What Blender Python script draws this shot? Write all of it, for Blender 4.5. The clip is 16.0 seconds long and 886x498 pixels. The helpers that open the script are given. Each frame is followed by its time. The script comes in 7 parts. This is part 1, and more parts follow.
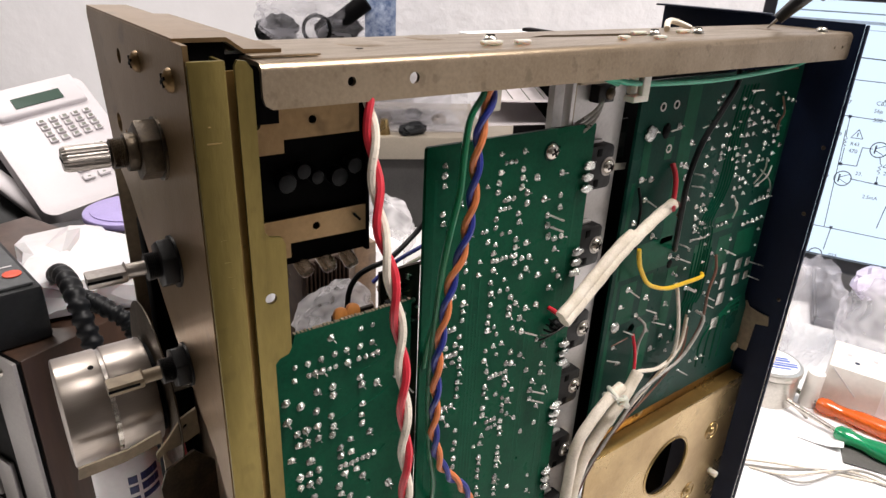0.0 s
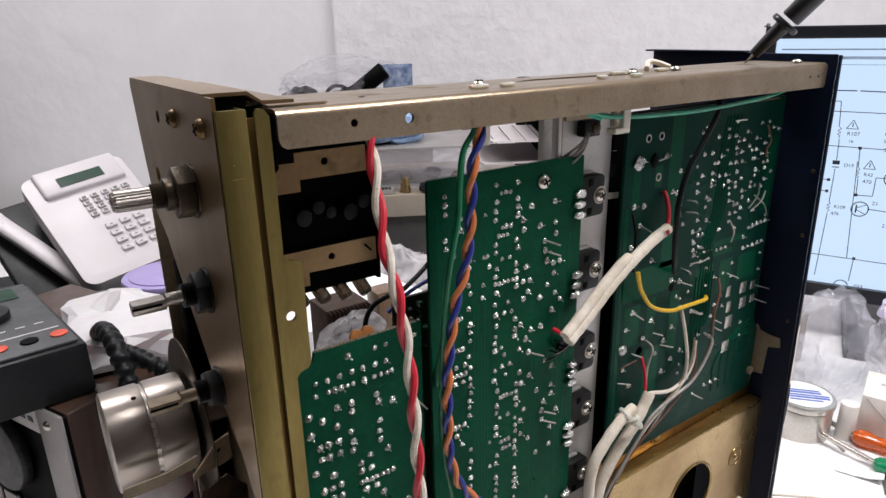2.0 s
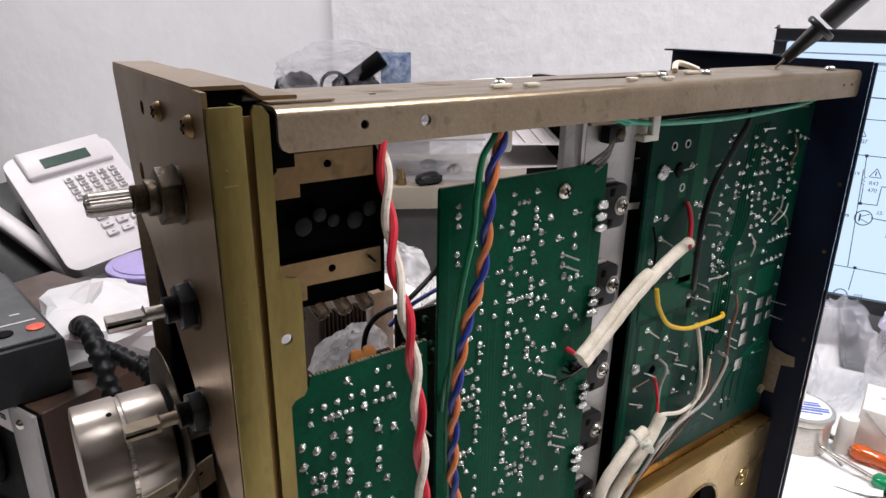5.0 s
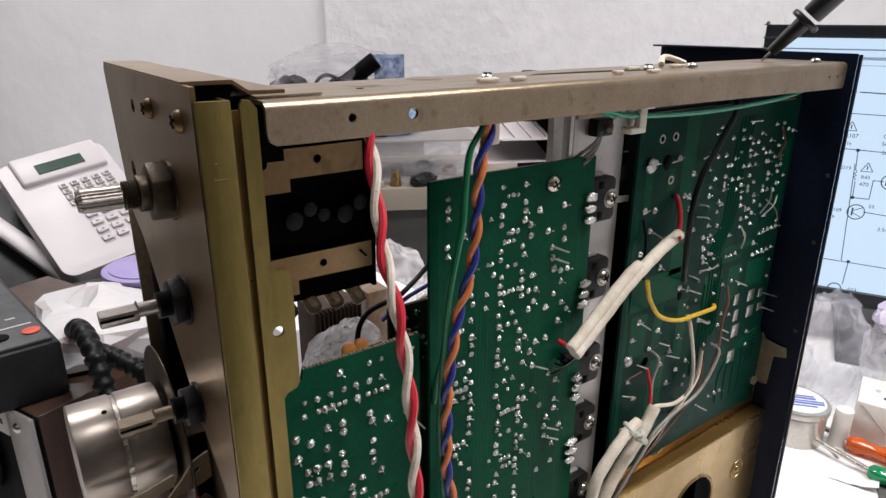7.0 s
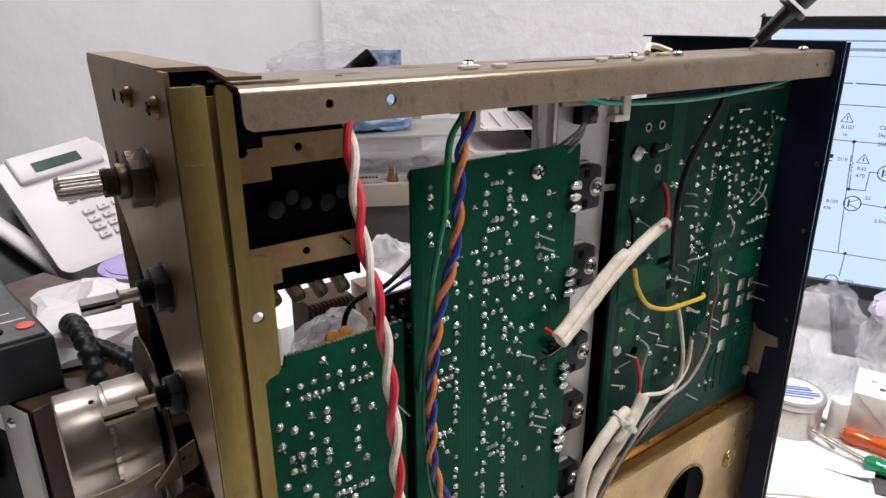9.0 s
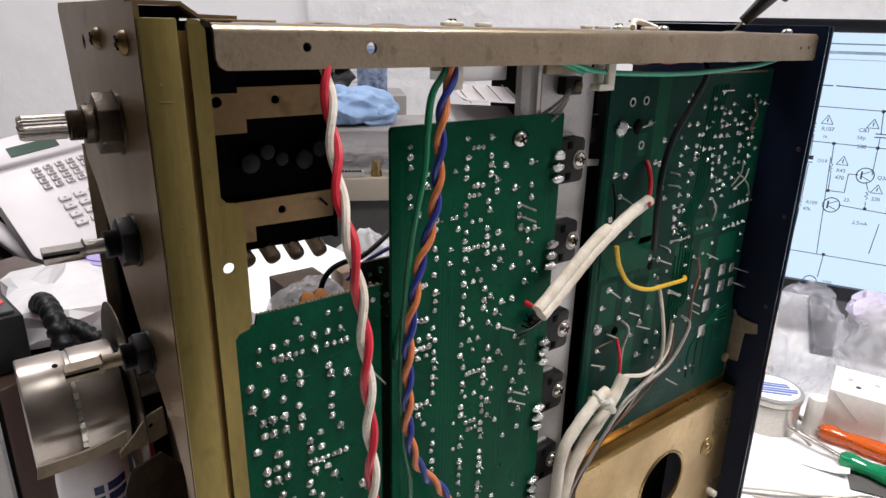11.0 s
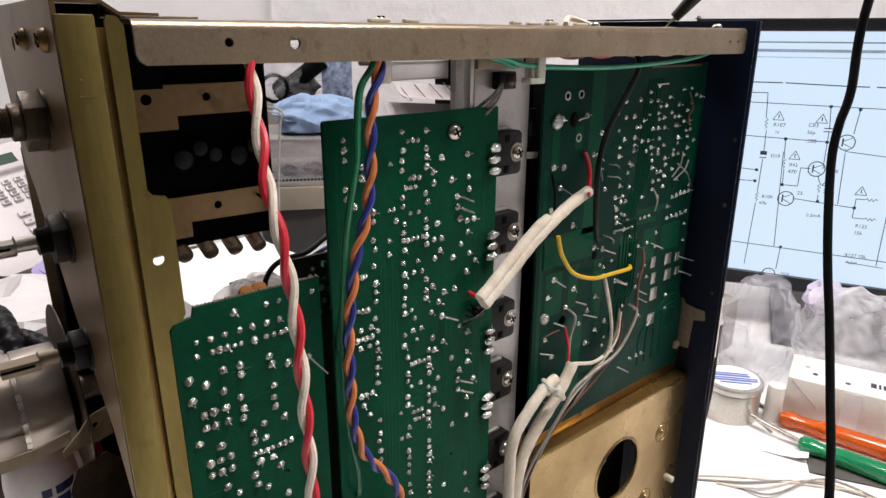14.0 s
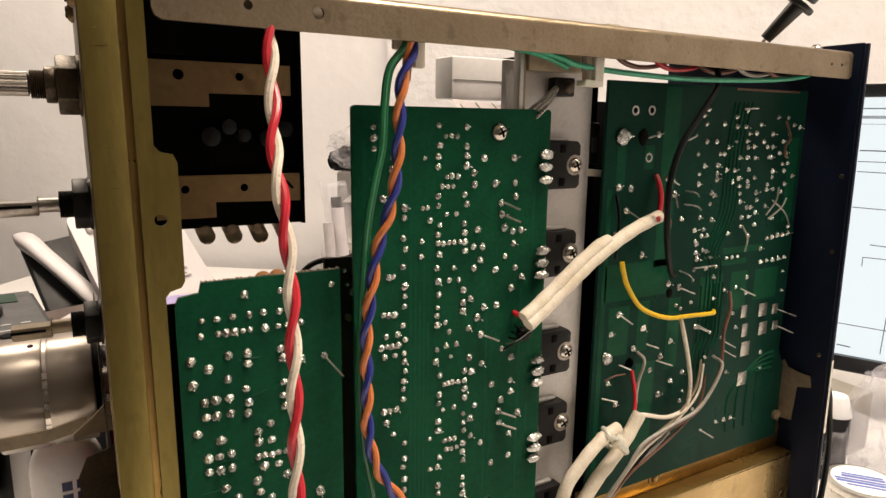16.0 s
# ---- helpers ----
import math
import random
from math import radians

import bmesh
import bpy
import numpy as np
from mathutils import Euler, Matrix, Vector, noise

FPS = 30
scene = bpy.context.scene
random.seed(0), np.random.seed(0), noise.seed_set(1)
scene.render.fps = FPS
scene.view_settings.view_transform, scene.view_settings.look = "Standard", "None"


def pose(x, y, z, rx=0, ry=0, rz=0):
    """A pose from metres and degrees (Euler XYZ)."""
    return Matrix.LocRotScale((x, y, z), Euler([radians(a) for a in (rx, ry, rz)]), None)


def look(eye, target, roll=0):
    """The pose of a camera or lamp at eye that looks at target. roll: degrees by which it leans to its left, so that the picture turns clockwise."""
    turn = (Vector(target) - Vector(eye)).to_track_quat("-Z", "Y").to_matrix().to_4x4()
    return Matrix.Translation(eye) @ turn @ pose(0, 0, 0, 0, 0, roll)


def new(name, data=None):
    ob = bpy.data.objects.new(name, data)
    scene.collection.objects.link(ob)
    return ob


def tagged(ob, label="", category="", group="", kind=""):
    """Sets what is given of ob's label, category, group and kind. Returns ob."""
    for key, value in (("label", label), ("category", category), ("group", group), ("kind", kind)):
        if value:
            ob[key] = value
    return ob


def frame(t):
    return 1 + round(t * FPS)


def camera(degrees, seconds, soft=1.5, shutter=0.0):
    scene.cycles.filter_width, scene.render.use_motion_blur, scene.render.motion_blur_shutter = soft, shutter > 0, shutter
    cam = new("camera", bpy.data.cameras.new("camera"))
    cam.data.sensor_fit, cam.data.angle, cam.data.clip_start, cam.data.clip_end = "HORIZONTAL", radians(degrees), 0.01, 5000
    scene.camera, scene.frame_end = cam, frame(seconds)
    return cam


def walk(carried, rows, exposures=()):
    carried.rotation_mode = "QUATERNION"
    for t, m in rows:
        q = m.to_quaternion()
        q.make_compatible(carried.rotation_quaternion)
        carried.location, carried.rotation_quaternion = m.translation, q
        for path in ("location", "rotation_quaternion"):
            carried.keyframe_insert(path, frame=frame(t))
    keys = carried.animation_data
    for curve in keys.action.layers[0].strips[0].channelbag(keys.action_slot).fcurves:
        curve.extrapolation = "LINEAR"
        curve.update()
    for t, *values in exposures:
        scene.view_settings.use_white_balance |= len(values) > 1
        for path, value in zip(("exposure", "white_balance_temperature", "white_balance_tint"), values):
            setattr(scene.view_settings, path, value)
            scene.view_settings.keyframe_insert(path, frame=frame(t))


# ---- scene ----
cam = camera(68.8, 16.0, soft=1.45)
PATH = [
    (0, (-0.00121, 0.00035, 0.41910), (0.55670, 0.72362, 0.01213), 2.78),
    (0.5, (-0.00569, 0.01665, 0.42408), (0.52642, 0.76590, 0.02977), 1.46),
    (1, (-0.00817, 0.00869, 0.41510), (0.56242, 0.73003, 0.02254), 2.50),
    (1.5, (-0.01375, -0.01050, 0.41062), (0.52891, 0.75832, 0.07233), -0.36),
    (2, (-0.00845, -0.02495, 0.41571), (0.53196, 0.75283, 0.09476), -1.10),
    (2.5, (-0.00657, -0.03534, 0.41855), (0.54523, 0.73955, 0.11024), -1.46),
    (3, (-0.00813, -0.01943, 0.41836), (0.53220, 0.75673, 0.09339), -0.34),
    (5.3, (-0.00105, -0.00213, 0.41574), (0.54924, 0.76247, 0.08024), 1.07),
    (5.5, (-0.00165, -0.00402, 0.41533), (0.54565, 0.76386, 0.08245), 0.81),
    (6, (-0.00591, -0.00944, 0.41782), (0.55227, 0.75727, 0.10067), 0.33),
    (6.5, (-0.00469, -0.01022, 0.41997), (0.55306, 0.75719, 0.10373), 0.31),
    (7, (-0.00137, -0.00605, 0.41432), (0.55308, 0.75697, 0.08209), 0.25),
    (7.5, (-0.00130, -0.01015, 0.41408), (0.55995, 0.75137, 0.08993), -0.05),
    (8, (0.00280, -0.01122, 0.41225), (0.55927, 0.75125, 0.08213), -0.77),
    (8.5, (0.00484, -0.00997, 0.41035), (0.56090, 0.75128, 0.07673), -0.44),
    (8.7, (0.00392, -0.01044, 0.41163), (0.55734, 0.75078, 0.07360), -0.30),
    (10.8, (0.00043, -0.01177, 0.39943), (0.56618, 0.74947, 0.08252), 0.94),
    (11, (0.00369, -0.01199, 0.39708), (0.57758, 0.73760, 0.06730), 1.35),
    (11.5, (0.00747, -0.02423, 0.39723), (0.60040, 0.71196, 0.07098), 1.48),
    (12, (0.00567, -0.01906, 0.39461), (0.58911, 0.72676, 0.07314), 1.52),
    (12.5, (0.00923, -0.02212, 0.39594), (0.59609, 0.72175, 0.07618), 0.89),
    (13, (0.00907, -0.02523, 0.39665), (0.60149, 0.71719, 0.08383), 0.56),
    (13.5, (0.01052, -0.02538, 0.39622), (0.59864, 0.72070, 0.08403), 0.27),
    (14, (0.00982, -0.02662, 0.39310), (0.61428, 0.70432, 0.07632), 0.26),
    (14.5, (0.01263, -0.02485, 0.39113), (0.61353, 0.71037, 0.07748), -0.77),
    (15, (0.01842, -0.03558, 0.38191), (0.59036, 0.74270, 0.12276), -2.97),
    (15.2, (0.022, -0.037, 0.379), (1.154, 1.537, -0.113), -3.4),
    (15.5, (0.02963, -0.03889, 0.37283), (0.56386, 0.77099, 0.13059), -4.12),
    (15.8, (0.032, -0.035, 0.366), (1.083, 1.630, 0.015), -2.7),
    (16, (0.03761, -0.03401, 0.36100), (0.51856, 0.82166, 0.16991), 0.73),
]
EXPOSURES = [(0, 0.3, 6700, 11), (0.5, 0.07, 6600, 11), (1.0, 0.22, 6550, 11), (1.5, 0.08, 6450, 11), (2.5, -0.12, 6200, 11), (3.2, -0.08, 6250, 11), (5.5, 0.05, 6300, 11), (6.0, -0.12, 6300, 11), (7.0, -0.08, 6400, 10), (8.5, -0.05, 6400, 10), (11.2, 0.05, 6350, 10), (12.5, -0.01, 6350, 10), (13.8, 0.0, 6600, 11), (14.5, 0.0, 7000, 12), (15.0, 0.06, 7300, 12), (15.5, 0.08, 7400, 13), (16, 0.2, 8300, 12)]
walk(cam, [(t, look(eye, target, roll)) for t, eye, target, roll in PATH], EXPOSURES)

# ---- light: one ceiling panel lamp over the bench, bounced by the pale room, plus an added rear fill ----
world = bpy.data.worlds.new("world")
world.use_nodes = True
scene.world = world
world.node_tree.nodes["Background"].inputs[0].default_value = (0.9, 0.95, 1.0, 1)
world.node_tree.nodes["Background"].inputs[1].default_value = 0.05
LAMP_WATTS = 32.0
REAR_FILL_WATTS = 17.0

# ---- room frame: the back wall stands square to the line of sight ----
YAW = radians(37.0)
UX, UY = math.cos(YAW), -math.sin(YAW)
VX, VY = math.sin(YAW), math.cos(YAW)


def room(u, v, z):
    """A place in the world from metres to the right, ahead and up in the room."""
    return Vector((u * UX + v * VX, u * UY + v * VY, z))


# ---- materials ----
def material(name, colour, rough=0.5, metal=0.0, second=None, scale=30.0, grain=0.12, bump=0.0, bump_scale=400.0,
             stretch=(1, 1, 1), coat=0.0, clear=0.0, shift=0.0, spots=0.0, sub=0.0, spec=0.5, depth=0.001, rvar=0.12):
    m = bpy.data.materials.new(name)
    m.use_nodes = True
    nt = m.node_tree
    n, ln = nt.nodes, nt.links
    b = n["Principled BSDF"]
    co = n.new("ShaderNodeTexCoord")
    mp = n.new("ShaderNodeMapping")
    mp.inputs["Scale"].default_value = stretch
    ln.new(co.outputs["Object"], mp.inputs["Vector"])
    big = n.new("ShaderNodeTexNoise")
    big.inputs["Scale"].default_value = scale
    big.inputs["Detail"].default_value = 5
    big.inputs["Roughness"].default_value = 0.6
    fine = n.new("ShaderNodeTexNoise")
    fine.inputs["Scale"].default_value = bump_scale
    fine.inputs["Detail"].default_value = 4
    for t in (big, fine):
        ln.new(mp.outputs[0], t.inputs["Vector"])
    second = second or tuple(c * (1 - grain * 1.6) for c in colour)
    mix = n.new("ShaderNodeMix")
    mix.data_type = "RGBA"
    mix.inputs[6].default_value = (*colour, 1)
    mix.inputs[7].default_value = (*second, 1)
    ramp = n.new("ShaderNodeMapRange")
    ramp.inputs[1].default_value, ramp.inputs[2].default_value = 0.35, 0.65
    ln.new(big.outputs[0], ramp.inputs[0])
    ln.new(ramp.outputs[0], mix.inputs[0])
    val = n.new("ShaderNodeMapRange")
    val.inputs[1].default_value, val.inputs[2].default_value = 0.3, 0.7
    val.inputs[3].default_value, val.inputs[4].default_value = 1 - grain, 1 + grain
    ln.new(fine.outputs[0], val.inputs[0])
    hsv = n.new("ShaderNodeHueSaturation")
    ln.new(mix.outputs[2], hsv.inputs["Color"])
    info = n.new("ShaderNodeObjectInfo")
    rnd = n.new("ShaderNodeMapRange")
    rnd.inputs[3].default_value, rnd.inputs[4].default_value = 1 - shift, 1 + shift
    ln.new(info.outputs["Random"], rnd.inputs[0])
    mul = n.new("ShaderNodeMath")
    mul.operation = "MULTIPLY"
    ln.new(val.outputs[0], mul.inputs[0])
    ln.new(rnd.outputs[0], mul.inputs[1])
    ln.new(mul.outputs[0], hsv.inputs["Value"])
    out = hsv.outputs[0]
    if spots:
        vor = n.new("ShaderNodeTexNoise")
        vor.inputs["Scale"].default_value = scale * 7
        vor.inputs["Detail"].default_value = 2
        ln.new(co.outputs["Object"], vor.inputs["Vector"])
        cut = n.new("ShaderNodeMapRange")
        cut.inputs[1].default_value, cut.inputs[2].default_value = 0.62, 0.72
        cut.inputs[4].default_value = spots
        ln.new(vor.outputs[0], cut.inputs[0])
        dirt = n.new("ShaderNodeMix")
        dirt.data_type = "RGBA"
        dirt.inputs[7].default_value = (*(c * 0.3 for c in colour), 1)
        ln.new(out, dirt.inputs[6])
        ln.new(cut.outputs[0], dirt.inputs[0])
        out = dirt.outputs[2]
    ln.new(out, b.inputs["Base Color"])
    rr = n.new("ShaderNodeMapRange")
    rr.inputs[3].default_value, rr.inputs[4].default_value = max(0.02, rough - rvar), min(1, rough + rvar)
    ln.new(big.outputs[0], rr.inputs[0])
    ln.new(rr.outputs[0], b.inputs["Roughness"])
    b.inputs["Metallic"].default_value = metal
    b.inputs["Coat Weight"].default_value = coat
    b.inputs["Coat Roughness"].default_value = 0.15
    b.inputs["Transmission Weight"].default_value = clear
    b.inputs["Subsurface Weight"].default_value = sub
    b.inputs["Specular IOR Level"].default_value = spec
    if bump:
        bp = n.new("ShaderNodeBump")
        bp.inputs["Strength"].default_value = bump
        bp.inputs["Distance"].default_value = depth
        ln.new(fine.outputs[0], bp.inputs["Height"])
        ln.new(bp.outputs[0], b.inputs["Normal"])
    return m


def film(name, colour, cover, rough=0.15):
    """Thin clear plastic: part see-through, part glossy white."""
    m = material(name, colour, rough, grain=0.02, scale=12)
    nt = m.node_tree
    tr = nt.nodes.new("ShaderNodeBsdfTransparent")
    mx = nt.nodes.new("ShaderNodeMixShader")
    fac = nt.nodes.new("ShaderNodeTexNoise")
    fac.inputs["Scale"].default_value = 4
    fac.inputs["Detail"].default_value = 0
    fac.inputs["Distortion"].default_value = 1.5
    rng = nt.nodes.new("ShaderNodeMapRange")
    rng.inputs[1].default_value, rng.inputs[2].default_value = 0.3, 0.75
    rng.inputs[3].default_value, rng.inputs[4].default_value = cover * 0.5, cover * 1.5
    nt.links.new(fac.outputs[0], rng.inputs[0])
    nt.links.new(rng.outputs[0], mx.inputs[0])
    nt.links.new(tr.outputs[0], mx.inputs[1])
    lit = nt.nodes.new("ShaderNodeBsdfTranslucent")
    lit.inputs[0].default_value = (*colour, 1)
    both = nt.nodes.new("ShaderNodeMixShader")
    both.inputs[0].default_value = 0.45
    nt.links.new(nt.nodes["Principled BSDF"].outputs[0], both.inputs[1])
    nt.links.new(lit.outputs[0], both.inputs[2])
    nt.links.new(both.outputs[0], mx.inputs[2])
    nt.links.new(mx.outputs[0], nt.nodes["Material Output"].inputs[0])
    return m


def glow(name, colour, strength):
    m = bpy.data.materials.new(name)
    m.use_nodes = True
    b = m.node_tree.nodes["Principled BSDF"]
    b.inputs["Base Color"].default_value = (0.02, 0.02, 0.02, 1)
    b.inputs["Roughness"].default_value = 0.3
    b.inputs["Emission Color"].default_value = (*colour, 1)
    b.inputs["Emission Strength"].default_value = strength
    return m


STEEL = material("plated steel", (0.35, 0.278, 0.198), 0.33, 0.85, (0.26, 0.20, 0.135), 35, 0.08, 0.10, 900, (1, 6, 1), spots=0.35)
PLATE = material("brown tinted plated steel", (0.285, 0.19, 0.10), 0.34, 0.85, (0.20, 0.128, 0.06), 14, 0.06, 0.08, 700, spots=0.45)
OLIVE = material("yellow passivated steel", (0.228, 0.176, 0.055), 0.33, 0.75, (0.146, 0.110, 0.032), 22, 0.08, 0.10, 600, (1, 1, 0.25), spots=0.2)
GOLD = material("gold passivated steel", (0.50, 0.36, 0.17), 0.28, 0.9, (0.28, 0.18, 0.07), 13, 0.06, 0.08, 500, spots=0.3)
GOLD_DARK = material("dark gold passivated steel", (0.40, 0.255, 0.085), 0.30, 0.8, (0.28, 0.17, 0.058), 22, 0.06, 0.08, 500, spots=0.3)
BROWN_BRASS = material("brown brass", (0.22, 0.13, 0.045), 0.38, 0.7, (0.10, 0.062, 0.028), 60, 0.06, 0.08, 500, spots=0.3)
ALU = material("dull aluminium", (0.56, 0.54, 0.53), 0.42, 0.6, (0.47, 0.45, 0.44), 30, 0.05, 0.05, 700, spots=0.15)
CHROME = material("turned bright metal", (0.46, 0.41, 0.365), 0.36, 1.0, (0.42, 0.37, 0.33), 9, 0.04, 0.02, 900, (0.15, 3, 3), rvar=0.02)
NICKEL = material("nickel screw", (0.66, 0.62, 0.56), 0.25, 1.0, grain=0.15, scale=300)
spin = CHROME.node_tree.nodes.new("ShaderNodeTangent")
spin.direction_type, spin.axis = "RADIAL", "X"
CHROME.node_tree.nodes["Principled BSDF"].inputs["Anisotropic"].default_value = 0.6
CHROME.node_tree.nodes["Principled BSDF"].inputs["Anisotropic Rotation"].default_value = 0.25
CHROME.node_tree.links.new(spin.outputs[0], CHROME.node_tree.nodes["Principled BSDF"].inputs["Tangent"])
DULLBRASS = material("aged brass nut", (0.085, 0.062, 0.038), 0.42, 0.6, (0.045, 0.033, 0.022), 120, 0.2, 0.2, 800)
SHAFT = material("grey shaft metal", (0.36, 0.33, 0.30), 0.33, 0.9, (0.30, 0.27, 0.25), 90, 0.15, 0.1, 700)
SOLDER = material("solder", (0.72, 0.72, 0.70), 0.27, 0.95, (0.42, 0.42, 0.41), 900, 0.22, 0.35, 2500, shift=0.35)
LEAD = material("tinned lead", (0.50, 0.485, 0.45), 0.3, 0.9, grain=0.15, scale=500)
PCB = material("green solder mask", (0.0030, 0.072, 0.035), 0.30, 0.0, (0.0022, 0.050, 0.026), 45, 0.12, 0.06, 900, spec=0.045)
PCB_DARK = material("dark green solder mask", (0.0046, 0.043, 0.030), 0.30, 0.0, (0.0034, 0.031, 0.022), 30, 0.12, 0.06, 900, spec=0.045)
TRACE = material("copper track under mask", (0.003, 0.074, 0.038), 0.32, 0.0, grain=0.1, scale=60, spec=0.06)
BLACK = material("black paint", (0.002, 0.002, 0.0022), 0.6, grain=0.2, scale=60, bump=0.05, spec=0.06)
# NAVY: dark paint, its blue raised to hold the monitor's light
NAVY = material("blue black paint", (0.006, 0.011, 0.028), 0.40, grain=0.15, scale=60, bump=0.1, bump_scale=1500, spec=0.15)
MOULD = material("black moulded resin", (0.008, 0.0075, 0.008), 0.45, grain=0.2, scale=300, bump=0.1, spec=0.25)
DARKBOX = material("dark tuner box and shade sheets", (0.0018, 0.0016, 0.0015), 0.7, grain=0.3, scale=80, spec=0.04)
RED = material("red wire skin", (0.60, 0.025, 0.045), 0.36, grain=0.1, scale=90, coat=0.15)
WHITE = material("ivory wire skin", (0.78, 0.70, 0.60), 0.42, grain=0.1, scale=120, spots=0.5)
BLUE = material("blue wire skin", (0.018, 0.030, 0.24), 0.36, grain=0.1, scale=90, coat=0.15)
ORANGE = material("orange wire skin", (0.68, 0.20, 0.065), 0.4, grain=0.1, scale=90, coat=0.1)
GREEN = material("green wire skin", (0.001, 0.135, 0.055), 0.36, grain=0.1, scale=90, coat=0.15)
TEAL = material("sea green wire skin", (0.01, 0.34, 0.20), 0.4, grain=0.1, scale=90, coat=0.1)
YELLOW = material("yellow wire skin", (0.78, 0.50, 0.02), 0.4, grain=0.1, scale=90)
BROWN = material("brown wire skin", (0.17, 0.075, 0.05), 0.45, grain=0.15, scale=90)
GREYWIRE = material("grey wire skin", (0.36, 0.34, 0.31), 0.45, grain=0.15, scale=90)
SLEEVE = material("woven white sleeve", (0.82, 0.745, 0.645), 0.7, 0, (0.68, 0.60, 0.48), 120, 0.10, 0.22, 1500, (1, 1, 1))
NYLON = material("translucent nylon", (0.62, 0.58, 0.50), 0.4, grain=0.06, scale=60, sub=0.15)
KNOB = material("brown knob plastic", (0.20, 0.13, 0.085), 0.35, grain=0.2, scale=90, coat=0.2)
PEG = material("smoky clear peg plastic", (0.30, 0.22, 0.15), 0.22, grain=0.15, scale=90, clear=0.55, coat=0.2)
WALL = material("white roughcast plaster", (0.80, 0.79, 0.81), 0.85, 0, (0.76, 0.75, 0.775), 3, 0.03, 0.55, 26, depth=0.012)
WALL2 = material("white smooth plaster", (0.79, 0.78, 0.80), 0.85, 0, (0.75, 0.74, 0.765), 2, 0.02, 0.35, 14, depth=0.008)
# WALL3: unseen walls, coloured dark to hold back bounce light on the chassis
WALL3 = material("brown grey unseen wall, dark to cut fill", (0.16, 0.145, 0.13), 0.8, 0, (0.13, 0.12, 0.105), 2, 0.04, 0.3, 60)
CEIL = material("ceiling paint", (0.80, 0.80, 0.79), 0.9, grain=0.03, scale=3)
FLOORM = material("dark floor tile", (0.12, 0.11, 0.10), 0.5, grain=0.1, scale=5)
BENCH = material("white laminate top", (0.83, 0.82, 0.82), 0.42, 0, (0.77, 0.76, 0.75), 5, 0.04, 0.03, 200, spots=0.06)
PAPER = material("white paper", (0.86, 0.85, 0.86), 0.75, grain=0.03, scale=12)
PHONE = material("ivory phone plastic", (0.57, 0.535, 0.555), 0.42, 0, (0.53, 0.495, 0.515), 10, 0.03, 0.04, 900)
# phone plastic with shade put into its colour; also used for plain grey parts
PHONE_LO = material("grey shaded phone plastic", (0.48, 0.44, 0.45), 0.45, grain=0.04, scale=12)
LCD = material("green display glass", (0.012, 0.045, 0.028), 0.45, grain=0.06, scale=40, spec=0.2)
KEYGREY = material("dark key legend", (0.16, 0.17, 0.14), 0.6, grain=0.1, scale=90)
LILAC = material("lilac plastic lid", (0.36, 0.30, 0.58), 0.4, grain=0.06, scale=30)
BAGWHITE = material("white carrier bag film", (0.62, 0.60, 0.615), 0.4, 0, (0.55, 0.53, 0.545), 20, 0.03, 0.1, 120, sub=0.1)
METER = material("dark grey instrument case", (0.012, 0.013, 0.0145), 0.45, grain=0.2, scale=60, bump=0.1, spec=0.25)
METER_FACE = material("grey instrument face", (0.055, 0.058, 0.062), 0.5, grain=0.12, scale=60)
JACKRED = material("red jack plastic", (0.62, 0.07, 0.03), 0.4, grain=0.1, scale=60)
RUBBER = material("black rubber cable", (0.0045, 0.005, 0.006), 0.45, grain=0.15, scale=90, bump=0.1, spec=0.2)
WOOD = material("walnut veneer", (0.068, 0.034, 0.020), 0.46, 0, (0.030, 0.015, 0.009), 22, 0.16, 0.1, 260, (1, 1, 0.1), coat=0.15)
SILVERP = material("silver painted panel", (0.38, 0.36, 0.35), 0.40, 0.5, (0.33, 0.31, 0.30), 14, 0.05, 0.04, 500)
BEIGE = material("beige equipment case", (0.26, 0.225, 0.18), 0.5, 0, (0.22, 0.19, 0.15), 8, 0.05, 0.05, 300)
DARKGAP = material("dark painted case", (0.03, 0.028, 0.027), 0.6, grain=0.2, scale=20)
CLOTH = material("pale blue cloth", (0.30, 0.42, 0.62), 0.9, 0, (0.22, 0.33, 0.53), 40, 0.08, 0.5, 700)
FABRIC = material("navy printed fabric", (0.05, 0.09, 0.20), 0.85, 0, (0.36, 0.42, 0.55), 60, 0.1, 0.4, 500)
CLEAR = film("clear crinkled plastic", (0.90, 0.88, 0.94), 0.18, 0.10)
CLEAR2 = film("frosted plastic sack", (0.92, 0.90, 0.92), 0.42, 0.14)
ANTISTATIC = film("grey plastic pouch", (0.66, 0.65, 0.70), 0.28)
BEZEL = material("black monitor frame", (0.010, 0.012, 0.017), 0.35, grain=0.15, scale=40)
SCREEN = glow("lit screen", (0.64, 0.81, 1.0), 1.0)
INK = material("drawn line", (0.02, 0.03, 0.06), 0.6, grain=0.1)
INKPALE = material("pale drawn line", (0.36, 0.47, 0.62), 0.6, grain=0.1)
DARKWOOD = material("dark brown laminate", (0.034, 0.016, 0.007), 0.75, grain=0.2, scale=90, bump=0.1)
DARKFIN = material("dark brown fin", (0.016, 0.008, 0.0045), 0.8, grain=0.2, scale=90, spec=0.1)
TAN = material("tan bracket", (0.30, 0.235, 0.16), 0.5, 0.3, grain=0.15, scale=60)
TINPLATE = material("tin lid", (0.60, 0.57, 0.52), 0.32, 0.8, grain=0.08, scale=30)
LABELBLUE = material("blue label print", (0.10, 0.17, 0.50), 0.5, grain=0.1, scale=90)
CARD = material("white carton", (0.80, 0.76, 0.72), 0.7, 0, (0.74, 0.69, 0.64), 12, 0.04, 0.05, 200)
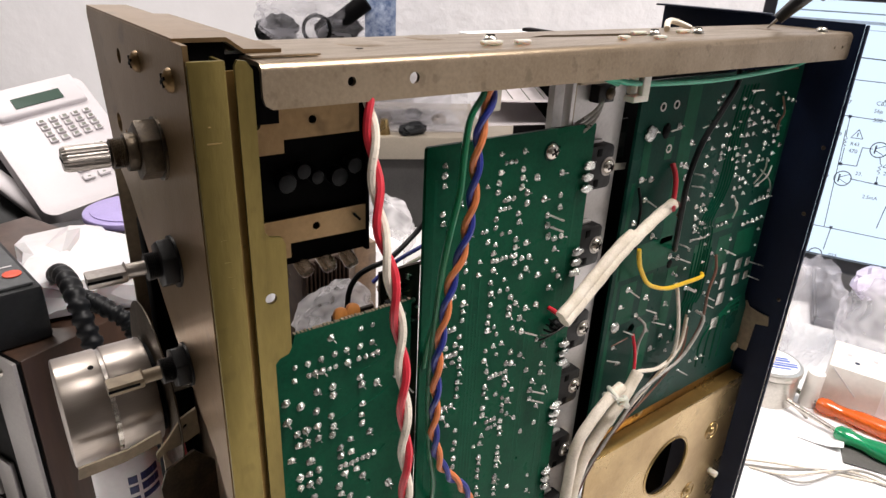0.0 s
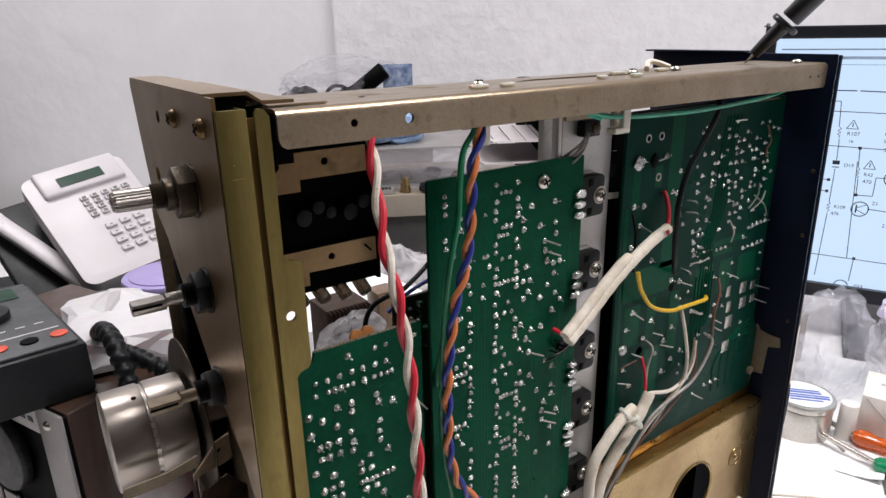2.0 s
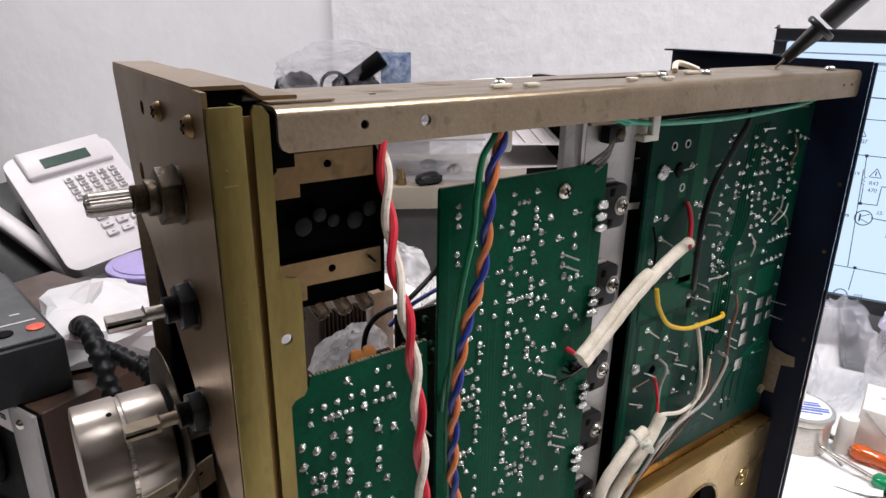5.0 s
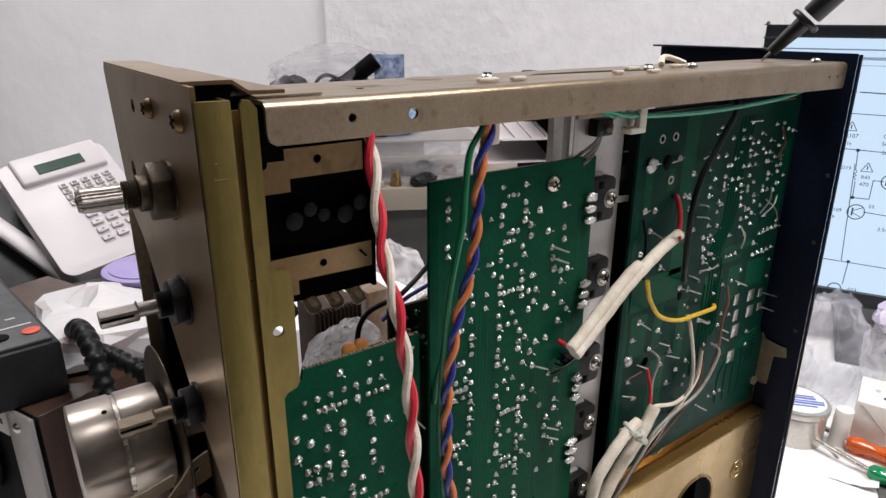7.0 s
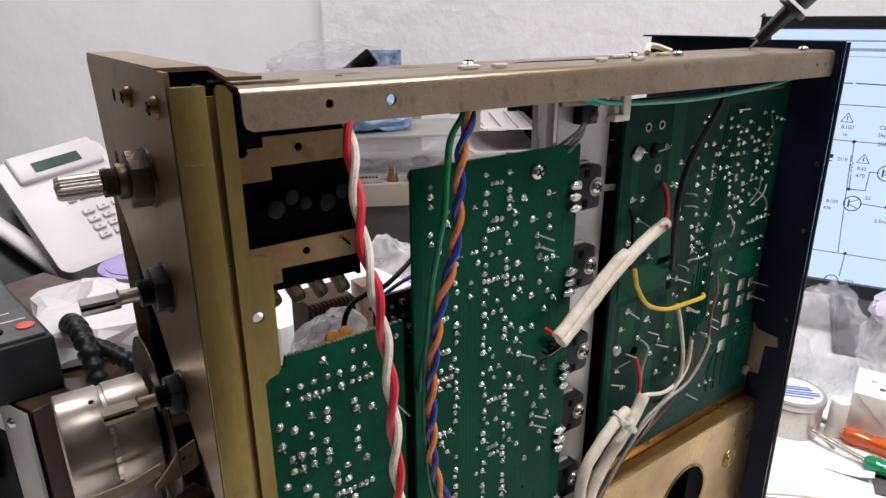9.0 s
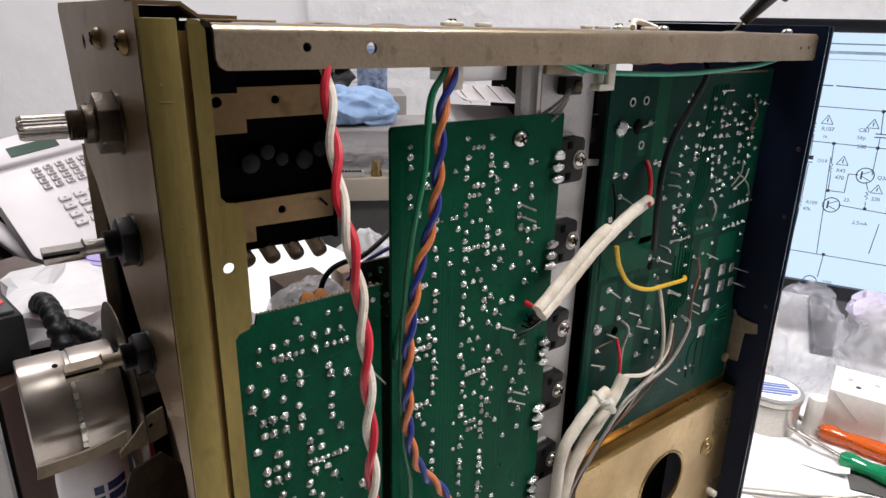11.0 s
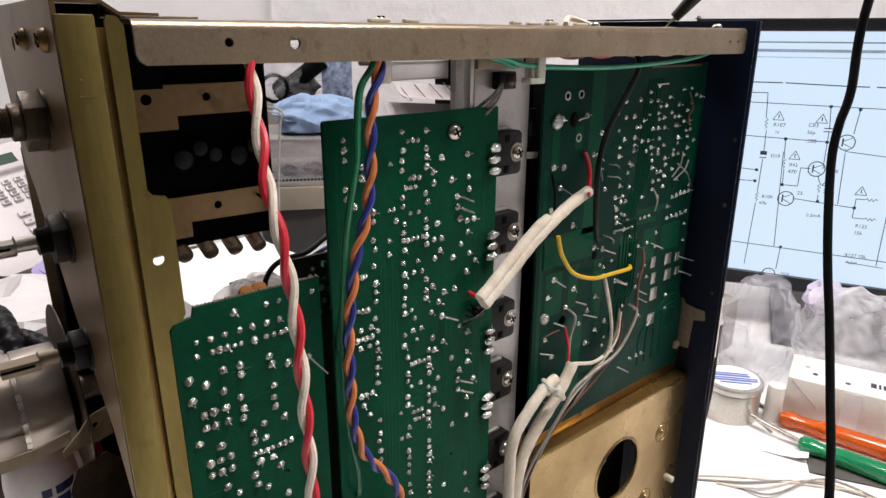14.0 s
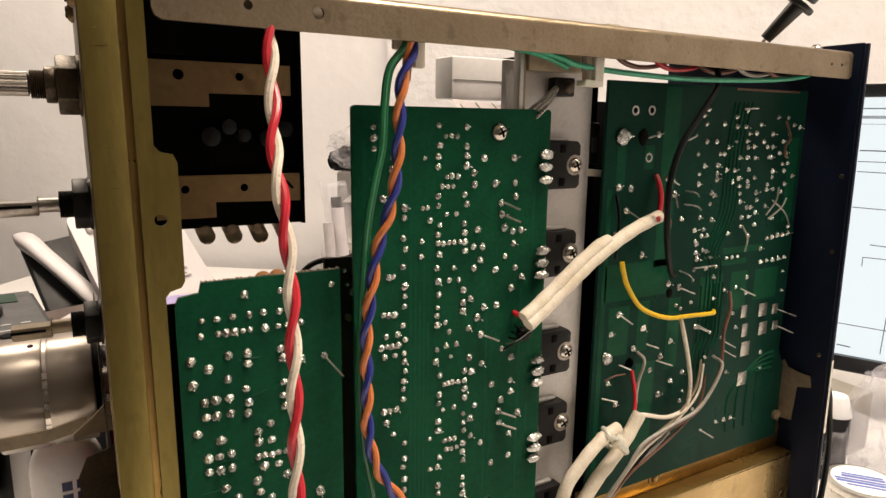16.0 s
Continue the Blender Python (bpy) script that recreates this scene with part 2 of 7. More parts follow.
AMBER = material("amber clear plastic", (0.85, 0.16, 0.02), 0.14, grain=0.05, scale=30, clear=0.5, coat=0.3)
EMERALD = material("green clear plastic", (0.01, 0.36, 0.14), 0.14, grain=0.05, scale=30, clear=0.42, coat=0.3)
CAPORANGE = material("orange resin capacitor", (0.65, 0.25, 0.06), 0.4, grain=0.12, scale=90)
BOTTLE = material("white squeeze bottle", (0.82, 0.81, 0.84), 0.35, grain=0.03, scale=30, sub=0.1)
PRINT = material("dark blue print", (0.02, 0.03, 0.12), 0.5, grain=0.05)
PROBE = material("black probe plastic", (0.016, 0.018, 0.020), 0.32, grain=0.1, scale=90, coat=0.1)
LAMPM = glow("lamp diffuser", (1.0, 0.96, 0.93), 3.0)
DARKMESH = material("dark coil mesh", (0.05, 0.05, 0.05), 0.45, 0.4, grain=0.3, scale=90)

# ---- building helpers ----
BASE = {}


def thing(name, base, label, category, group="", kind=""):
    ob = new(name)
    ob.empty_display_size = 0.01
    ob.location = base
    BASE[ob] = Vector(base)
    return tagged(ob, label, category, group, kind)


def mesh_of(name, bm, mat, base, sharp=35):
    bmesh.ops.recalc_face_normals(bm, faces=bm.faces)
    bmesh.ops.translate(bm, verts=bm.verts, vec=-Vector(base))
    me = bpy.data.meshes.new(name)
    bm.to_mesh(me)
    bm.free()
    me.materials.append(mat)
    if sharp:
        me.shade_smooth()
        me.set_sharp_from_angle(angle=radians(sharp))
    return me


def part(name, bm, mat, parent, label="", sharp=35, kind=""):
    """One mesh under a thing or a part; the bmesh is in world metres."""
    base = BASE[parent]
    ob = new(name, mesh_of(name, bm, mat, base, sharp))
    ob.parent = parent
    BASE[ob] = base
    return tagged(ob, label, kind=kind)


def solid(name, bm, mat, label, category="", group="", kind="", sharp=35):
    """A thing of one mesh, its origin at its base."""
    lo = [min(v.co[i] for v in bm.verts) for i in range(3)]
    hi = [max(v.co[i] for v in bm.verts) for i in range(3)]
    base = Vector(((lo[0] + hi[0]) / 2, (lo[1] + hi[1]) / 2, lo[2]))
    ob = new(name, mesh_of(name, bm, mat, base, sharp))
    ob.location = base
    BASE[ob] = base
    return tagged(ob, label, category, group, kind)


def bevel(bm, width, segments=2, angle=30):
    es = [e for e in bm.edges if len(e.link_faces) == 2 and e.calc_face_angle(0) > radians(angle)]
    if width and es:
        bmesh.ops.bevel(bm, geom=es, offset=width, segments=segments, profile=0.5, affect="EDGES", clamp_overlap=True)


def join(*bms):
    out = bmesh.new()
    for b in bms:
        me = bpy.data.meshes.new("tmp")
        b.to_mesh(me)
        b.free()
        out.from_mesh(me)
        bpy.data.meshes.remove(me)
    return out


def box(x0, x1, y0, y1, z0, z1, r=0.0, seg=2, m=None):
    bm = bmesh.new()
    bmesh.ops.create_cube(bm, size=1)
    for v in bm.verts:
        v.co = Vector((x0 + (v.co.x + 0.5) * (x1 - x0), y0 + (v.co.y + 0.5) * (y1 - y0), z0 + (v.co.z + 0.5) * (z1 - z0)))
    bevel(bm, r, seg)
    if m is not None:
        bmesh.ops.transform(bm, matrix=m, verts=bm.verts)
    return bm


def rod(a, b, r, seg=16, r2=None, r_edge=0.0):
    """A round bar from a to b."""
    a, b = Vector(a), Vector(b)
    bm = bmesh.new()
    bmesh.ops.create_cone(bm, cap_ends=True, segments=seg, radius1=r, radius2=r if r2 is None else r2, depth=(b - a).length)
    if r_edge:
        bevel(bm, r_edge, 2, 50)
    q = (b - a).to_track_quat("Z", "Y").to_matrix().to_4x4()
    bmesh.ops.transform(bm, matrix=Matrix.Translation((a + b) / 2) @ q, verts=bm.verts)
    return bm


def dome(c, axis, r, h, seg=12):
    """A round screw head: a flattened half ball on a short rim."""
    bm = bmesh.new()
    bmesh.ops.create_uvsphere(bm, u_segments=seg, v_segments=8, radius=1)
    bmesh.ops.delete(bm, geom=[v for v in bm.verts if v.co.z < -0.01], context="VERTS")
    for v in bm.verts:
        v.co = Vector((v.co.x * r, v.co.y * r, v.co.z * h))
    q = Vector(axis).to_track_quat("Z", "Y").to_matrix().to_4x4()
    bmesh.ops.transform(bm, matrix=Matrix.Translation(c) @ q, verts=bm.verts)
    return bm


def crosshead(c, axis, r, h):
    """A pan head with a cross recess."""
    bm = dome(c, axis, r, h, 16)
    ax = Vector(axis).normalized()
    q = ax.to_track_quat("Z", "Y").to_matrix().to_4x4()
    m = Matrix.Translation(Vector(c) + ax * h * 0.72) @ q @ pose(0, 0, 0, 0, 0, 25)
    return bm, join(box(-r * 0.55, r * 0.55, -r * 0.12, r * 0.12, 0, h * 0.3, m=m), box(-r * 0.12, r * 0.12, -r * 0.55, r * 0.55, 0, h * 0.3, m=m))


def smooth(pts, step=8):
    """Points on a soft curve through the given ones."""
    p = [Vector(q) for q in pts]
    p = [p[0] * 2 - p[1]] + p + [p[-1] * 2 - p[-2]]
    out = []
    for i in range(1, len(p) - 2):
        a, b, c, d = p[i - 1:i + 3]
        for k in range(step):
            t = k / step
            out.append(0.5 * (2 * b + (c - a) * t + (2 * a - 5 * b + 4 * c - d) * t * t + (3 * b - 3 * c + d - a) * t ** 3))
    out.append(p[-2])
    return out


def sweep(line, r, seg=8, rad=None):
    """A tube along a fine line; rad(i, n) scales its girth."""
    bm = bmesh.new()
    n = len(line)
    tang = [(line[min(i + 1, n - 1)] - line[max(i - 1, 0)]).normalized() for i in range(n)]
    ref = Vector((0, 1, 0)) if abs(tang[0].y) < 0.9 else Vector((1, 0, 0))
    rings = []
    for i, p in enumerate(line):
        ref = (ref - tang[i] * ref.dot(tang[i])).normalized()
        side = tang[i].cross(ref)
        k = r * (rad(i, n) if rad else 1)
        rings.append([bm.verts.new(p + (ref * math.cos(a) + side * math.sin(a)) * k) for a in (2 * math.pi * j / seg for j in range(seg))])
    for a, b in zip(rings, rings[1:]):
        for j in range(seg):
            bm.faces.new((a[j], a[(j + 1) % seg], b[(j + 1) % seg], b[j]))
    bm.faces.new(rings[0][::-1])
    bm.faces.new(rings[-1])
    return bm


def wire(pts, r, seg=8, step=8):
    return sweep(smooth(pts, step), r, seg)


def strand(pts, r, offset, pitch, phase, seg=8, step=14):
    """One wire of a twisted pair round the line through pts."""
    line = smooth(pts, step)
    out, run = [], 0.0
    for i, p in enumerate(line):
        t = (line[min(i + 1, len(line) - 1)] - line[max(i - 1, 0)]).normalized()
        if i:
            run += (p - line[i - 1]).length
        s = Vector((0, 1, 0)).cross(t).normalized()
        u = t.cross(s)
        a = phase + 2 * math.pi * run / pitch
        out.append(p + (s * math.cos(a) + u * math.sin(a)) * offset)
    return sweep(out, r, seg)


def sheet(outline, holes, to, thick):
    """A flat plate with round holes: outline of 2D points, holes (a, b, r); to(a, b) gives the place; thick is a vector."""
    bm = bmesh.new()
    es = []
    loops = [outline] + [[(a + r * math.cos(k * math.pi / 8), b + r * math.sin(k * math.pi / 8)) for k in range(16)] for a, b, r in holes]
    for lp in loops:
        vs = [bm.verts.new(to(*q)) for q in lp]
        es += [bm.edges.new((vs[i], vs[(i + 1) % len(vs)])) for i in range(len(vs))]
    bmesh.ops.triangle_fill(bm, use_beauty=True, use_dissolve=False, edges=es)
    if holes:
        inside = []
        for fa in bm.faces:
            c = fa.calc_center_median()
            for a, b, r in holes:
                if (c - Vector(to(a, b))).length < r * 0.9:
                    inside.append(fa)
                    break
        bmesh.ops.delete(bm, geom=inside, context="FACES_ONLY")
    ext = bmesh.ops.extrude_face_region(bm, geom=bm.faces[:])
    bmesh.ops.translate(bm, verts=[v for v in ext["geom"] if isinstance(v, bmesh.types.BMVert)], vec=thick)
    return bm


def rounded(a0, a1, b0, b1, r, n=4):
    """A rectangle's outline with round corners."""
    out = []
    for ca, cb, s in ((a1 - r, b1 - r, 0), (a0 + r, b1 - r, 90), (a0 + r, b0 + r, 180), (a1 - r, b0 + r, 270)):
        out += [(ca + r * math.cos(radians(s + 90 * k / n)), cb + r * math.sin(radians(s + 90 * k / n))) for k in range(n + 1)]
    return out


def crumple(c, size, seed, amp=0.25, sub=4, floor=None, freq=3.0, fold=0.3):
    """A crumpled sack: a ball folded by ridged noise, resting flat on its support."""
    bm = bmesh.new()
    bmesh.ops.create_icosphere(bm, subdivisions=sub, radius=1)
    off = Vector((seed * 3.7, seed * 1.9, seed * 5.3))
    for v in bm.verts:
        d = v.co.normalized()
        a = 1 - abs(noise.noise(d * freq + off)) * 2
        b = 1 - abs(noise.noise(d * freq * 2.1 + off * 2)) * 2
        k = 1 + amp * (a * 0.75 + b * fold - 0.3)
        v.co = Vector((c[0] + d.x * k * size[0], c[1] + d.y * k * size[1], c[2] + d.z * k * size[2]))
        if floor is not None and v.co.z < floor:
            v.co.z = floor + noise.noise(d * 9 + off) * 0.0005
    return bm


def facets(c, size, seed, amp, floor, sub=3, soften=0.0):
    """A crumpled bag of flat creased facets, resting on its support."""
    bm = bmesh.new()
    bmesh.ops.create_icosphere(bm, subdivisions=sub, radius=1)
    rg = random.Random(seed)
    off = Vector((seed * 3.7, seed * 1.9, seed * 5.3))
    for v in bm.verts:
        d = v.co.normalized()
        d = (d + Vector((rg.uniform(-1, 1), rg.uniform(-1, 1), rg.uniform(-1, 1))) * 0.10).normalized()
        k = 1 + amp * (noise.noise(d * 1.5 + off) * 1.6 + rg.uniform(-0.22, 0.22))
        v.co = Vector((c[0] + d.x * k * size[0], c[1] + d.y * k * size[1], max(floor, c[2] + d.z * k * size[2])))
    if soften:
        bevel(bm, soften, 1, 12)
    return bm


def loft(rings):
    """Skin between closed rings of equal length."""
    bm = bmesh.new()
    vs = [[bm.verts.new(p) for p in r] for r in rings]
    n = len(rings[0])
    for a, b in zip(vs, vs[1:]):
        for j in range(n):
            bm.faces.new((a[j], a[(j + 1) % n], b[(j + 1) % n], b[j]))
    bm.faces.new(vs[0][::-1])
    bm.faces.new(vs[-1])
    return bm


# ---- setting ----
def slab(name, u0, u1, v0, v1, z0, z1, mat, r=0.0):
    bm = bmesh.new()
    bmesh.ops.create_cube(bm, size=1)
    for q in bm.verts:
        q.co = room(u0 + (q.co.x + 0.5) * (u1 - u0), v0 + (q.co.y + 0.5) * (v1 - v0), z0 + (q.co.z + 0.5) * (z1 - z0))
    bevel(bm, r)
    return solid(name, bm, mat, "", kind="structure")


FLOOR_Z, CEIL_Z = -0.75, 1.75
WALL_V = 1.50
tagged(slab("floor", -2.2, 2.2, -2.2, 1.7, FLOOR_Z - 0.1, FLOOR_Z, FLOORM), "grey tiled workshop floor")
tagged(slab("ceiling", -2.2, 2.2, -2.2, 1.7, CEIL_Z, CEIL_Z + 0.1, CEIL), "white painted ceiling")
tagged(slab("wall_north", -0.285, 2.2, WALL_V, WALL_V + 0.12, FLOOR_Z, CEIL_Z, WALL), "white roughcast plaster wall behind the bench")
tagged(slab("wall_north_recess", -2.2, -0.285, WALL_V + 0.035, WALL_V + 0.12, FLOOR_Z, CEIL_Z, WALL2), "white plaster wall set back beside a pier edge")
# west and south walls are out of view; their dark colour cuts fill
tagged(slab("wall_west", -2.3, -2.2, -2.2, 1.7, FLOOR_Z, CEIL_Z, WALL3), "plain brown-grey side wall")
tagged(slab("wall_east", 2.2, 2.3, -2.2, 1.7, FLOOR_Z, CEIL_Z, WALL2), "plain white side wall")
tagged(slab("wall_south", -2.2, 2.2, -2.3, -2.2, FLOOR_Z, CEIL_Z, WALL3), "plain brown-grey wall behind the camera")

bench = thing("workbench", room(0.2, 0.6, FLOOR_Z), "white laminate workbench crowded with repair clutter", "workbench")
bm = bmesh.new()
bmesh.ops.create_cube(bm, size=1)
for q in bm.verts:
    q.co = room(0.2 + q.co.x * 2.6, 0.55 + q.co.y * 1.88, -0.02 + q.co.z * 0.04)
bevel(bm, 0.004)
part("worktop", bm, BENCH, bench)
for u in (-1.0, 1.4):
    for v in (-0.3, 1.4):
        p = room(u, v, 0)
        part("leg", box(p.x - 0.025, p.x + 0.025, p.y - 0.025, p.y + 0.025, FLOOR_Z, -0.041, 0.003), SILVERP, bench)

# two panel lamps on the ceiling, one over the worker and an added fill over the back of the bench
def panel_lamp(u, v, watts, length, width):
    lamp = thing("ceiling_light", room(u, v, CEIL_Z - 0.05), "white flat ceiling panel lamp, switched on", "lamp", "ceiling lamps")
    for name, grow, z, h, mat in (("frame", 0.04, -0.026, 0.05, PHONE), ("diffuser", 0.0, -0.055, 0.004, LAMPM)):
        bm = bmesh.new()
        bmesh.ops.create_cube(bm, size=1)
        for q in bm.verts:
            q.co = room(u + q.co.x * (length + grow), v + q.co.y * (width + grow), CEIL_Z + z + q.co.z * h)
        if grow:
            bevel(bm, 0.004)
        part(name, bm, mat, lamp)
    area = bpy.data.lights.new("panel_light", "AREA")
    area.shape, area.size, area.size_y, area.energy, area.color = "RECTANGLE", length, width, watts, (1.0, 0.955, 0.93)
    lo = new("panel_light", area)
    lo.matrix_world = Matrix.Translation(room(u, v, CEIL_Z - 0.06)) @ pose(0, 0, 0, 0, 0, -37)


panel_lamp(0.70, 0.20, LAMP_WATTS, 1.2, 0.3)
# fill lamp added to brighten the left part of the back wall
panel_lamp(-0.90, 0.90, REAR_FILL_WATTS, 0.6, 0.3)

# ---- the receiver chassis, standing on its end on the bench ----
# x runs from its front panel to its rear panel, y away from the open underside, z up
rx = thing("receiver_chassis", (0.20, 0.20, 0.0), "opened vintage stereo receiver chassis standing on its end on the bench", "receiver")


def xz(y):
    return lambda a, b: Vector((a, y, b))


def yz(x):
    return lambda a, b: Vector((x, a, b))


# front plate with its slanted lower edge
out = [(0.1485, 0.400), (0.252, 0.400), (0.2535, 0.398), (0.2475, 0.372), (0.241, 0.350), (0.229, 0.343), (0.199, 0.312), (0.178, 0.292), (0.163, 0.280),
       (0.1515, 0.262), (0.1485, 0.262)]
front = part("front_plate", sheet(out, [(0.213, 0.3895, 0.0022), (0.227, 0.367, 0.0032), (0.219, 0.3655, 0.0010)], yz(0.040), Vector((0.0012, 0, 0))), PLATE, rx,
             "brown-grey plated steel front plate")
part("front_plate", box(0.040, 0.0412, 0.1485, 0.235, 0.0, 0.205, 0.0004), PLATE, rx)
# top flange of the front plate, bent down to the rail
prof = [(0.0402, 0.3996), (0.0525, 0.3996), (0.0565, 0.3968), (0.066, 0.3966)]
rings = []
for y in (0.1565, 0.253):
    rings.append([Vector((a, y, b)) for a, b in prof] + [Vector((a, y, b + 0.0010)) for a, b in prof[::-1]])
part("top_flange", loft(rings), PLATE, rx)
# inner sub-frame behind the front plate
part("sub_frame", sheet([(0.160, 0.060), (0.262, 0.060), (0.262, 0.345), (0.252, 0.362), (0.236, 0.362), (0.160, 0.300)],
                        [(0.243, 0.330, 0.004), (0.236, 0.318, 0.003), (0.247, 0.306, 0.0025), (0.232, 0.300, 0.002), (0.222, 0.306, 0.0025)], yz(0.0535), Vector((0.001, 0, 0))),
     TAN, rx, "perforated tan inner bracket")
part("sub_frame", box(0.0415, 0.0535, 0.258, 0.2595, 0.06, 0.352), TAN, rx)
# olive corner post and its folded flange with a tab
part("front_post", box(0.0402, 0.0486, 0.1470, 0.1482, 0.0, 0.3968, 0.0004), OLIVE, rx, "olive passivated steel corner post")
part("front_post", box(0.0478, 0.0486, 0.1483, 0.1555, 0.0, 0.3966), OLIVE, rx)
part("post_groove", box(0.0487, 0.0524, 0.1496, 0.1508, 0.0, 0.3940), GOLD_DARK, rx)
fl = [(0.0505, 0.0), (0.0550, 0.0), (0.0550, 0.3145), (0.0562, 0.3160), (0.0590, 0.3168), (0.0600, 0.3185), (0.0600, 0.3500), (0.0590, 0.3522),
      (0.0560, 0.3528), (0.0546, 0.3545), (0.0546, 0.3945), (0.0532, 0.3965), (0.0512, 0.3968), (0.0505, 0.3955)]
part("post_flange", sheet(fl, [(0.0551, 0.3353, 0.0016)], xz(0.1466), Vector((0, 0.0011, 0))), OLIVE, rx)
for x0, x1, z in ((0.0428, 0.0462, 0.3783), (0.0434, 0.0440, 0.3822), (0.0437, 0.0452, 0.3540), (0.0441, 0.0455, 0.3480), (0.0446, 0.0460, 0.3438), (0.0452, 0.0462, 0.3405), (0.0426, 0.0434, 0.3210), (0.0450, 0.0461, 0.2900)):
    part("scratch", box(x0, x1, 0.14690, 0.147, z, z + 0.0003), OLIVE if z < 0.37 else GOLD, rx, "bright scratch on the post")
# top rail: folded sheet with a rounded front edge, holes, slot
rail_holes = [(0.0795, 0.3905, 0.0012), (0.0985, 0.3902, 0.0016), (0.3395, 0.3895, 0.0007), (0.3475, 0.3895, 0.0007)]
ro = [(0.0562, 0.3880), (0.0568, 0.3862), (0.0585, 0.3852), (0.3545, 0.3835), (0.3560, 0.3850), (0.3560, 0.3936), (0.0562, 0.3938)]
rail = part("top_rail", sheet(ro, rail_holes, xz(0.1455), Vector((0, 0.0012, 0))), STEEL, rx, "plated steel top rail with round holes")
arc = [(0.1455 + 0.0024 * (1 - math.cos(a)), 0.3936 + 0.0024 * math.sin(a)) for a in (radians(k * 15) for k in range(7))]
rings = []
for x in (0.0562, 0.3560):
    rings.append([Vector((x, a, b)) for a, b in arc] + [Vector((x, a + 0.0008, b - 0.0010)) for a, b in arc[::-1]])
part("rail_fold", loft(rings), STEEL, rx)
slot = [(0.163, 0.171), (0.220, 0.1645), (0.226, 0.1665), (0.222, 0.1715), (0.175, 0.1755)]
top = [(0.0562, 0.1482), (0.3560, 0.1482), (0.3560, 0.186), (0.0562, 0.186)]
bm = bmesh.new()
es = []
for lp in (top, slot):
    vs = [bm.verts.new((a, b, 0.3949)) for a, b in lp]
    es += [bm.edges.new((vs[i], vs[(i + 1) % len(vs)])) for i in range(len(vs))]
bmesh.ops.triangle_fill(bm, use_beauty=True, edges=es)
bmesh.ops.delete(bm, geom=[f for f in bm.faces if all(any((v.co.xy - Vector(s)).length < 1e-6 for s in slot) for v in f.verts)], context="FACES_ONLY")
ext = bmesh.ops.extrude_face_region(bm, geom=bm.faces[:])
bmesh.ops.translate(bm, verts=[v for v in ext["geom"] if isinstance(v, bmesh.types.BMVert)], vec=(0, 0, 0.0011))
part("rail_top", bm, STEEL, rx)
part("rail_back", box(0.0562, 0.3560, 0.1862, 0.1872, 0.3905, 0.3958), STEEL, rx)
for x, y, r in ((0.097, 0.1725, 0.0085), (0.1255, 0.1795, 0.0075), (0.318, 0.1685, 0.0065)):
    part("embossed_dimple", dome((x, y, 0.3957), (0, 0, 1), r, 0.0009, 20), STEEL, rx)
part("flange_strip", box(0.0565, 0.0745, 0.1520, 0.1560, 0.3962, 0.3968, 0.0002), STEEL, rx)
for x, y in ((0.0550, 0.1640), (0.1400, 0.1640), (0.2235, 0.1635), (0.2535, 0.1640), (0.3385, 0.1530)):
    a, b = crosshead((x, y, 0.3968 if x < 0.06 else 0.3962), (0, 0, 1), 0.0026, 0.0022)
    s = part("screw", a, NICKEL, rx, "domed nickel screw")
    part("recess", b, BLACK, s)
for x, y, w in ((0.1345, 0.1570, 0.004), (0.1465, 0.1560, 0.003), (0.1960, 0.1560, 0.0025), (0.2175, 0.1665, 0.004), (0.2130, 0.1530, 0.003), (0.2470, 0.1665, 0.004)):
    part("wire_clip_foot", box(x - w, x + w, y - 0.0012, y + 0.0012, 0.3962, 0.3975, 0.0005), NYLON, rx, "white nylon clip foot")
part("wire_loop", wire([(0.246, 0.174, 0.397), (0.252, 0.178, 0.3995), (0.258, 0.178, 0.3992), (0.263, 0.174, 0.397)], 0.0013), WHITE, rx)
part("pencil_mark", box(0.0895, 0.0915, 0.1605, 0.1613, 0.3961, 0.39625), BLACK, rx)

# rear panel and its black lip
def leaning(bm):
    """The rear panel spreads outward towards the bench."""
    for v in bm.verts:
        v.co.x += (0.400 - v.co.z) * 0.025
    return bm


rear = part("rear_panel", leaning(box(0.3590, 0.3607, 0.1430, 0.2580, 0.0, 0.4000, 0.0005)), NAVY, rx, "blue-black painted steel rear panel")
part("rear_lip", box(0.3520, 0.3612, 0.1900, 0.2590, 0.4002, 0.4012, 0.0003), NAVY, rx)
part("rear_lip", leaning(box(0.3592, 0.3614, 0.1412, 0.1427, 0.0, 0.3996, 0.0005)), NAVY, rx)
part("worn_edge", leaning(box(0.3596, 0.3612, 0.1409, 0.1412, 0.205, 0.245)), NICKEL, rx, "paint worn to bright metal")
tab = [(0.1575, 0.206), (0.1665, 0.205), (0.1680, 0.217), (0.1685, 0.234), (0.1650, 0.238), (0.1625, 0.2345), (0.1560, 0.2335), (0.1500, 0.2335), (0.1490, 0.2275), (0.1565, 0.2255)]
part("board_bracket", sheet(tab, [], yz(0.3616), Vector((0.0009, 0, 0))), TAN, rx, "tan metal bracket tab")
for y, z in ((0.1468, 0.3005), (0.1475, 0.246), (0.1462, 0.338)):
    part("rivet", dome((0.3589 + (0.400 - z) * 0.025, y, z), (-1, 0, 0), 0.0012, 0.0007, 10), DULLBRASS, rx)
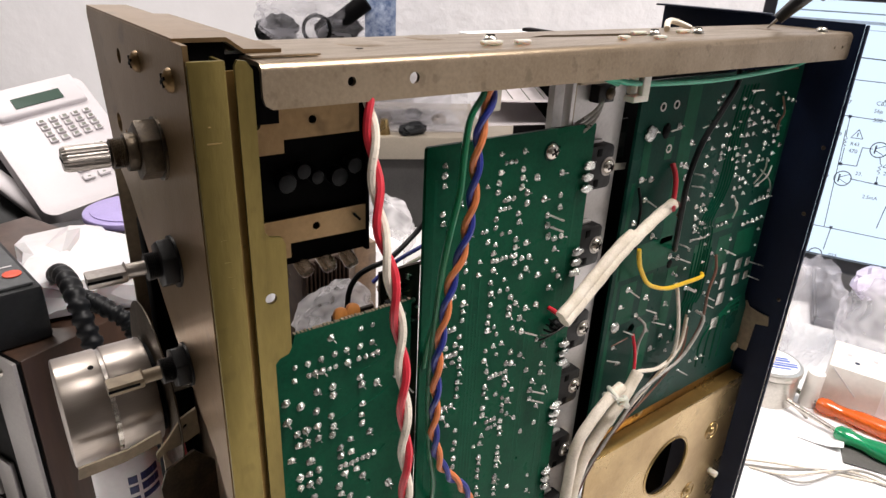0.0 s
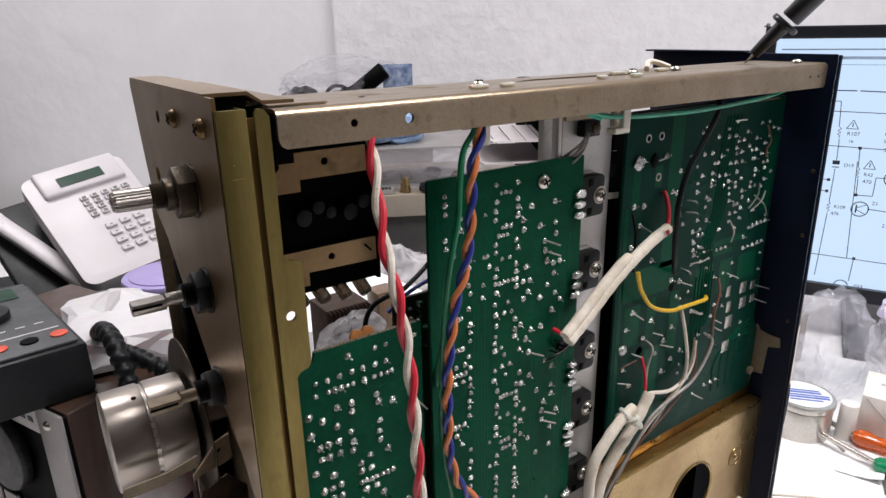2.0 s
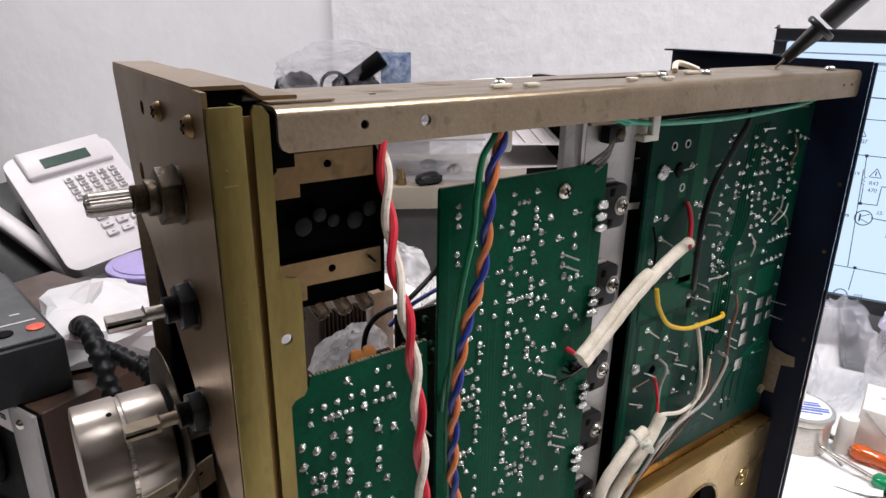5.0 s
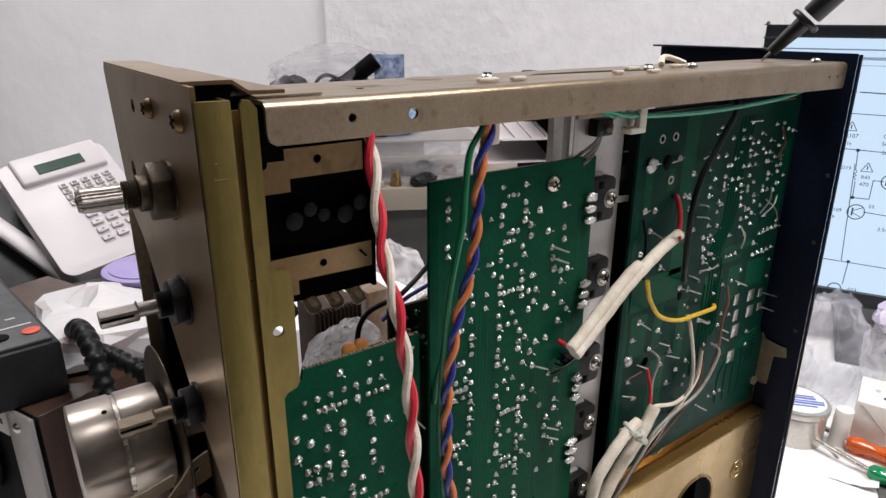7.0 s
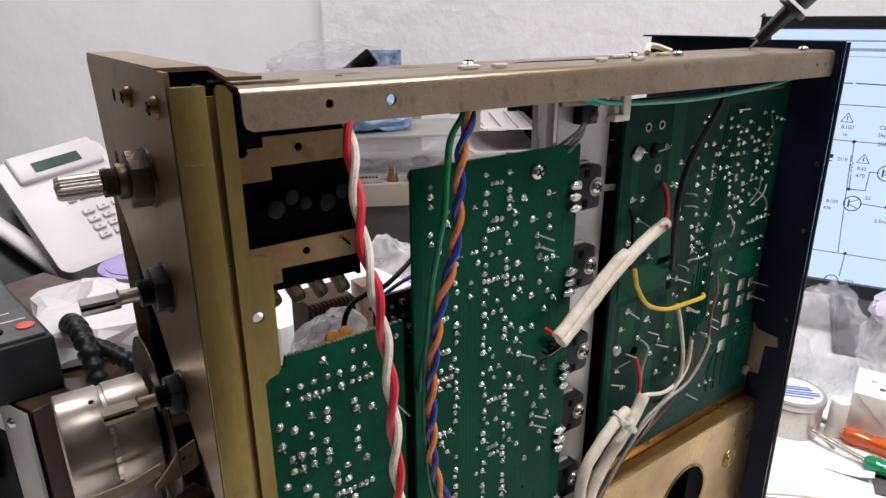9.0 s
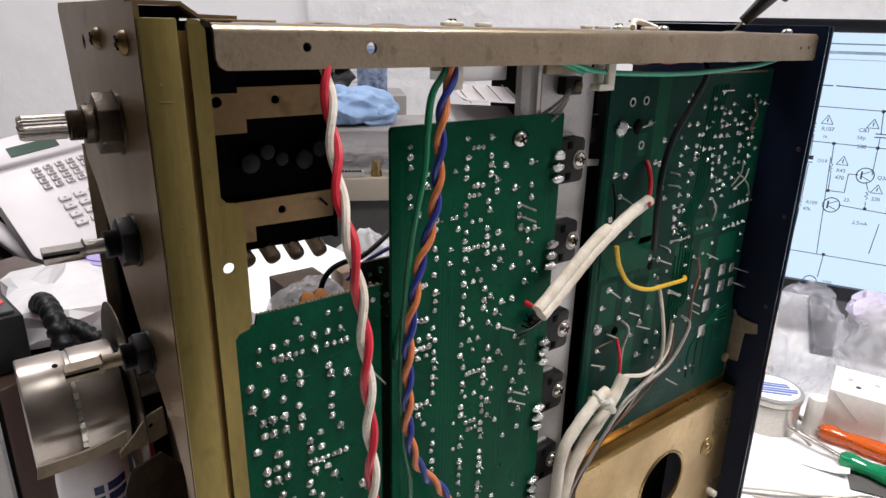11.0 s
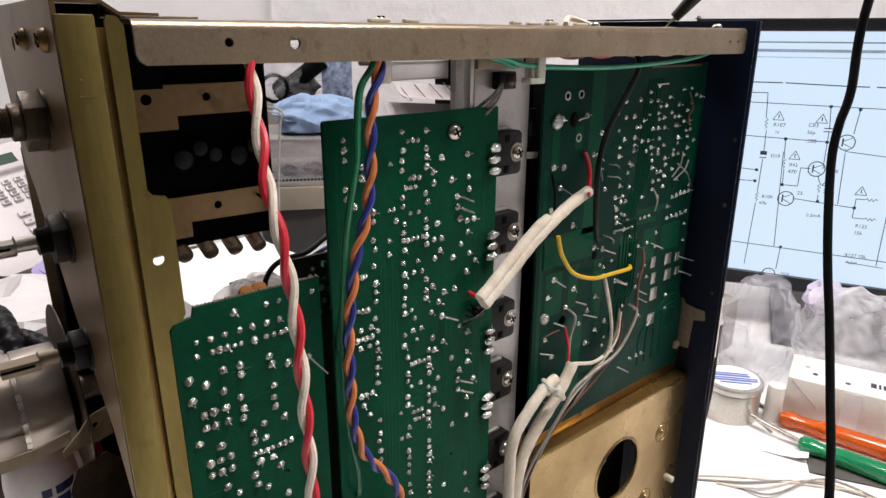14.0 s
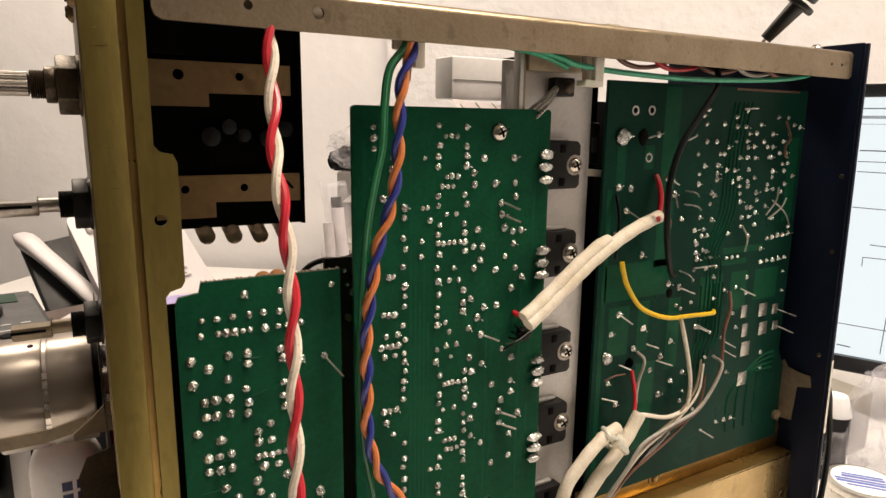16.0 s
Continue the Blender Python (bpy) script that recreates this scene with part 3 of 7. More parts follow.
# chassis floor and far side, which close the frame
part("bottom_side", box(0.0412, 0.3588, 0.1485, 0.25, 0.0, 0.0015), STEEL, rx)
part("inner_divider", box(0.2200, 0.2260, 0.1725, 0.235, 0.10, 0.392, 0.0008), BLACK, rx, "black inner heat sink edge")
part("inner_divider", box(0.2265, 0.3560, 0.205, 0.2075, 0.10, 0.372, 0.0008), BLACK, rx)
fuse = part("fuse_block", box(0.2202, 0.2262, 0.1705, 0.1722, 0.345, 0.362, 0.0008), MOULD, rx, "dark grey moulded fuse block")
part("fuse_window", box(0.2216, 0.2248, 0.1701, 0.1706, 0.350, 0.356, 0.0003), DARKGAP, fuse)

# control shafts: nut, bushing, thread, knurled end
HEX = 6


def control(z, nut_r, bush, splined, y=0.1795, metal=SHAFT, hexmat=DULLBRASS):
    x = 0.0342 if bush else 0.0354
    nut = rod((0.0395, y, z), (x, y, z), nut_r, HEX, r_edge=0.0005)
    n = part("shaft_nut", nut, hexmat, rx, "dark aged hexagon nut")
    part("washer", rod((0.0400, y, z), (0.0393, y, z), nut_r * 1.04, 24), hexmat, n)
    if bush:
        part("bushing", rod((x, y, z), (x - 0.0028, y, z), 0.0050, 20, r_edge=0.0004), DULLBRASS, n)
        x -= 0.0028
    line = [Vector((x - 0.0035 * k / 14, y, z)) for k in range(15)]
    part("thread", sweep(line, 0.0040, 16, lambda i, m: 1.0 if i % 2 else 0.9), hexmat, n)
    x -= 0.0035
    if splined:
        bm = bmesh.new()
        rings = []
        for xx, k in ((x, 0.6), (x - 0.0005, 1), (x - 0.0100, 1), (x - 0.0110, 0.86)):
            rings.append([Vector((xx, y + k * (0.00305 + 0.00022 * (j % 2)) * math.cos(j * math.pi / 22), z + k * (0.00305 + 0.00022 * (j % 2)) * math.sin(j * math.pi / 22))) for j in range(44)])
        part("shaft", loft(rings), SHAFT, n, "ribbed metal shaft", sharp=20)
        part("shaft_slot", box(x - 0.01115, x - 0.0108, y - 0.0026, y + 0.0026, z - 0.0003, z + 0.0003), BLACK, n)
    else:
        part("shaft", rod((x, y, z), (x - 0.0050, y, z), 0.0021, 16), metal, n)
        bm = join(rod((x - 0.0050, y, z), (x - 0.0150, y, z), 0.0030, 24, r_edge=0.0004))
        for v in bm.verts:
            if v.co.z > z + 0.0012 and v.co.x < x - 0.0052:
                v.co.z = z + 0.0012
        part("shaft_flat", bm, metal, n, "half-round shaft end with a flat")
        part("shaft_slot", box(x - 0.01515, x - 0.0065, y - 0.0032, y - 0.0029, z - 0.0004, z + 0.0004), BLACK, n)


control(0.3700, 0.0082, True, True)
control(0.3368, 0.0074, False, False, hexmat=MOULD)
control(0.3005, 0.0068, False, False, 0.1815, TAN, MOULD)
for y in (0.1905, 0.1600):
    a, b = crosshead((0.0399, y, 0.391), (-1, 0, 0), 0.0030, 0.0020)
    s = part("side_screw", a, BROWN_BRASS, rx, "brown brass domed screw")
    part("recess", b, BLACK, s)

# tuning flywheel
FY, FZ = 0.2310, 0.2630
FR = 0.0202
fw = part("flywheel", rod((0.0062, FY, FZ), (0.0207, FY, FZ), FR, 64, r_edge=0.0007), CHROME, rx, "turned bright metal tuning flywheel", sharp=40)
part("flywheel", rod((0.0220, FY, FZ), (0.0362, FY, FZ), FR, 64, r_edge=0.0007), CHROME, rx, sharp=40)
part("groove", rod((0.0205, FY, FZ), (0.0222, FY, FZ), FR - 0.0007, 48), SHAFT, fw)
part("hub", rod((0.0070, FY, FZ), (0.0600, FY, FZ), 0.0050, 24), SHAFT, fw)
for k, s in enumerate((-1.15, -1.0, -0.88, -0.72, -0.56, -0.42, -0.25, -0.10, 0.12, 0.34)):
    a = radians(205) + s * 0.9
    c = Vector((0.02135, FY + (FR - 0.0005) * math.cos(a), FZ + (FR - 0.0005) * math.sin(a)))
    part("paint_fleck", box(-0.0008, 0.0008, -0.0012 - 0.0003 * (k % 3), 0.0012, -0.0002, 0.0003, m=Matrix.Translation(c) @ pose(0, 0, 0, math.degrees(a) - 90, 0, 0)), NICKEL, fw)
part("set_screw_hole", rod((0.0175, FY - 0.0060, FZ + 0.01935), (0.0175, FY - 0.0055, FZ + 0.0180), 0.0010, 12), BLACK, fw)
part("cord_pulley", rod((0.0382, FY, FZ), (0.0388, FY, FZ), 0.0340, 64, r_edge=0.0002), DULLBRASS, rx, "thin dark dial cord pulley disc")
part("pulley_rim", rod((0.0363, FY, FZ), (0.0380, FY, FZ), 0.0175, 48), BLACK, rx)
# bent levers and switch below the flywheel
lev = [(0.0290, 0.2600), (0.0345, 0.2632), (0.0395, 0.2672), (0.0455, 0.2672), (0.0460, 0.2560), (0.0410, 0.2562), (0.0380, 0.2568), (0.0330, 0.2580), (0.0290, 0.2575)]
part("lever", sheet(lev, [(0.0405, 0.2628, 0.0010)], lambda a, b: Vector((a, 0.2000 + (a - 0.04) * 0.5, b)), Vector((0, 0.0010, 0))), TAN, rx, "bent grey metal lever")
part("lever_arm", sheet([(0.0055, 0.2556), (0.0062, 0.2600), (0.0220, 0.2596), (0.0330, 0.2618), (0.0330, 0.2572), (0.0200, 0.2552)], [], lambda a, b: Vector((a, 0.2035 - (0.0330 - a) * 0.08, b)), Vector((0, 0.0010, 0))), TAN, rx, "long bent strip under the flywheel")
lev = [(0.0318, 0.2490), (0.0425, 0.2508), (0.0500, 0.2407), (0.0500, 0.2200), (0.0300, 0.2200), (0.0290, 0.2428)]
part("lever", sheet(lev, [], lambda a, b: Vector((a, 0.2000 + (a - 0.04) * 0.3, b)), Vector((0, 0.0010, 0))), DULLBRASS, rx)
part("switch_body", box(0.030, 0.0395, 0.168, 0.190, 0.195, 0.222, 0.001), DARKBOX, rx)
part("switch_body", box(0.0425, 0.0525, 0.232, 0.240, 0.18, 0.33, 0.001), DARKBOX, rx)

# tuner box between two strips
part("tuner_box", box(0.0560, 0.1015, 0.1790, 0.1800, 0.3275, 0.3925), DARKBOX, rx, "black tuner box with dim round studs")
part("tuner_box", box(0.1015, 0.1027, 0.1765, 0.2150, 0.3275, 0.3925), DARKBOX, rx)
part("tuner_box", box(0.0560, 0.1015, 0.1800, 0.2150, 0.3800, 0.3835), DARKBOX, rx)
up = [(0.0570, 0.3650), (0.0738, 0.3650), (0.0738, 0.3690), (0.0990, 0.3690), (0.0990, 0.3782), (0.0570, 0.3782)]
part("bracket_strip", sheet(up, [(0.0832, 0.3742, 0.0013), (0.0655, 0.3742, 0.0016)], xz(0.1765), Vector((0, 0.001, 0))), PLATE, rx, "pitted steel strip with holes")
dn = [(0.0570, 0.3310), (0.0742, 0.3310), (0.0742, 0.3358), (0.1012, 0.3352), (0.1012, 0.3442), (0.0570, 0.3442)]
part("bracket_strip", sheet(dn, [(0.0832, 0.3400, 0.0013), (0.0655, 0.3400, 0.0013)], xz(0.1765), Vector((0, 0.001, 0))), PLATE, rx)
part("bent_pin", rod((0.0962, 0.1755, 0.3420), (0.0985, 0.1752, 0.3395), 0.0004, 6), BLACK, rx)
for x, z, r in ((0.0735, 0.3560, 0.0030), (0.0835, 0.3565, 0.0022), (0.0910, 0.3555, 0.0030), (0.0965, 0.3585, 0.0026), (0.0790, 0.3590, 0.0024)):
    part("stud", rod((x, 0.1790, z), (x, 0.1745, z), r, 16, r_edge=0.0004), RUBBER, rx)
for i in range(4):
    x = 0.0705 + i * 0.0083
    part("peg", rod((x, 0.184, 0.3282), (x + 0.0008, 0.1762, 0.3242 - 0.0005 * i), 0.0026, 14, r_edge=0.0012), PEG, rx, "translucent brown plastic peg")
part("red_cap", rod((0.1010, 0.181, 0.3335), (0.1035, 0.180, 0.3340), 0.0010, 8), RED, rx)


# ---- circuit boards ----
def pad_mesh(r, h, spike):
    """A cone of solder with a clipped lead."""
    rings = []
    for k, y in ((1.0, 0.0), (0.86, -0.25), (0.5, -0.62), (0.30, -0.85), (0.18, -1.0)):
        rings.append([Vector((r * k * math.cos(j * math.pi / 4), h * y, r * k * 1.15 * math.sin(j * math.pi / 4))) for j in range(8)])
    bm2 = loft(rings)
    if spike:
        s = rod((0, -h * 0.6, 0), (r * 0.5, -h - spike, -r * 0.3), 0.00028, 5)
        bm2 = join(bm2, s)
    me = bpy.data.meshes.new("solder_joint")
    bmesh.ops.recalc_face_normals(bm2, faces=bm2.faces)
    bm2.to_mesh(me)
    bm2.free()
    me.materials.append(SOLDER)
    me.shade_smooth()
    return me


PADS = [pad_mesh(0.00122, 0.0011, 0), pad_mesh(0.00130, 0.0012, 0.0005), pad_mesh(0.00136, 0.0013, 0.0014), pad_mesh(0.00110, 0.0011, 0.0003)]
BIG = [pad_mesh(0.00150, 0.0013, 0.0006), pad_mesh(0.00165, 0.0014, 0.0010)]
rng = random.Random(7)


def joint(board, x, z, y, kinds=PADS, size=1.0):
    ob = new("solder_joint", rng.choice(kinds))
    ob.parent = board
    b = BASE[board]
    ob.matrix_basis = Matrix.Translation(Vector((x + rng.uniform(-2, 2) * 1e-4, y, z + rng.uniform(-2, 2) * 1e-4)) - b) @ pose(0, 0, 0, 0, rng.uniform(0, 360), 0) @ Matrix.Scale(size * rng.uniform(0.85, 1.12), 4)
    return ob


# small board
SB = 0.1572
sb_out = [(0.0580, 0.060), (0.1075, 0.060), (0.1075, 0.3150), (0.0655, 0.3150), (0.0648, 0.3120), (0.0592, 0.3112), (0.0580, 0.3085)]
small = part("circuit_board", sheet(sb_out, [(0.0905, 0.2450, 0.001)], xz(SB), Vector((0, 0.0015, 0))), PCB, rx, "small green circuit board dotted with solder joints")
rng2 = random.Random(3)
bm = bmesh.new()
for i in range(34):
    x = 0.0655 + i * 0.00124
    w = rng2.uniform(0.0004, 0.0010)
    bb = box(x, x + w, SB + 0.0002, SB + 0.0015, 0.3151, 0.3151 + rng2.uniform(0.00005, 0.0004))
    bm = join(bm, bb)
part("broken_edge", bm, TAN, small, "rough snapped brown board edge")
rows = {0.3103: (0.0772, 0.0882, 0.0925, 0.1044), 0.3038: (0.0652, 0.0695, 0.0740, 0.0786, 0.0829, 0.0877, 0.0921),
        0.2991: (0.0647, 0.0694, 0.0717, 0.0741, 0.0767, 0.0788, 0.0834, 0.0874, 0.0898, 0.0922, 0.0945),
        0.2918: (0.0614, 0.0720, 0.0776, 0.0878), 0.2886: (0.0663, 0.0778, 0.0882), 0.2845: (0.0615, 0.0715), 0.2871: (0.0942, 0.1017),
        0.2804: (0.0767, 0.0883), 0.2786: (0.0645, 0.0678, 0.0715), 0.2760: (0.0774, 0.0880), 0.2735: (0.0646, 0.0677, 0.0718), 0.2725: (0.0771, 0.0882),
        0.2675: (0.0910, 0.0837), 0.2688: (0.0621,), 0.2655: (0.0685, 0.0796), 0.2620: (0.0797, 0.0840), 0.2602: (0.0646, 0.0680, 0.0713),
        0.2572: (0.0794, 0.0814, 0.0837, 0.0858, 0.0883, 0.0906, 0.0930), 0.2556: (0.0646, 0.0680, 0.0713), 0.2535: (0.0814, 0.0859),
        0.2490: (0.0690, 0.0790, 0.0884), 0.2450: (0.0795, 0.0730)}
for z, xs in rows.items():
    for x in xs:
        joint(small, x, z, SB, BIG if z < 0.2960 and not 0.256 < z < 0.258 else PADS, 0.92)
for k in range(60):
    joint(small, rng2.uniform(0.061, 0.1045), rng2.uniform(0.07, 0.2425), SB, BIG, 0.9)
# fine silver tracks on the mask of the small board
bm = bmesh.new()
for k in range(26):
    x, z = rng2.uniform(0.062, 0.092), rng2.uniform(0.10, 0.30)
    dx, dz = rng2.choice(((0.010, 0.004), (0.006, 0.0), (0.0, 0.012), (0.008, 0.008)))
    bm = join(bm, wire([(x, SB - 0.00003, z), (x + dx * 0.5, SB - 0.00003, z + dz * 0.3), (x + dx, SB - 0.00003, z + dz)], 0.00022, 4, 3))
part("track", bm, TRACE, small, kind="stuff")
part("jumper_lead", rod((0.1018, SB - 0.001, 0.2868), (0.1065, SB - 0.0045, 0.2805), 0.00035, 6), LEAD, small)

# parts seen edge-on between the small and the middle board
# dark backing added so the gap reads as shade, not bright background
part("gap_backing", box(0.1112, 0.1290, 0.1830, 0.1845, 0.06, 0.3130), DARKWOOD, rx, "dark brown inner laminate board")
for k in range(22):
    x, z = rng2.uniform(0.1125, 0.1275), rng2.uniform(0.284, 0.311)
    part("component", rod((x, 0.1829, z), (x, 0.1800 + rng2.uniform(0, 0.0016), z), 0.0006 + rng2.uniform(0, 0.0009), 8, r_edge=0.0002), rng2.choice((TAN, MOULD, LEAD, SOLDER)), rx)
part("connector_strip", box(0.1086, 0.1108, 0.168, 0.176, 0.12, 0.306, 0.0005), MOULD, rx, "dark connector strip")
for k in range(34):
    z = 0.135 + k * 0.0053
    part("connector_pin", box(0.1091, 0.1103, 0.1666, 0.1680, z, z + 0.0022, 0.0003), LEAD if k % 3 else TAN, rx)

# middle board
MB = 0.1582
mb_out = rounded(0.1126, 0.1905, 0.100, 0.3662, 0.0012)
mid = part("circuit_board", sheet(mb_out, [(0.1715, 0.3590, 0.0009), (0.1673, 0.2163, 0.0011)], xz(MB), Vector((0, 0.0015, 0))), PCB, rx,
           "large green circuit board with rows of solder joints")
cols = {0.1198: (0.3596, 0.3560, 0.3526, 0.3430, 0.3397), 0.1266: (0.3499, 0.3460), 0.1231: (0.3366,),
        0.1307: (0.3333, 0.3298, 0.3228, 0.3191, 0.3131, 0.3063, 0.3029, 0.2995, 0.2926, 0.2872, 0.2824, 0.2796, 0.2760, 0.2723, 0.2693, 0.2656, 0.2488, 0.2427, 0.2395, 0.2346, 0.2305),
        0.1438: (0.3600, 0.3534, 0.3500, 0.3465, 0.3365, 0.3333, 0.3264, 0.3231, 0.3203, 0.3165, 0.3113, 0.3067, 0.3020, 0.2973, 0.2942, 0.2908, 0.2815, 0.2773),
        0.1448: (0.2715, 0.2645, 0.2611, 0.2540, 0.2505, 0.2395, 0.2359, 0.2282, 0.2254, 0.2216, 0.2181, 0.2116, 0.2077, 0.2030, 0.1990, 0.1940),
        0.1544: (0.3597, 0.3533, 0.3502, 0.3467, 0.3367, 0.3334, 0.3265, 0.3231, 0.3197, 0.3165, 0.3023, 0.2977, 0.2945),
        0.1553: (0.2714, 0.2680, 0.2645, 0.2613, 0.2547, 0.2512, 0.2479, 0.2428, 0.2394, 0.2360, 0.2289, 0.2256, 0.2222, 0.2187, 0.2126, 0.2096, 0.2055, 0.2024, 0.1980)}
for x, zs in cols.items():
    for z in zs:
        joint(mid, x + rng2.uniform(-4, 4) * 1e-4, z, MB)
cross = {0.3566: (0.1463, 0.1486, 0.1508), 0.3431: (0.1469, 0.1490, 0.1512), 0.3399: (0.1449, 0.1472, 0.1495), 0.3200: (0.1458, 0.1479, 0.1500, 0.1524),
         0.3496: (0.1382,), 0.3329: (0.1396, 0.1376), 0.3215: (0.1372,), 0.3160: (0.1372,), 0.3285: (0.1406,), 0.3300: (0.1471, 0.1510), 0.3110: (0.1502,),
         0.3065: (0.1482, 0.1522), 0.2912: (0.1471,), 0.2877: (0.1486,), 0.2824: (0.1473, 0.1515), 0.2780: (0.1496,), 0.2680: (0.1468, 0.1484, 0.1504, 0.1527),
         0.2582: (0.1464, 0.1512), 0.2458: (0.1475, 0.1495, 0.1515), 0.2421: (0.1484, 0.1504, 0.1525), 0.2480: (0.1409,), 0.2356: (0.1411,)}
for z, xs in cross.items():
    for x in xs:
        joint(mid, x, z, MB, PADS[:2] + PADS[3:], 0.85)
right = {0.3490: (0.1620, 0.1748), 0.3442: (0.1577,), 0.3400: (0.1579, 0.1666, 0.1753), 0.3352: (0.1757,), 0.3330: (0.1697,), 0.3287: (0.1700,), 0.3240: (0.1711, 0.1598),
         0.3225: (0.1750, 0.1786), 0.3178: (0.1753, 0.1581, 0.1620), 0.3130: (0.1611, 0.1717), 0.3100: (0.1584,), 0.3086: (0.1676, 0.1765), 0.3047: (0.1798,), 0.3008: (0.1748,),
         0.2988: (0.1574,), 0.2950: (0.1630, 0.1689), 0.2915: (0.1602,), 0.2879: (0.1569,), 0.2847: (0.1622,), 0.2774: (0.1716,), 0.2734: (0.1761, 0.1627), 0.2764: (0.1573,),
         0.2709: (0.1584,), 0.2640: (0.1673, 0.1761), 0.2597: (0.1763,), 0.2570: (0.1717, 0.1603), 0.2523: (0.1710, 0.1581), 0.2500: (0.1801,), 0.2475: (0.1712,)}
for z, xs in right.items():
    for x in xs:
        joint(mid, x, z, MB, PADS[1:3])
low = {0.2453: (0.1584,), 0.2412: (0.1631,), 0.2422: (0.1763,), 0.2326: (0.1762,), 0.2314: (0.1682,), 0.2020: (0.1762, 0.1637), 0.1928: (0.1767,)}
left = {0.3100: (0.1251, 0.1267), 0.2970: (0.1230, 0.1249, 0.1271), 0.2896: (0.1241, 0.1283), 0.2858: (0.1221, 0.1243, 0.1263, 0.1285), 0.2824: (0.1233, 0.1272),
        0.2623: (0.1230, 0.1250, 0.1276), 0.2580: (0.1239,), 0.2531: (0.1265,)}
for rows_ in (low, left):
    for z, xs in rows_.items():
        for x in xs:
            joint(mid, x, z, MB)
for x, z in ((0.1697, 0.3333), (0.1700, 0.3287), (0.1710, 0.2524), (0.1712, 0.2475), (0.1622, 0.2847)):
    part("clipped_lead", rod((x, MB - 0.0012, z), (x + 0.0062, MB - 0.0030, z - 0.0028), 0.0004, 6), LEAD, mid)
a, b = crosshead((0.1678, MB - 0.0004, 0.3580), (0, -1, 0), 0.0031, 0.0018)
s = part("board_screw", a, NICKEL, mid, "nickel cross-head screw")
part("screw_recess", b, BLACK, s)
part("spacer_ring", rod((0.1678, MB + 0.0001, 0.3580), (0.1678, MB - 0.0003, 0.3580), 0.0036, 20), PCB_DARK, mid)
# darker track bands in the mask
bm = bmesh.new()
for x, z0, z1, w in ((0.1345, 0.12, 0.318, 0.0009), (0.1362, 0.12, 0.300, 0.0009), (0.1379, 0.13, 0.318, 0.0008), (0.1395, 0.15, 0.292, 0.0009), (0.1328, 0.14, 0.352, 0.0008),
                     (0.1600, 0.23, 0.262, 0.0006), (0.1640, 0.20, 0.290, 0.0008), (0.1665, 0.20, 0.285, 0.0006), (0.1790, 0.20, 0.30, 0.0010), (0.1835, 0.16, 0.345, 0.0011), (0.1160, 0.12, 0.355, 0.0012)):
    bm = join(bm, box(x, x + w, MB - 0.00006, MB - 0.00001, z0, z1))
part("track", bm, TRACE, mid, kind="stuff")

# heat sink plate and power transistors
part("heat_sink_plate", sheet([(0.1880, 0.09), (0.2193, 0.09), (0.2193, 0.3800), (0.2060, 0.3840), (0.1775, 0.3840), (0.1775, 0.3600), (0.1880, 0.3600)], [], xz(0.1690), Vector((0, 0.003, 0))), ALU, rx,
     "dull aluminium heat sink plate")
part("sink_post", box(0.1770, 0.1790, 0.1600, 0.1640, 0.360, 0.392, 0.0004), ALU, rx)
part("sink_post", box(0.1795, 0.1806, 0.1610, 0.1640, 0.360, 0.392, 0.0003), STEEL, rx)
part("sink_strap", box(0.1810, 0.2060, 0.1600, 0.1640, 0.3800, 0.3905, 0.0008), TAN, rx)
for k in range(3):
    part("twisted_lead", wire([(0.182, 0.160 + k * 0.001, 0.361 + k * 0.002), (0.187, 0.157, 0.367 + k * 0.002), (0.1915, 0.158, 0.372 + k * 0.001), (0.195, 0.161, 0.374)], 0.0007, 6), LEAD if k != 1 else GREYWIRE, rx)


def transistor(z, tilt=0.0):
    # a flat case with a screw notch bitten out of its outer edge
    out = [(0.1925, z - 0.0092), (0.2085, z - 0.0092), (0.2100, z - 0.0078), (0.2100, z - 0.0036), (0.2080, z - 0.0030), (0.2080, z + 0.0030), (0.2100, z + 0.0036), (0.2100, z + 0.0078), (0.2085, z + 0.0092), (0.1925, z + 0.0092)]
    b = sheet(out, [], xz(0.1632), Vector((0, 0.0055, 0)))
    bevel(b, 0.0005)
    t = part("power_transistor", b, MOULD, rx, "black moulded power transistor")
    for dz in (-0.0064, 0.0064):
        part("notch", box(0.1995, 0.2022, 0.1628, 0.1631, z + dz - 0.0016, z + dz + 0.0016, 0.0002), BLACK, t)
    a, c = crosshead((0.2070, 0.1630, z), (0, -1, 0), 0.0031, 0.0019)
    part("screw", a, NICKEL, t, "nickel screw")
    part("screw_recess", c, BLACK, t)
    part("washer", rod((0.2070, 0.1632, z), (0.2070, 0.1629, z), 0.0040, 20), SHAFT, t)
    for k in (-1, 0, 1):
        zz = z + k * 0.0046 + tilt
        part("leg", wire([(0.1945, 0.1648, zz), (0.1922, 0.1615, zz), (0.1890, 0.1574, zz), (0.1872, 0.1566, zz)], 0.0012, 7, 4), SOLDER, t)
        part("solder", crumple((0.1880, 0.1567, zz), (0.0028, 0.0013, 0.0015), 3 + k + z * 50, 0.5, 2), SOLDER, t)
    part("mica_edge", box(0.1945, 0.2060, 0.1665, 0.1688, z + 0.0093, z + 0.0106, 0.0003), ALU, t, "bright insulating washer edge")


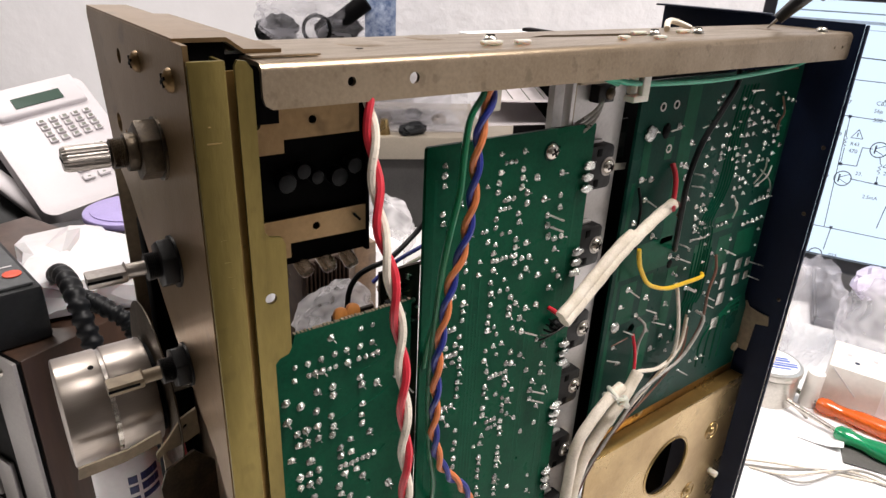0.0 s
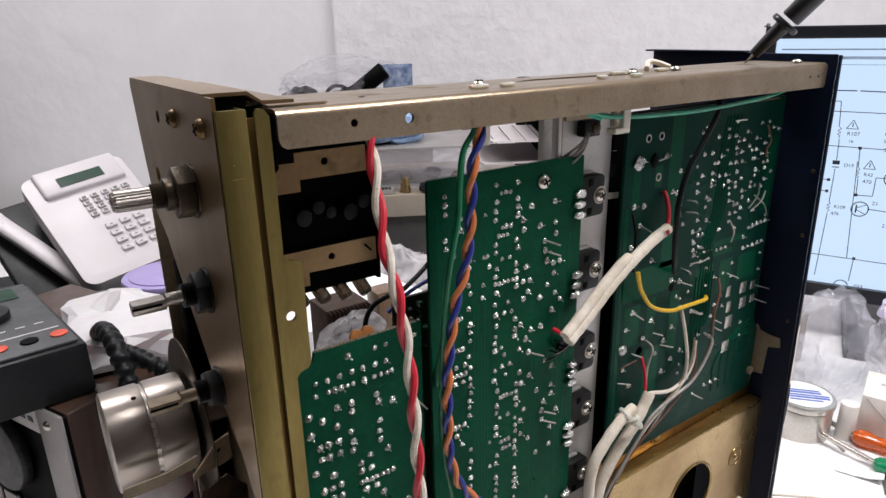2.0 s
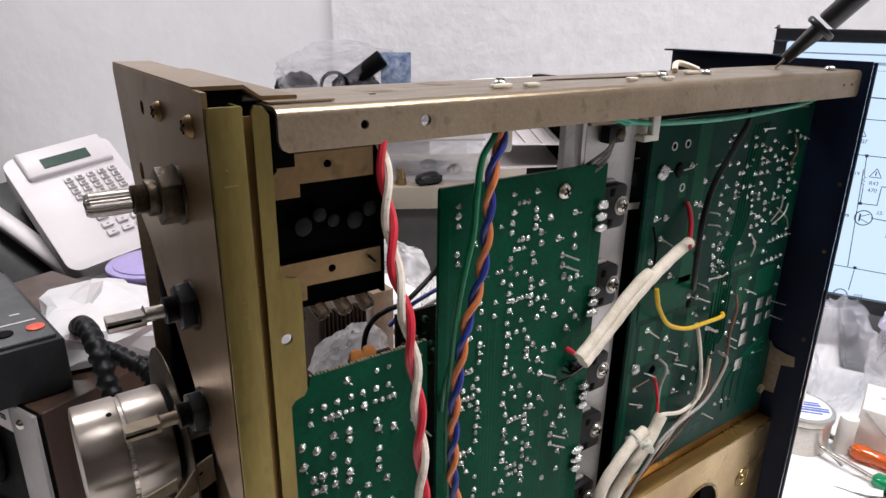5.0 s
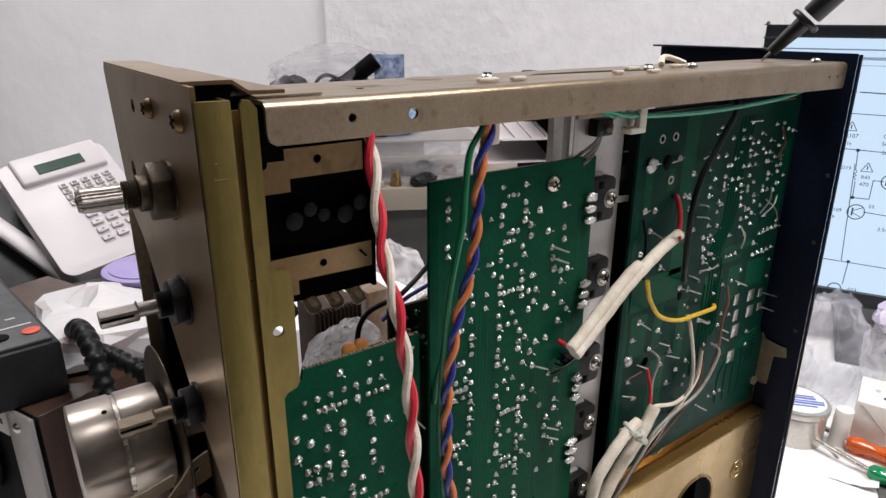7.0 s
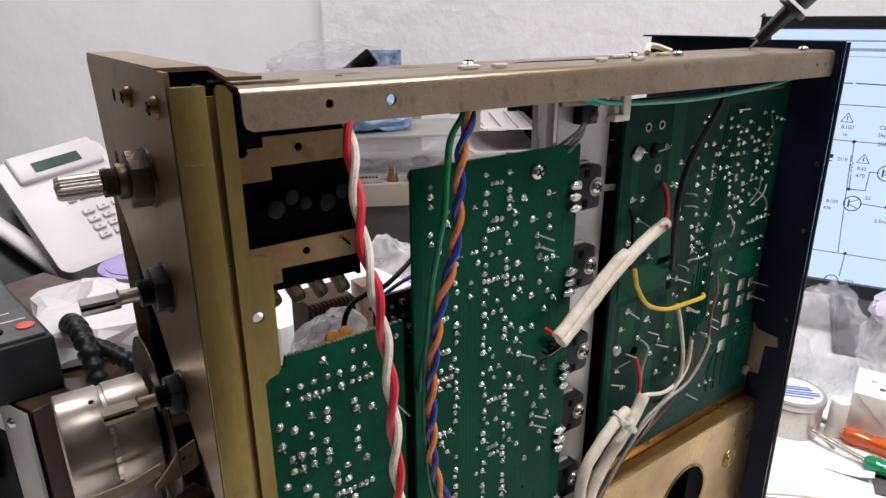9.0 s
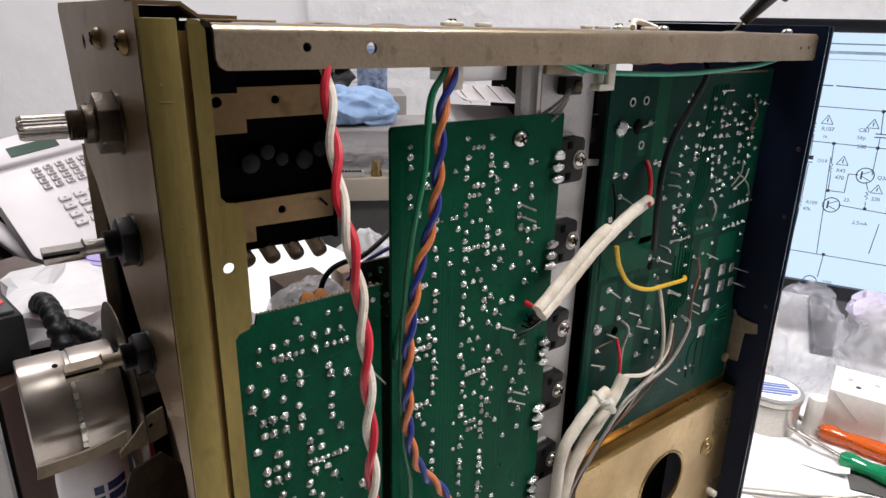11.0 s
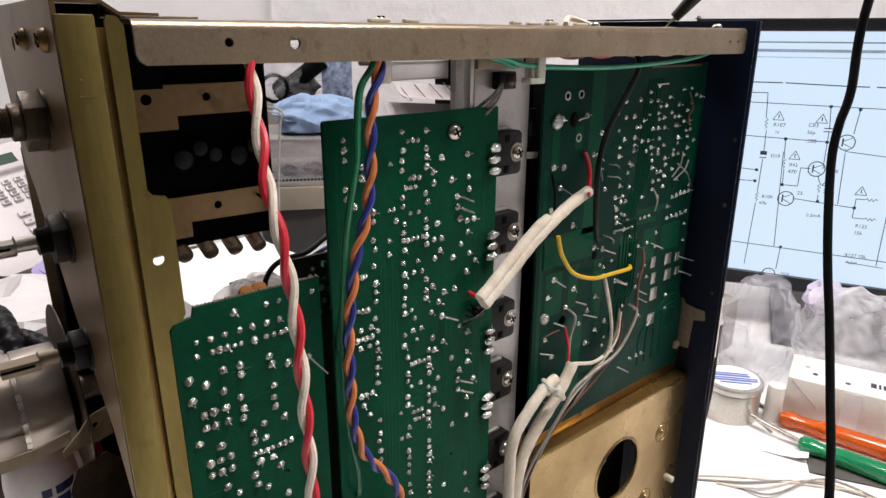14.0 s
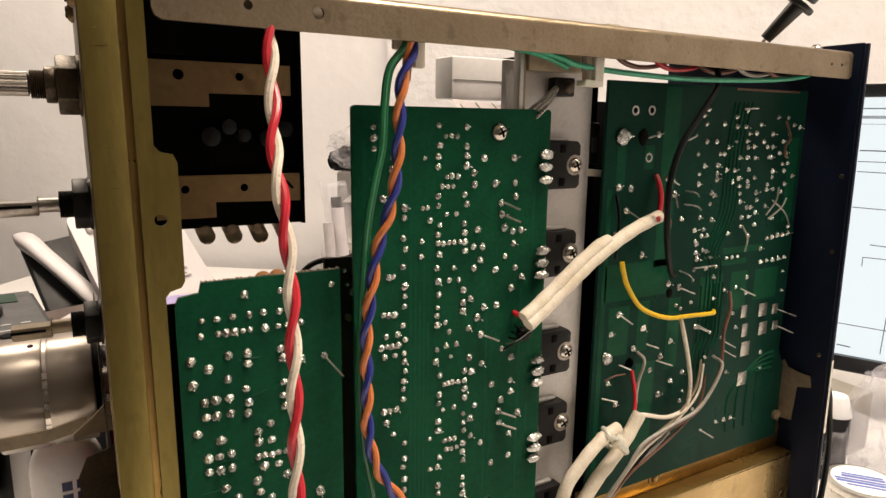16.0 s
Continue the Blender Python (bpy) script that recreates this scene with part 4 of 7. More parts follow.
for z, tl in ((0.3455, 0), (0.3105, -0.001), (0.2690, -0.003), (0.2375, -0.004), (0.1990, -0.004), (0.1600, 0)):
    transistor(z, tl)
part("driver_transistor", box(0.1965, 0.2060, 0.1640, 0.1688, 0.3715, 0.3785, 0.0006), MOULD, rx, "small black transistor on the sink")
a, b = crosshead((0.2030, 0.1639, 0.3750), (0, -1, 0), 0.0026, 0.0014)
part("screw", a, DULLBRASS, rx)
for z in (0.3415,):
    part("mica_flake", sheet([(0.2185, z - 0.001), (0.2262, z - 0.0016), (0.2265, z + 0.0012), (0.2185, z + 0.002)], [], xz(0.1688), Vector((0, 0.0003, 0))), NYLON, rx)

# rear board
RB = 0.1630
rear_board = part("circuit_board", sheet([(0.2225, 0.196), (0.3580, 0.196), (0.3580, 0.236), (0.3530, 0.246), (0.3525, 0.3785), (0.2225, 0.3785)],
                                         [(0.2375, 0.3670, 0.0013), (0.2468, 0.3672, 0.0013), (0.2470, 0.3478, 0.0013), (0.2440, 0.257, 0.0026)], xz(RB), Vector((0, 0.0015, 0))), PCB_DARK, rx,
                  "dark green circuit board crowded with fine solder joints")
for x, z in ((0.2375, 0.3670), (0.2468, 0.3672), (0.2470, 0.3478)):
    bm = sheet([(x + 0.0020 * math.cos(k * math.pi / 8), z + 0.0020 * math.sin(k * math.pi / 8)) for k in range(16)], [(x, z, 0.00125)], xz(RB - 0.0002), Vector((0, 0.00018, 0)))
    part("eyelet", bm, LEAD, rear_board, "bare tinned ring")
# copper areas under the mask: broad bands, then bundles of narrow tracks
bm = bmesh.new()
for x0, x1, z0, z1 in ((0.2290, 0.2340, 0.337, 0.356), (0.2445, 0.2500, 0.343, 0.353), (0.2545, 0.2640, 0.300, 0.377), (0.2265, 0.2650, 0.2870, 0.3030), (0.2250, 0.2275, 0.205, 0.335),
                       (0.2470, 0.2540, 0.262, 0.285), (0.2300, 0.2420, 0.262, 0.284), (0.2660, 0.2740, 0.250, 0.284), (0.2480, 0.2600, 0.214, 0.256), (0.2860, 0.3020, 0.276, 0.292), (0.3080, 0.3200, 0.273, 0.292),
                       (0.3260, 0.3440, 0.276, 0.2915), (0.3000, 0.3180, 0.2960, 0.2985), (0.3000, 0.3300, 0.3015, 0.3045), (0.3420, 0.3495, 0.315, 0.356)):
    bm = join(bm, box(x0, x1, RB - 0.00008, RB - 0.00001, z0, z1))
for k in range(5):
    bm = join(bm, wire([(0.2900 + 0.0024 * k, RB - 0.00003, 0.262), (0.2900 + 0.0024 * k, RB - 0.00003, 0.296), (0.2860 + 0.0026 * k, RB - 0.00003, 0.304), (0.2950 + 0.0026 * k, RB - 0.00003, 0.322), (0.2960 + 0.0026 * k, RB - 0.00003, 0.352), (0.2990 + 0.0030 * k, RB - 0.00003, 0.372)], 0.00050, 4, 3))
for k in range(6):
    bm = join(bm, wire([(0.2840 + 0.0030 * k, RB - 0.00003, 0.236 + 0.004 * k), (0.2840 + 0.0030 * k, RB - 0.00003, 0.256), (0.2870 + 0.0030 * k, RB - 0.00003, 0.262), (0.2870 + 0.0030 * k, RB - 0.00003, 0.288)], 0.00055, 4, 3))
for k in range(4):
    bm = join(bm, wire([(0.3150 + 0.0070 * k, RB - 0.00003, 0.208), (0.3150 + 0.0070 * k, RB - 0.00003, 0.228 + 0.002 * k), (0.3350, RB - 0.00003, 0.243 - 0.002 * k), (0.3480, RB - 0.00003, 0.246 - 0.003 * k)], 0.00060, 4, 3))
part("track", bm, TRACE, rear_board, "green raised copper tracks", kind="stuff")
rear_rows = (
    {0.3685: (0.282, 0.308), 0.3656: (0.279, 0.301, 0.331, 0.339), 0.3622: (0.281, 0.293, 0.319, 0.344), 0.361: (0.302, 0.308, 0.349), 0.358: (0.311, 0.316, 0.328, 0.341), 0.3543: (0.282, 0.289, 0.302, 0.310, 0.322, 0.337),
     0.3518: (0.297, 0.311, 0.315, 0.325, 0.329), 0.3488: (0.277, 0.292, 0.295, 0.335, 0.340), 0.3468: (0.306, 0.311, 0.317, 0.327, 0.329)},
    {0.3435: (0.282, 0.291, 0.338, 0.342), 0.3413: (0.297, 0.303, 0.313), 0.340: (0.279, 0.291, 0.331, 0.340), 0.3372: (0.291, 0.306, 0.318, 0.331, 0.347), 0.3357: (0.279, 0.302, 0.313), 0.3335: (0.307, 0.313, 0.328, 0.341),
     0.3313: (0.288, 0.328, 0.333), 0.330: (0.290, 0.308, 0.320, 0.339), 0.3263: (0.288, 0.309, 0.321), 0.3233: (0.314, 0.317, 0.328)},
    {0.3203: (0.282, 0.321), 0.3187: (0.290, 0.311, 0.316), 0.317: (0.334,), 0.3145: (0.279, 0.285, 0.311, 0.321), 0.3117: (0.284, 0.288, 0.302, 0.348), 0.3095: (0.280, 0.317), 0.305: (0.286,), 0.302: (0.328,), 0.2997: (0.303, 0.307, 0.311)},
    {0.308: (0.281,), 0.304: (0.281, 0.288), 0.301: (0.282, 0.291), 0.2963: (0.281, 0.289, 0.296), 0.2913: (0.281, 0.295), 0.2887: (0.320, 0.348), 0.284: (0.304, 0.312), 0.2806: (0.271, 0.281, 0.296, 0.320), 0.2785: (0.274, 0.349), 0.271: (0.312,)},
    {0.266: (0.307,), 0.2637: (0.296, 0.315), 0.260: (0.305,), 0.2515: (0.294,), 0.2467: (0.279, 0.307, 0.337), 0.241: (0.311,), 0.2387: (0.338,), 0.237: (0.280, 0.293), 0.232: (0.279,), 0.226: (0.289,), 0.215: (0.307, 0.313, 0.318), 0.213: (0.296,)},
)
for rows_ in rear_rows:
    for z, xs in rows_.items():
        for x in xs:
            joint(rear_board, x, z, RB, PADS, 0.95)
for k in range(5):
    joint(rear_board, 0.3320 + k * 0.0041, 0.3072 + k * 0.0003, RB)
    joint(rear_board, 0.3290 + k * 0.0047, 0.2954 + k * 0.0002, RB)
# larger joints with clipped leads on the open left half
for x, z in ((0.2350, 0.3570), (0.2520, 0.3575), (0.2640, 0.3488), (0.2590, 0.3390), (0.2625, 0.3380), (0.2310, 0.3360), (0.2380, 0.3350), (0.2640, 0.3320), (0.2360, 0.3260), (0.2700, 0.3203), (0.2310, 0.3160), (0.2470, 0.3060),
             (0.2650, 0.2913), (0.2720, 0.2887), (0.2360, 0.2806), (0.2320, 0.2725), (0.2510, 0.2725), (0.2860, 0.2680), (0.2460, 0.2637), (0.2690, 0.2637), (0.2630, 0.2570), (0.2570, 0.2515), (0.2320, 0.2500), (0.2710, 0.2440), (0.2370, 0.2387), (0.2640, 0.2387)):
    joint(rear_board, x, z, RB, BIG, 1.0)
for x, z, dx, dz in ((0.2360, 0.3260, 0.0050, -0.0035), (0.2590, 0.3390, 0.0040, -0.0030), (0.2640, 0.3320, -0.0010, -0.0060), (0.2720, 0.2887, 0.0070, -0.0030), (0.2360, 0.2806, 0.0050, -0.0040), (0.2860, 0.2680, 0.0040, -0.0020), (0.2600, 0.2560, 0.0080, -0.0030),
                     (0.2280, 0.2440, 0.0070, -0.0020), (0.2860, 0.2690, 0.0050, -0.0030), (0.3060, 0.2580, 0.0060, -0.0035), (0.3070, 0.2530, 0.0060, -0.0035), (0.2370, 0.2580, 0.0050, -0.0025), (0.2530, 0.2650, 0.0050, -0.0020),
                     (0.3150, 0.2835, 0.0080, -0.0040), (0.3460, 0.2690, 0.0130, -0.0050), (0.3470, 0.2600, 0.0110, -0.0050), (0.3050, 0.3690, 0.0060, 0.0004), (0.2330, 0.2150, 0.0050, -0.0020), (0.2960, 0.2130, 0.0060, -0.0040)):
    part("clipped_lead", rod((x, RB - 0.0008, z), (x + dx, RB - 0.0034, z + dz), 0.00038, 5), LEAD, rear_board)
for x, z, w, h in ((0.3200, 0.2710, 0.0022, 0.0032), (0.3350, 0.2700, 0.0032, 0.0034), (0.3450, 0.2692, 0.0022, 0.0026), (0.3220, 0.2610, 0.0022, 0.0034), (0.3365, 0.2600, 0.0032, 0.0034), (0.3465, 0.2602, 0.0022, 0.0024), (0.3240, 0.2510, 0.0034, 0.0038), (0.3240, 0.2350, 0.0036, 0.0036)):
    part("tinned_patch", box(x - w, x + w, RB - 0.0005, RB - 0.0001, z - h, z + h, 0.0002), LEAD, rear_board, "flat tinned patch")
# burnt patch, blobs and jumpers
part("solder_blob", crumple((0.2310, RB - 0.0005, 0.3562), (0.0032, 0.0016, 0.0030), 12, 0.4, 2), SOLDER, rear_board, "large solder blob")
part("solder_blob", crumple((0.2300, RB - 0.0005, 0.2620), (0.0028, 0.0015, 0.0026), 14, 0.4, 2), SOLDER, rear_board)
part("flux_stain", crumple((0.2425, RB - 0.0002, 0.3565), (0.0022, 0.0009, 0.0034), 5, 0.4, 2), BLACK, rear_board, "burnt flux blob")
part("flux_stain", crumple((0.2660, RB - 0.0001, 0.2870), (0.0020, 0.0005, 0.0020), 6, 0.4, 2), BLACK, rear_board)
for a, b in (((0.2690, 0.3550), (0.2740, 0.3575)), ((0.2700, 0.3270), (0.2810, 0.3240)), ((0.2700, 0.3330), (0.2790, 0.3300)), ((0.2800, 0.2970), (0.2940, 0.2970)), ((0.2700, 0.2970), (0.2800, 0.2910)), ((0.2450, 0.3560), (0.2520, 0.3575)),
             ((0.3300, 0.3170), (0.3430, 0.3265)), ((0.3320, 0.3260), (0.3480, 0.3120)), ((0.3280, 0.3190), (0.3360, 0.3320)), ((0.3110, 0.3150), (0.3150, 0.3020))):
    m_ = ((a[0] + b[0]) / 2, RB - 0.0030, (a[1] + b[1]) / 2 + 0.0006)
    part("bare_jumper", wire([(a[0], RB - 0.001, a[1]), m_, (b[0], RB - 0.001, b[1])], 0.00042, 5, 5), LEAD, rear_board)
part("bare_jumper", wire([(0.3360, RB - 0.001, 0.3640), (0.3375, RB - 0.003, 0.3560), (0.3345, RB - 0.003, 0.3520), (0.3350, RB - 0.003, 0.3480), (0.3400, RB - 0.001, 0.3465)], 0.00055, 6), BROWN, rear_board)
part("bare_jumper", wire([(0.2410, RB - 0.001, 0.2530), (0.2330, RB - 0.0025, 0.2540), (0.2290, RB - 0.001, 0.2520)], 0.00035, 5, 5), BROWN, rear_board)
part("lead_strip", box(0.2980, 0.3440, RB - 0.0012, RB - 0.0002, 0.3772, 0.3780), BROWN, rear_board)

# transformer cover
TY = 0.1560
cover = [(0.2190, 0.0), (0.3685, 0.0), (0.3640, 0.1862), (0.2190, 0.1872)]
bm = bmesh.new()
es = []
hole = [(0.2960 + 0.0195 * math.cos(k * math.pi / 16), 0.1475 + 0.0195 * math.sin(k * math.pi / 16)) for k in range(32)]
for lp in (cover, hole):
    vs = [bm.verts.new((a, TY, b)) for a, b in lp]
    es += [bm.edges.new((vs[i], vs[(i + 1) % len(vs)])) for i in range(len(vs))]
bmesh.ops.triangle_fill(bm, use_beauty=True, edges=es)
bmesh.ops.delete(bm, geom=[f for f in bm.faces if (f.calc_center_median() - Vector((0.2960, TY, 0.1475))).length < 0.0175 and all((v.co - Vector((0.2960, TY, 0.1475))).length < 0.02 for v in f.verts)], context="FACES_ONLY")
ext = bmesh.ops.extrude_face_region(bm, geom=bm.faces[:])
bmesh.ops.translate(bm, verts=[v for v in ext["geom"] if isinstance(v, bmesh.types.BMVert)], vec=(0, 0.0012, 0))
tc = part("transformer_cover", bm, GOLD, rx, "gold passivated steel transformer cover with a round hole")
rim = []
for rr, yy in ((0.0195, TY - 0.0002), (0.0203, TY - 0.0008), (0.0212, TY - 0.0002)):
    rim.append([Vector((0.2960 + rr * math.cos(k * math.pi / 20), yy, 0.1475 + rr * math.sin(k * math.pi / 20))) for k in range(40)])
bm = bmesh.new()
vs = [[bm.verts.new(p) for p in r] for r in rim]
for a, b in zip(vs, vs[1:]):
    for j in range(40):
        bm.faces.new((a[j], a[(j + 1) % 40], b[(j + 1) % 40], b[j]))
part("hole_rim", bm, GOLD, tc)
part("inner_core", box(0.262, 0.320, TY + 0.012, TY + 0.030, 0.110, 0.178, 0.001), BLACK, rx)
for k in range(5):
    part("lamination", box(0.276, 0.300, TY + 0.0105 - 0.0004 * k, TY + 0.0118, 0.139 + 0.0015 * k, 0.1400 + 0.0015 * k, m=Matrix.Translation((0.288, 0, 0.142)) @ pose(0, 0, 0, 0, -35, 0) @ Matrix.Translation((-0.288, 0, -0.142))), SHAFT, rx)
part("cover_ledge", box(0.2190, 0.3636, TY + 0.0002, 0.1645, 0.1868, 0.1880, 0.0004), GOLD_DARK, tc)
part("cover_edge", box(0.2190, 0.3636, TY - 0.0004, TY + 0.0003, 0.1872, 0.1880, 0.0002), GOLD, tc)
part("cover_step", box(0.2190, 0.3636, 0.1646, 0.1656, 0.1875, 0.2000, 0.0003), GOLD_DARK, tc)
part("cover_step_top", sheet([(0.2190, 0.2000), (0.3470, 0.2000), (0.3500, 0.2130), (0.3610, 0.2130), (0.3620, 0.2000)], [(0.3555, 0.2075, 0.0012)], xz(0.1640), Vector((0, 0.001, 0))), GOLD, tc)
part("lug_ring", rod((0.3555, 0.1640, 0.2085), (0.3555, 0.1612, 0.2085), 0.0026, 14), TAN, tc)
part("solder_spatter", box(0.2450, 0.2600, 0.1640, 0.1645, 0.1990, 0.1998), NYLON, tc)
for x, y, z in ((0.2680, 0.1645, 0.1942), (0.3410, TY, 0.1540), (0.3300, TY, 0.1100), (0.2300, TY, 0.1450)):
    a, b = crosshead((x, y - 0.0002, z), (0, -1, 0), 0.0027, 0.0017)
    s = part("screw", a, GOLD, tc, "brass-coloured screw")
    part("washer", rod((x, y - 0.0001, z), (x, y - 0.0004, z), 0.0042, 20), GOLD, tc)
    if y == TY:
        ring_ = [Vector((x + 0.0062 * math.cos(k * math.pi / 16), y - 0.0002, z + 0.0062 * math.sin(k * math.pi / 16))) for k in range(33)]
        part("embossed_ring", sweep(ring_, 0.0004, 8), GOLD, tc)
part("nylon_post", rod((0.3520, TY, 0.1160), (0.3520, TY - 0.006, 0.1160), 0.0022, 12, r_edge=0.0005), NYLON, rx, "white nylon standoff")

# ---- wiring of the receiver ----
RW = [(0.0875, 0.152, 0.3925), (0.0855, 0.1475, 0.3850), (0.0845, 0.1440, 0.3740), (0.0838, 0.1410, 0.3645), (0.0825, 0.1360, 0.3530), (0.0822, 0.1310, 0.3435), (0.0828, 0.1260, 0.3218), (0.0814, 0.1210, 0.2959),
      (0.0803, 0.1180, 0.2672), (0.0790, 0.1170, 0.2300), (0.0780, 0.1180, 0.1700), (0.0790, 0.1260, 0.1000), (0.0850, 0.1500, 0.0500)]
part("twisted_wire", strand(RW, 0.00118, 0.00112, 0.0260, 2.6), RED, rx, "red wire of a twisted red and white pair")
part("twisted_wire", strand(RW, 0.00118, 0.00112, 0.0260, 2.6 + math.pi), WHITE, rx, "white wire of a twisted red and white pair")
BO = [(0.1300, 0.1500, 0.3920), (0.1285, 0.1485, 0.3830), (0.1248, 0.1480, 0.3715), (0.1238, 0.1480, 0.3556), (0.1230, 0.1480, 0.3450), (0.1206, 0.1480, 0.3337), (0.1167, 0.1480, 0.3225), (0.1146, 0.1480, 0.3107),
      (0.1126, 0.1480, 0.2950), (0.1126, 0.1480, 0.2770), (0.1126, 0.1480, 0.2630), (0.1156, 0.1480, 0.2490), (0.1210, 0.1480, 0.2389), (0.1274, 0.1480, 0.2306), (0.1328, 0.1490, 0.2190), (0.1345, 0.1530, 0.2050), (0.1335, 0.1590, 0.1950)]
part("twisted_wire", strand(BO, 0.00115, 0.00108, 0.0200, 0.3), BLUE, rx, "blue wire of a twisted blue and orange pair")
part("twisted_wire", strand(BO, 0.00115, 0.00108, 0.0200, 0.3 + math.pi), ORANGE, rx, "orange wire of a twisted blue and orange pair")
GR = [(0.1290, 0.1505, 0.3900), (0.1262, 0.1490, 0.3835), (0.1205, 0.1480, 0.3765), (0.1185, 0.1475, 0.3650), (0.1178, 0.1475, 0.3540), (0.1150, 0.1475, 0.3420), (0.1128, 0.1480, 0.3290), (0.1118, 0.1490, 0.3120),
      (0.1112, 0.1500, 0.2950), (0.1108, 0.1500, 0.2760), (0.1122, 0.1500, 0.2550), (0.1155, 0.1510, 0.2380), (0.1175, 0.1540, 0.2250), (0.1190, 0.1580, 0.2200)]
part("wire", wire(GR, 0.00105), GREEN, rx, "dark green insulated wire")
part("wire", wire([(p[0] + 0.0016, p[1] + 0.0014, p[2]) for p in GR[:8]] + [(0.1138, 0.1560, 0.296), (0.1142, 0.1582, 0.285)], 0.0009), GREEN, rx)
part("wire", wire([(0.1310, 0.1560, 0.3920), (0.1300, 0.1525, 0.3850), (0.1288, 0.1510, 0.3800), (0.1292, 0.1530, 0.3740)], 0.0011), BROWN, rx, "brown wire end")
clip = part("cable_clip", join(box(0.1300, 0.1335, 0.1490, 0.1520, 0.3775, 0.3955, 0.0006), box(0.1245, 0.1335, 0.1530, 0.1550, 0.3830, 0.3955, 0.0006)), NYLON, rx, "white nylon cable clip")
TG = [(0.1600, 0.1600, 0.3890), (0.1760, 0.1520, 0.3862), (0.1870, 0.1500, 0.3838), (0.1955, 0.1500, 0.3818), (0.2175, 0.1500, 0.3802), (0.2546, 0.1500, 0.3794), (0.2974, 0.1500, 0.3808), (0.3200, 0.1505, 0.3826), (0.3360, 0.1530, 0.3850), (0.3460, 0.1600, 0.3880)]
part("wire", wire(TG, 0.00105), TEAL, rx, "sea-green wire along the rail")
part("wire", wire([(0.1650, 0.1610, 0.3880), (0.1800, 0.1540, 0.3850), (0.1930, 0.1530, 0.3810)], 0.0009), TEAL, rx)
part("cable_clip", join(box(0.2020, 0.2062, 0.1485, 0.1510, 0.3765, 0.3955, 0.0005), box(0.1975, 0.2062, 0.1485, 0.1535, 0.3745, 0.3768, 0.0005), box(0.2020, 0.2062, 0.1540, 0.1560, 0.3765, 0.3955, 0.0005)), NYLON, rx)
for k, (mt, dx) in enumerate(((BROWN, 0.0), (RED, 0.02), (BROWN, 0.045), (GREYWIRE, 0.07), (BROWN, 0.09))):
    part("wire", wire([(0.215 + dx, 0.158, 0.392), (0.222 + dx, 0.157, 0.3855), (0.232 + dx, 0.158, 0.3835), (0.246 + dx, 0.160, 0.3850), (0.262 + dx, 0.165, 0.390)], 0.0010, 6), mt, rx)
BK = [(0.2760, 0.1560, 0.3850), (0.2705, 0.1510, 0.3772), (0.2607, 0.1500, 0.3655), (0.2510, 0.1500, 0.3530), (0.2462, 0.1500, 0.3385), (0.2468, 0.1505, 0.3230), (0.2515, 0.1530, 0.3090), (0.2600, 0.1580, 0.2985), (0.2680, 0.1625, 0.2950)]
part("wire", wire(BK, 0.0013), RUBBER, rx, "thin black wire")
part("wire", wire([(0.2290, 0.1620, 0.3330), (0.2285, 0.1590, 0.3240), (0.2260, 0.1570, 0.3130), (0.2230, 0.1540, 0.3080)], 0.00065), RUBBER, rx)
part("wire", wire([(0.2515, 0.1625, 0.3405), (0.2512, 0.1600, 0.3365), (0.2510, 0.1585, 0.3310), (0.2485, 0.1565, 0.3245), (0.2440, 0.1530, 0.3230)], 0.00115), RED, rx, "short red wire into the sleeve")
part("wire_end", wire([(0.2505, 0.1560, 0.3245), (0.2540, 0.1555, 0.3215), (0.2550, 0.1570, 0.3165)], 0.0008), BROWN, rx)
SLV = [(0.1765, 0.1490, 0.2888), (0.1832, 0.1497, 0.2926), (0.1902, 0.1505, 0.2970), (0.1982, 0.1512, 0.3022), (0.2066, 0.1520, 0.3076), (0.2155, 0.1527, 0.3124), (0.2248, 0.1535, 0.3167), (0.2363, 0.1550, 0.3207), (0.2485, 0.1565, 0.3237)]
part("sleeve", sweep(smooth(SLV), 0.0027, 14, lambda i, n: 1 + 0.03 * math.sin(i * 0.9)), SLEEVE, rx, "white woven fibreglass sleeve")
part("sleeve", sweep(smooth([(x - 0.0017, y + 0.0006, z + 0.0027) for x, y, z in SLV[0:7]][:-1] + [(0.2185, 0.1540, 0.3162)]), 0.0024, 12, lambda i, n: 1 + 0.03 * math.sin(i * 0.7)), SLEEVE, rx)
part("wire", wire([(0.1805, 0.1495, 0.2888), (0.1780, 0.1515, 0.2897), (0.1768, 0.1550, 0.2908), (0.1765, 0.1580, 0.2912)], 0.0010), RED, rx, "red wire leaving the sleeve")
for k in range(5):
    part("bare_strand", wire([(0.1793, 0.1505, 0.2870 - 0.0004 * k), (0.1773 - 0.0009 * k, 0.1520 + 0.0006 * k, 0.2847 - 0.0012 * k), (0.1766 - 0.0012 * k, 0.1572, 0.2862 - 0.0022 * k)], 0.00045, 5), LEAD if k == 3 else RUBBER, rx)
part("wire_tag", crumple((0.1798, 0.1555, 0.2832), (0.0030, 0.0020, 0.0024), 9, 0.5, 2), RUBBER, rx)
part("wire", wire([(0.2285, 0.1560, 0.3060), (0.2300, 0.1560, 0.3010), (0.2335, 0.1565, 0.2945), (0.2430, 0.1570, 0.2842), (0.2588, 0.1572, 0.2778), (0.2740, 0.1575, 0.2765), (0.2905, 0.1585, 0.2752), (0.2950, 0.1610, 0.2750)], 0.00105), YELLOW, rx, "yellow insulated wire")
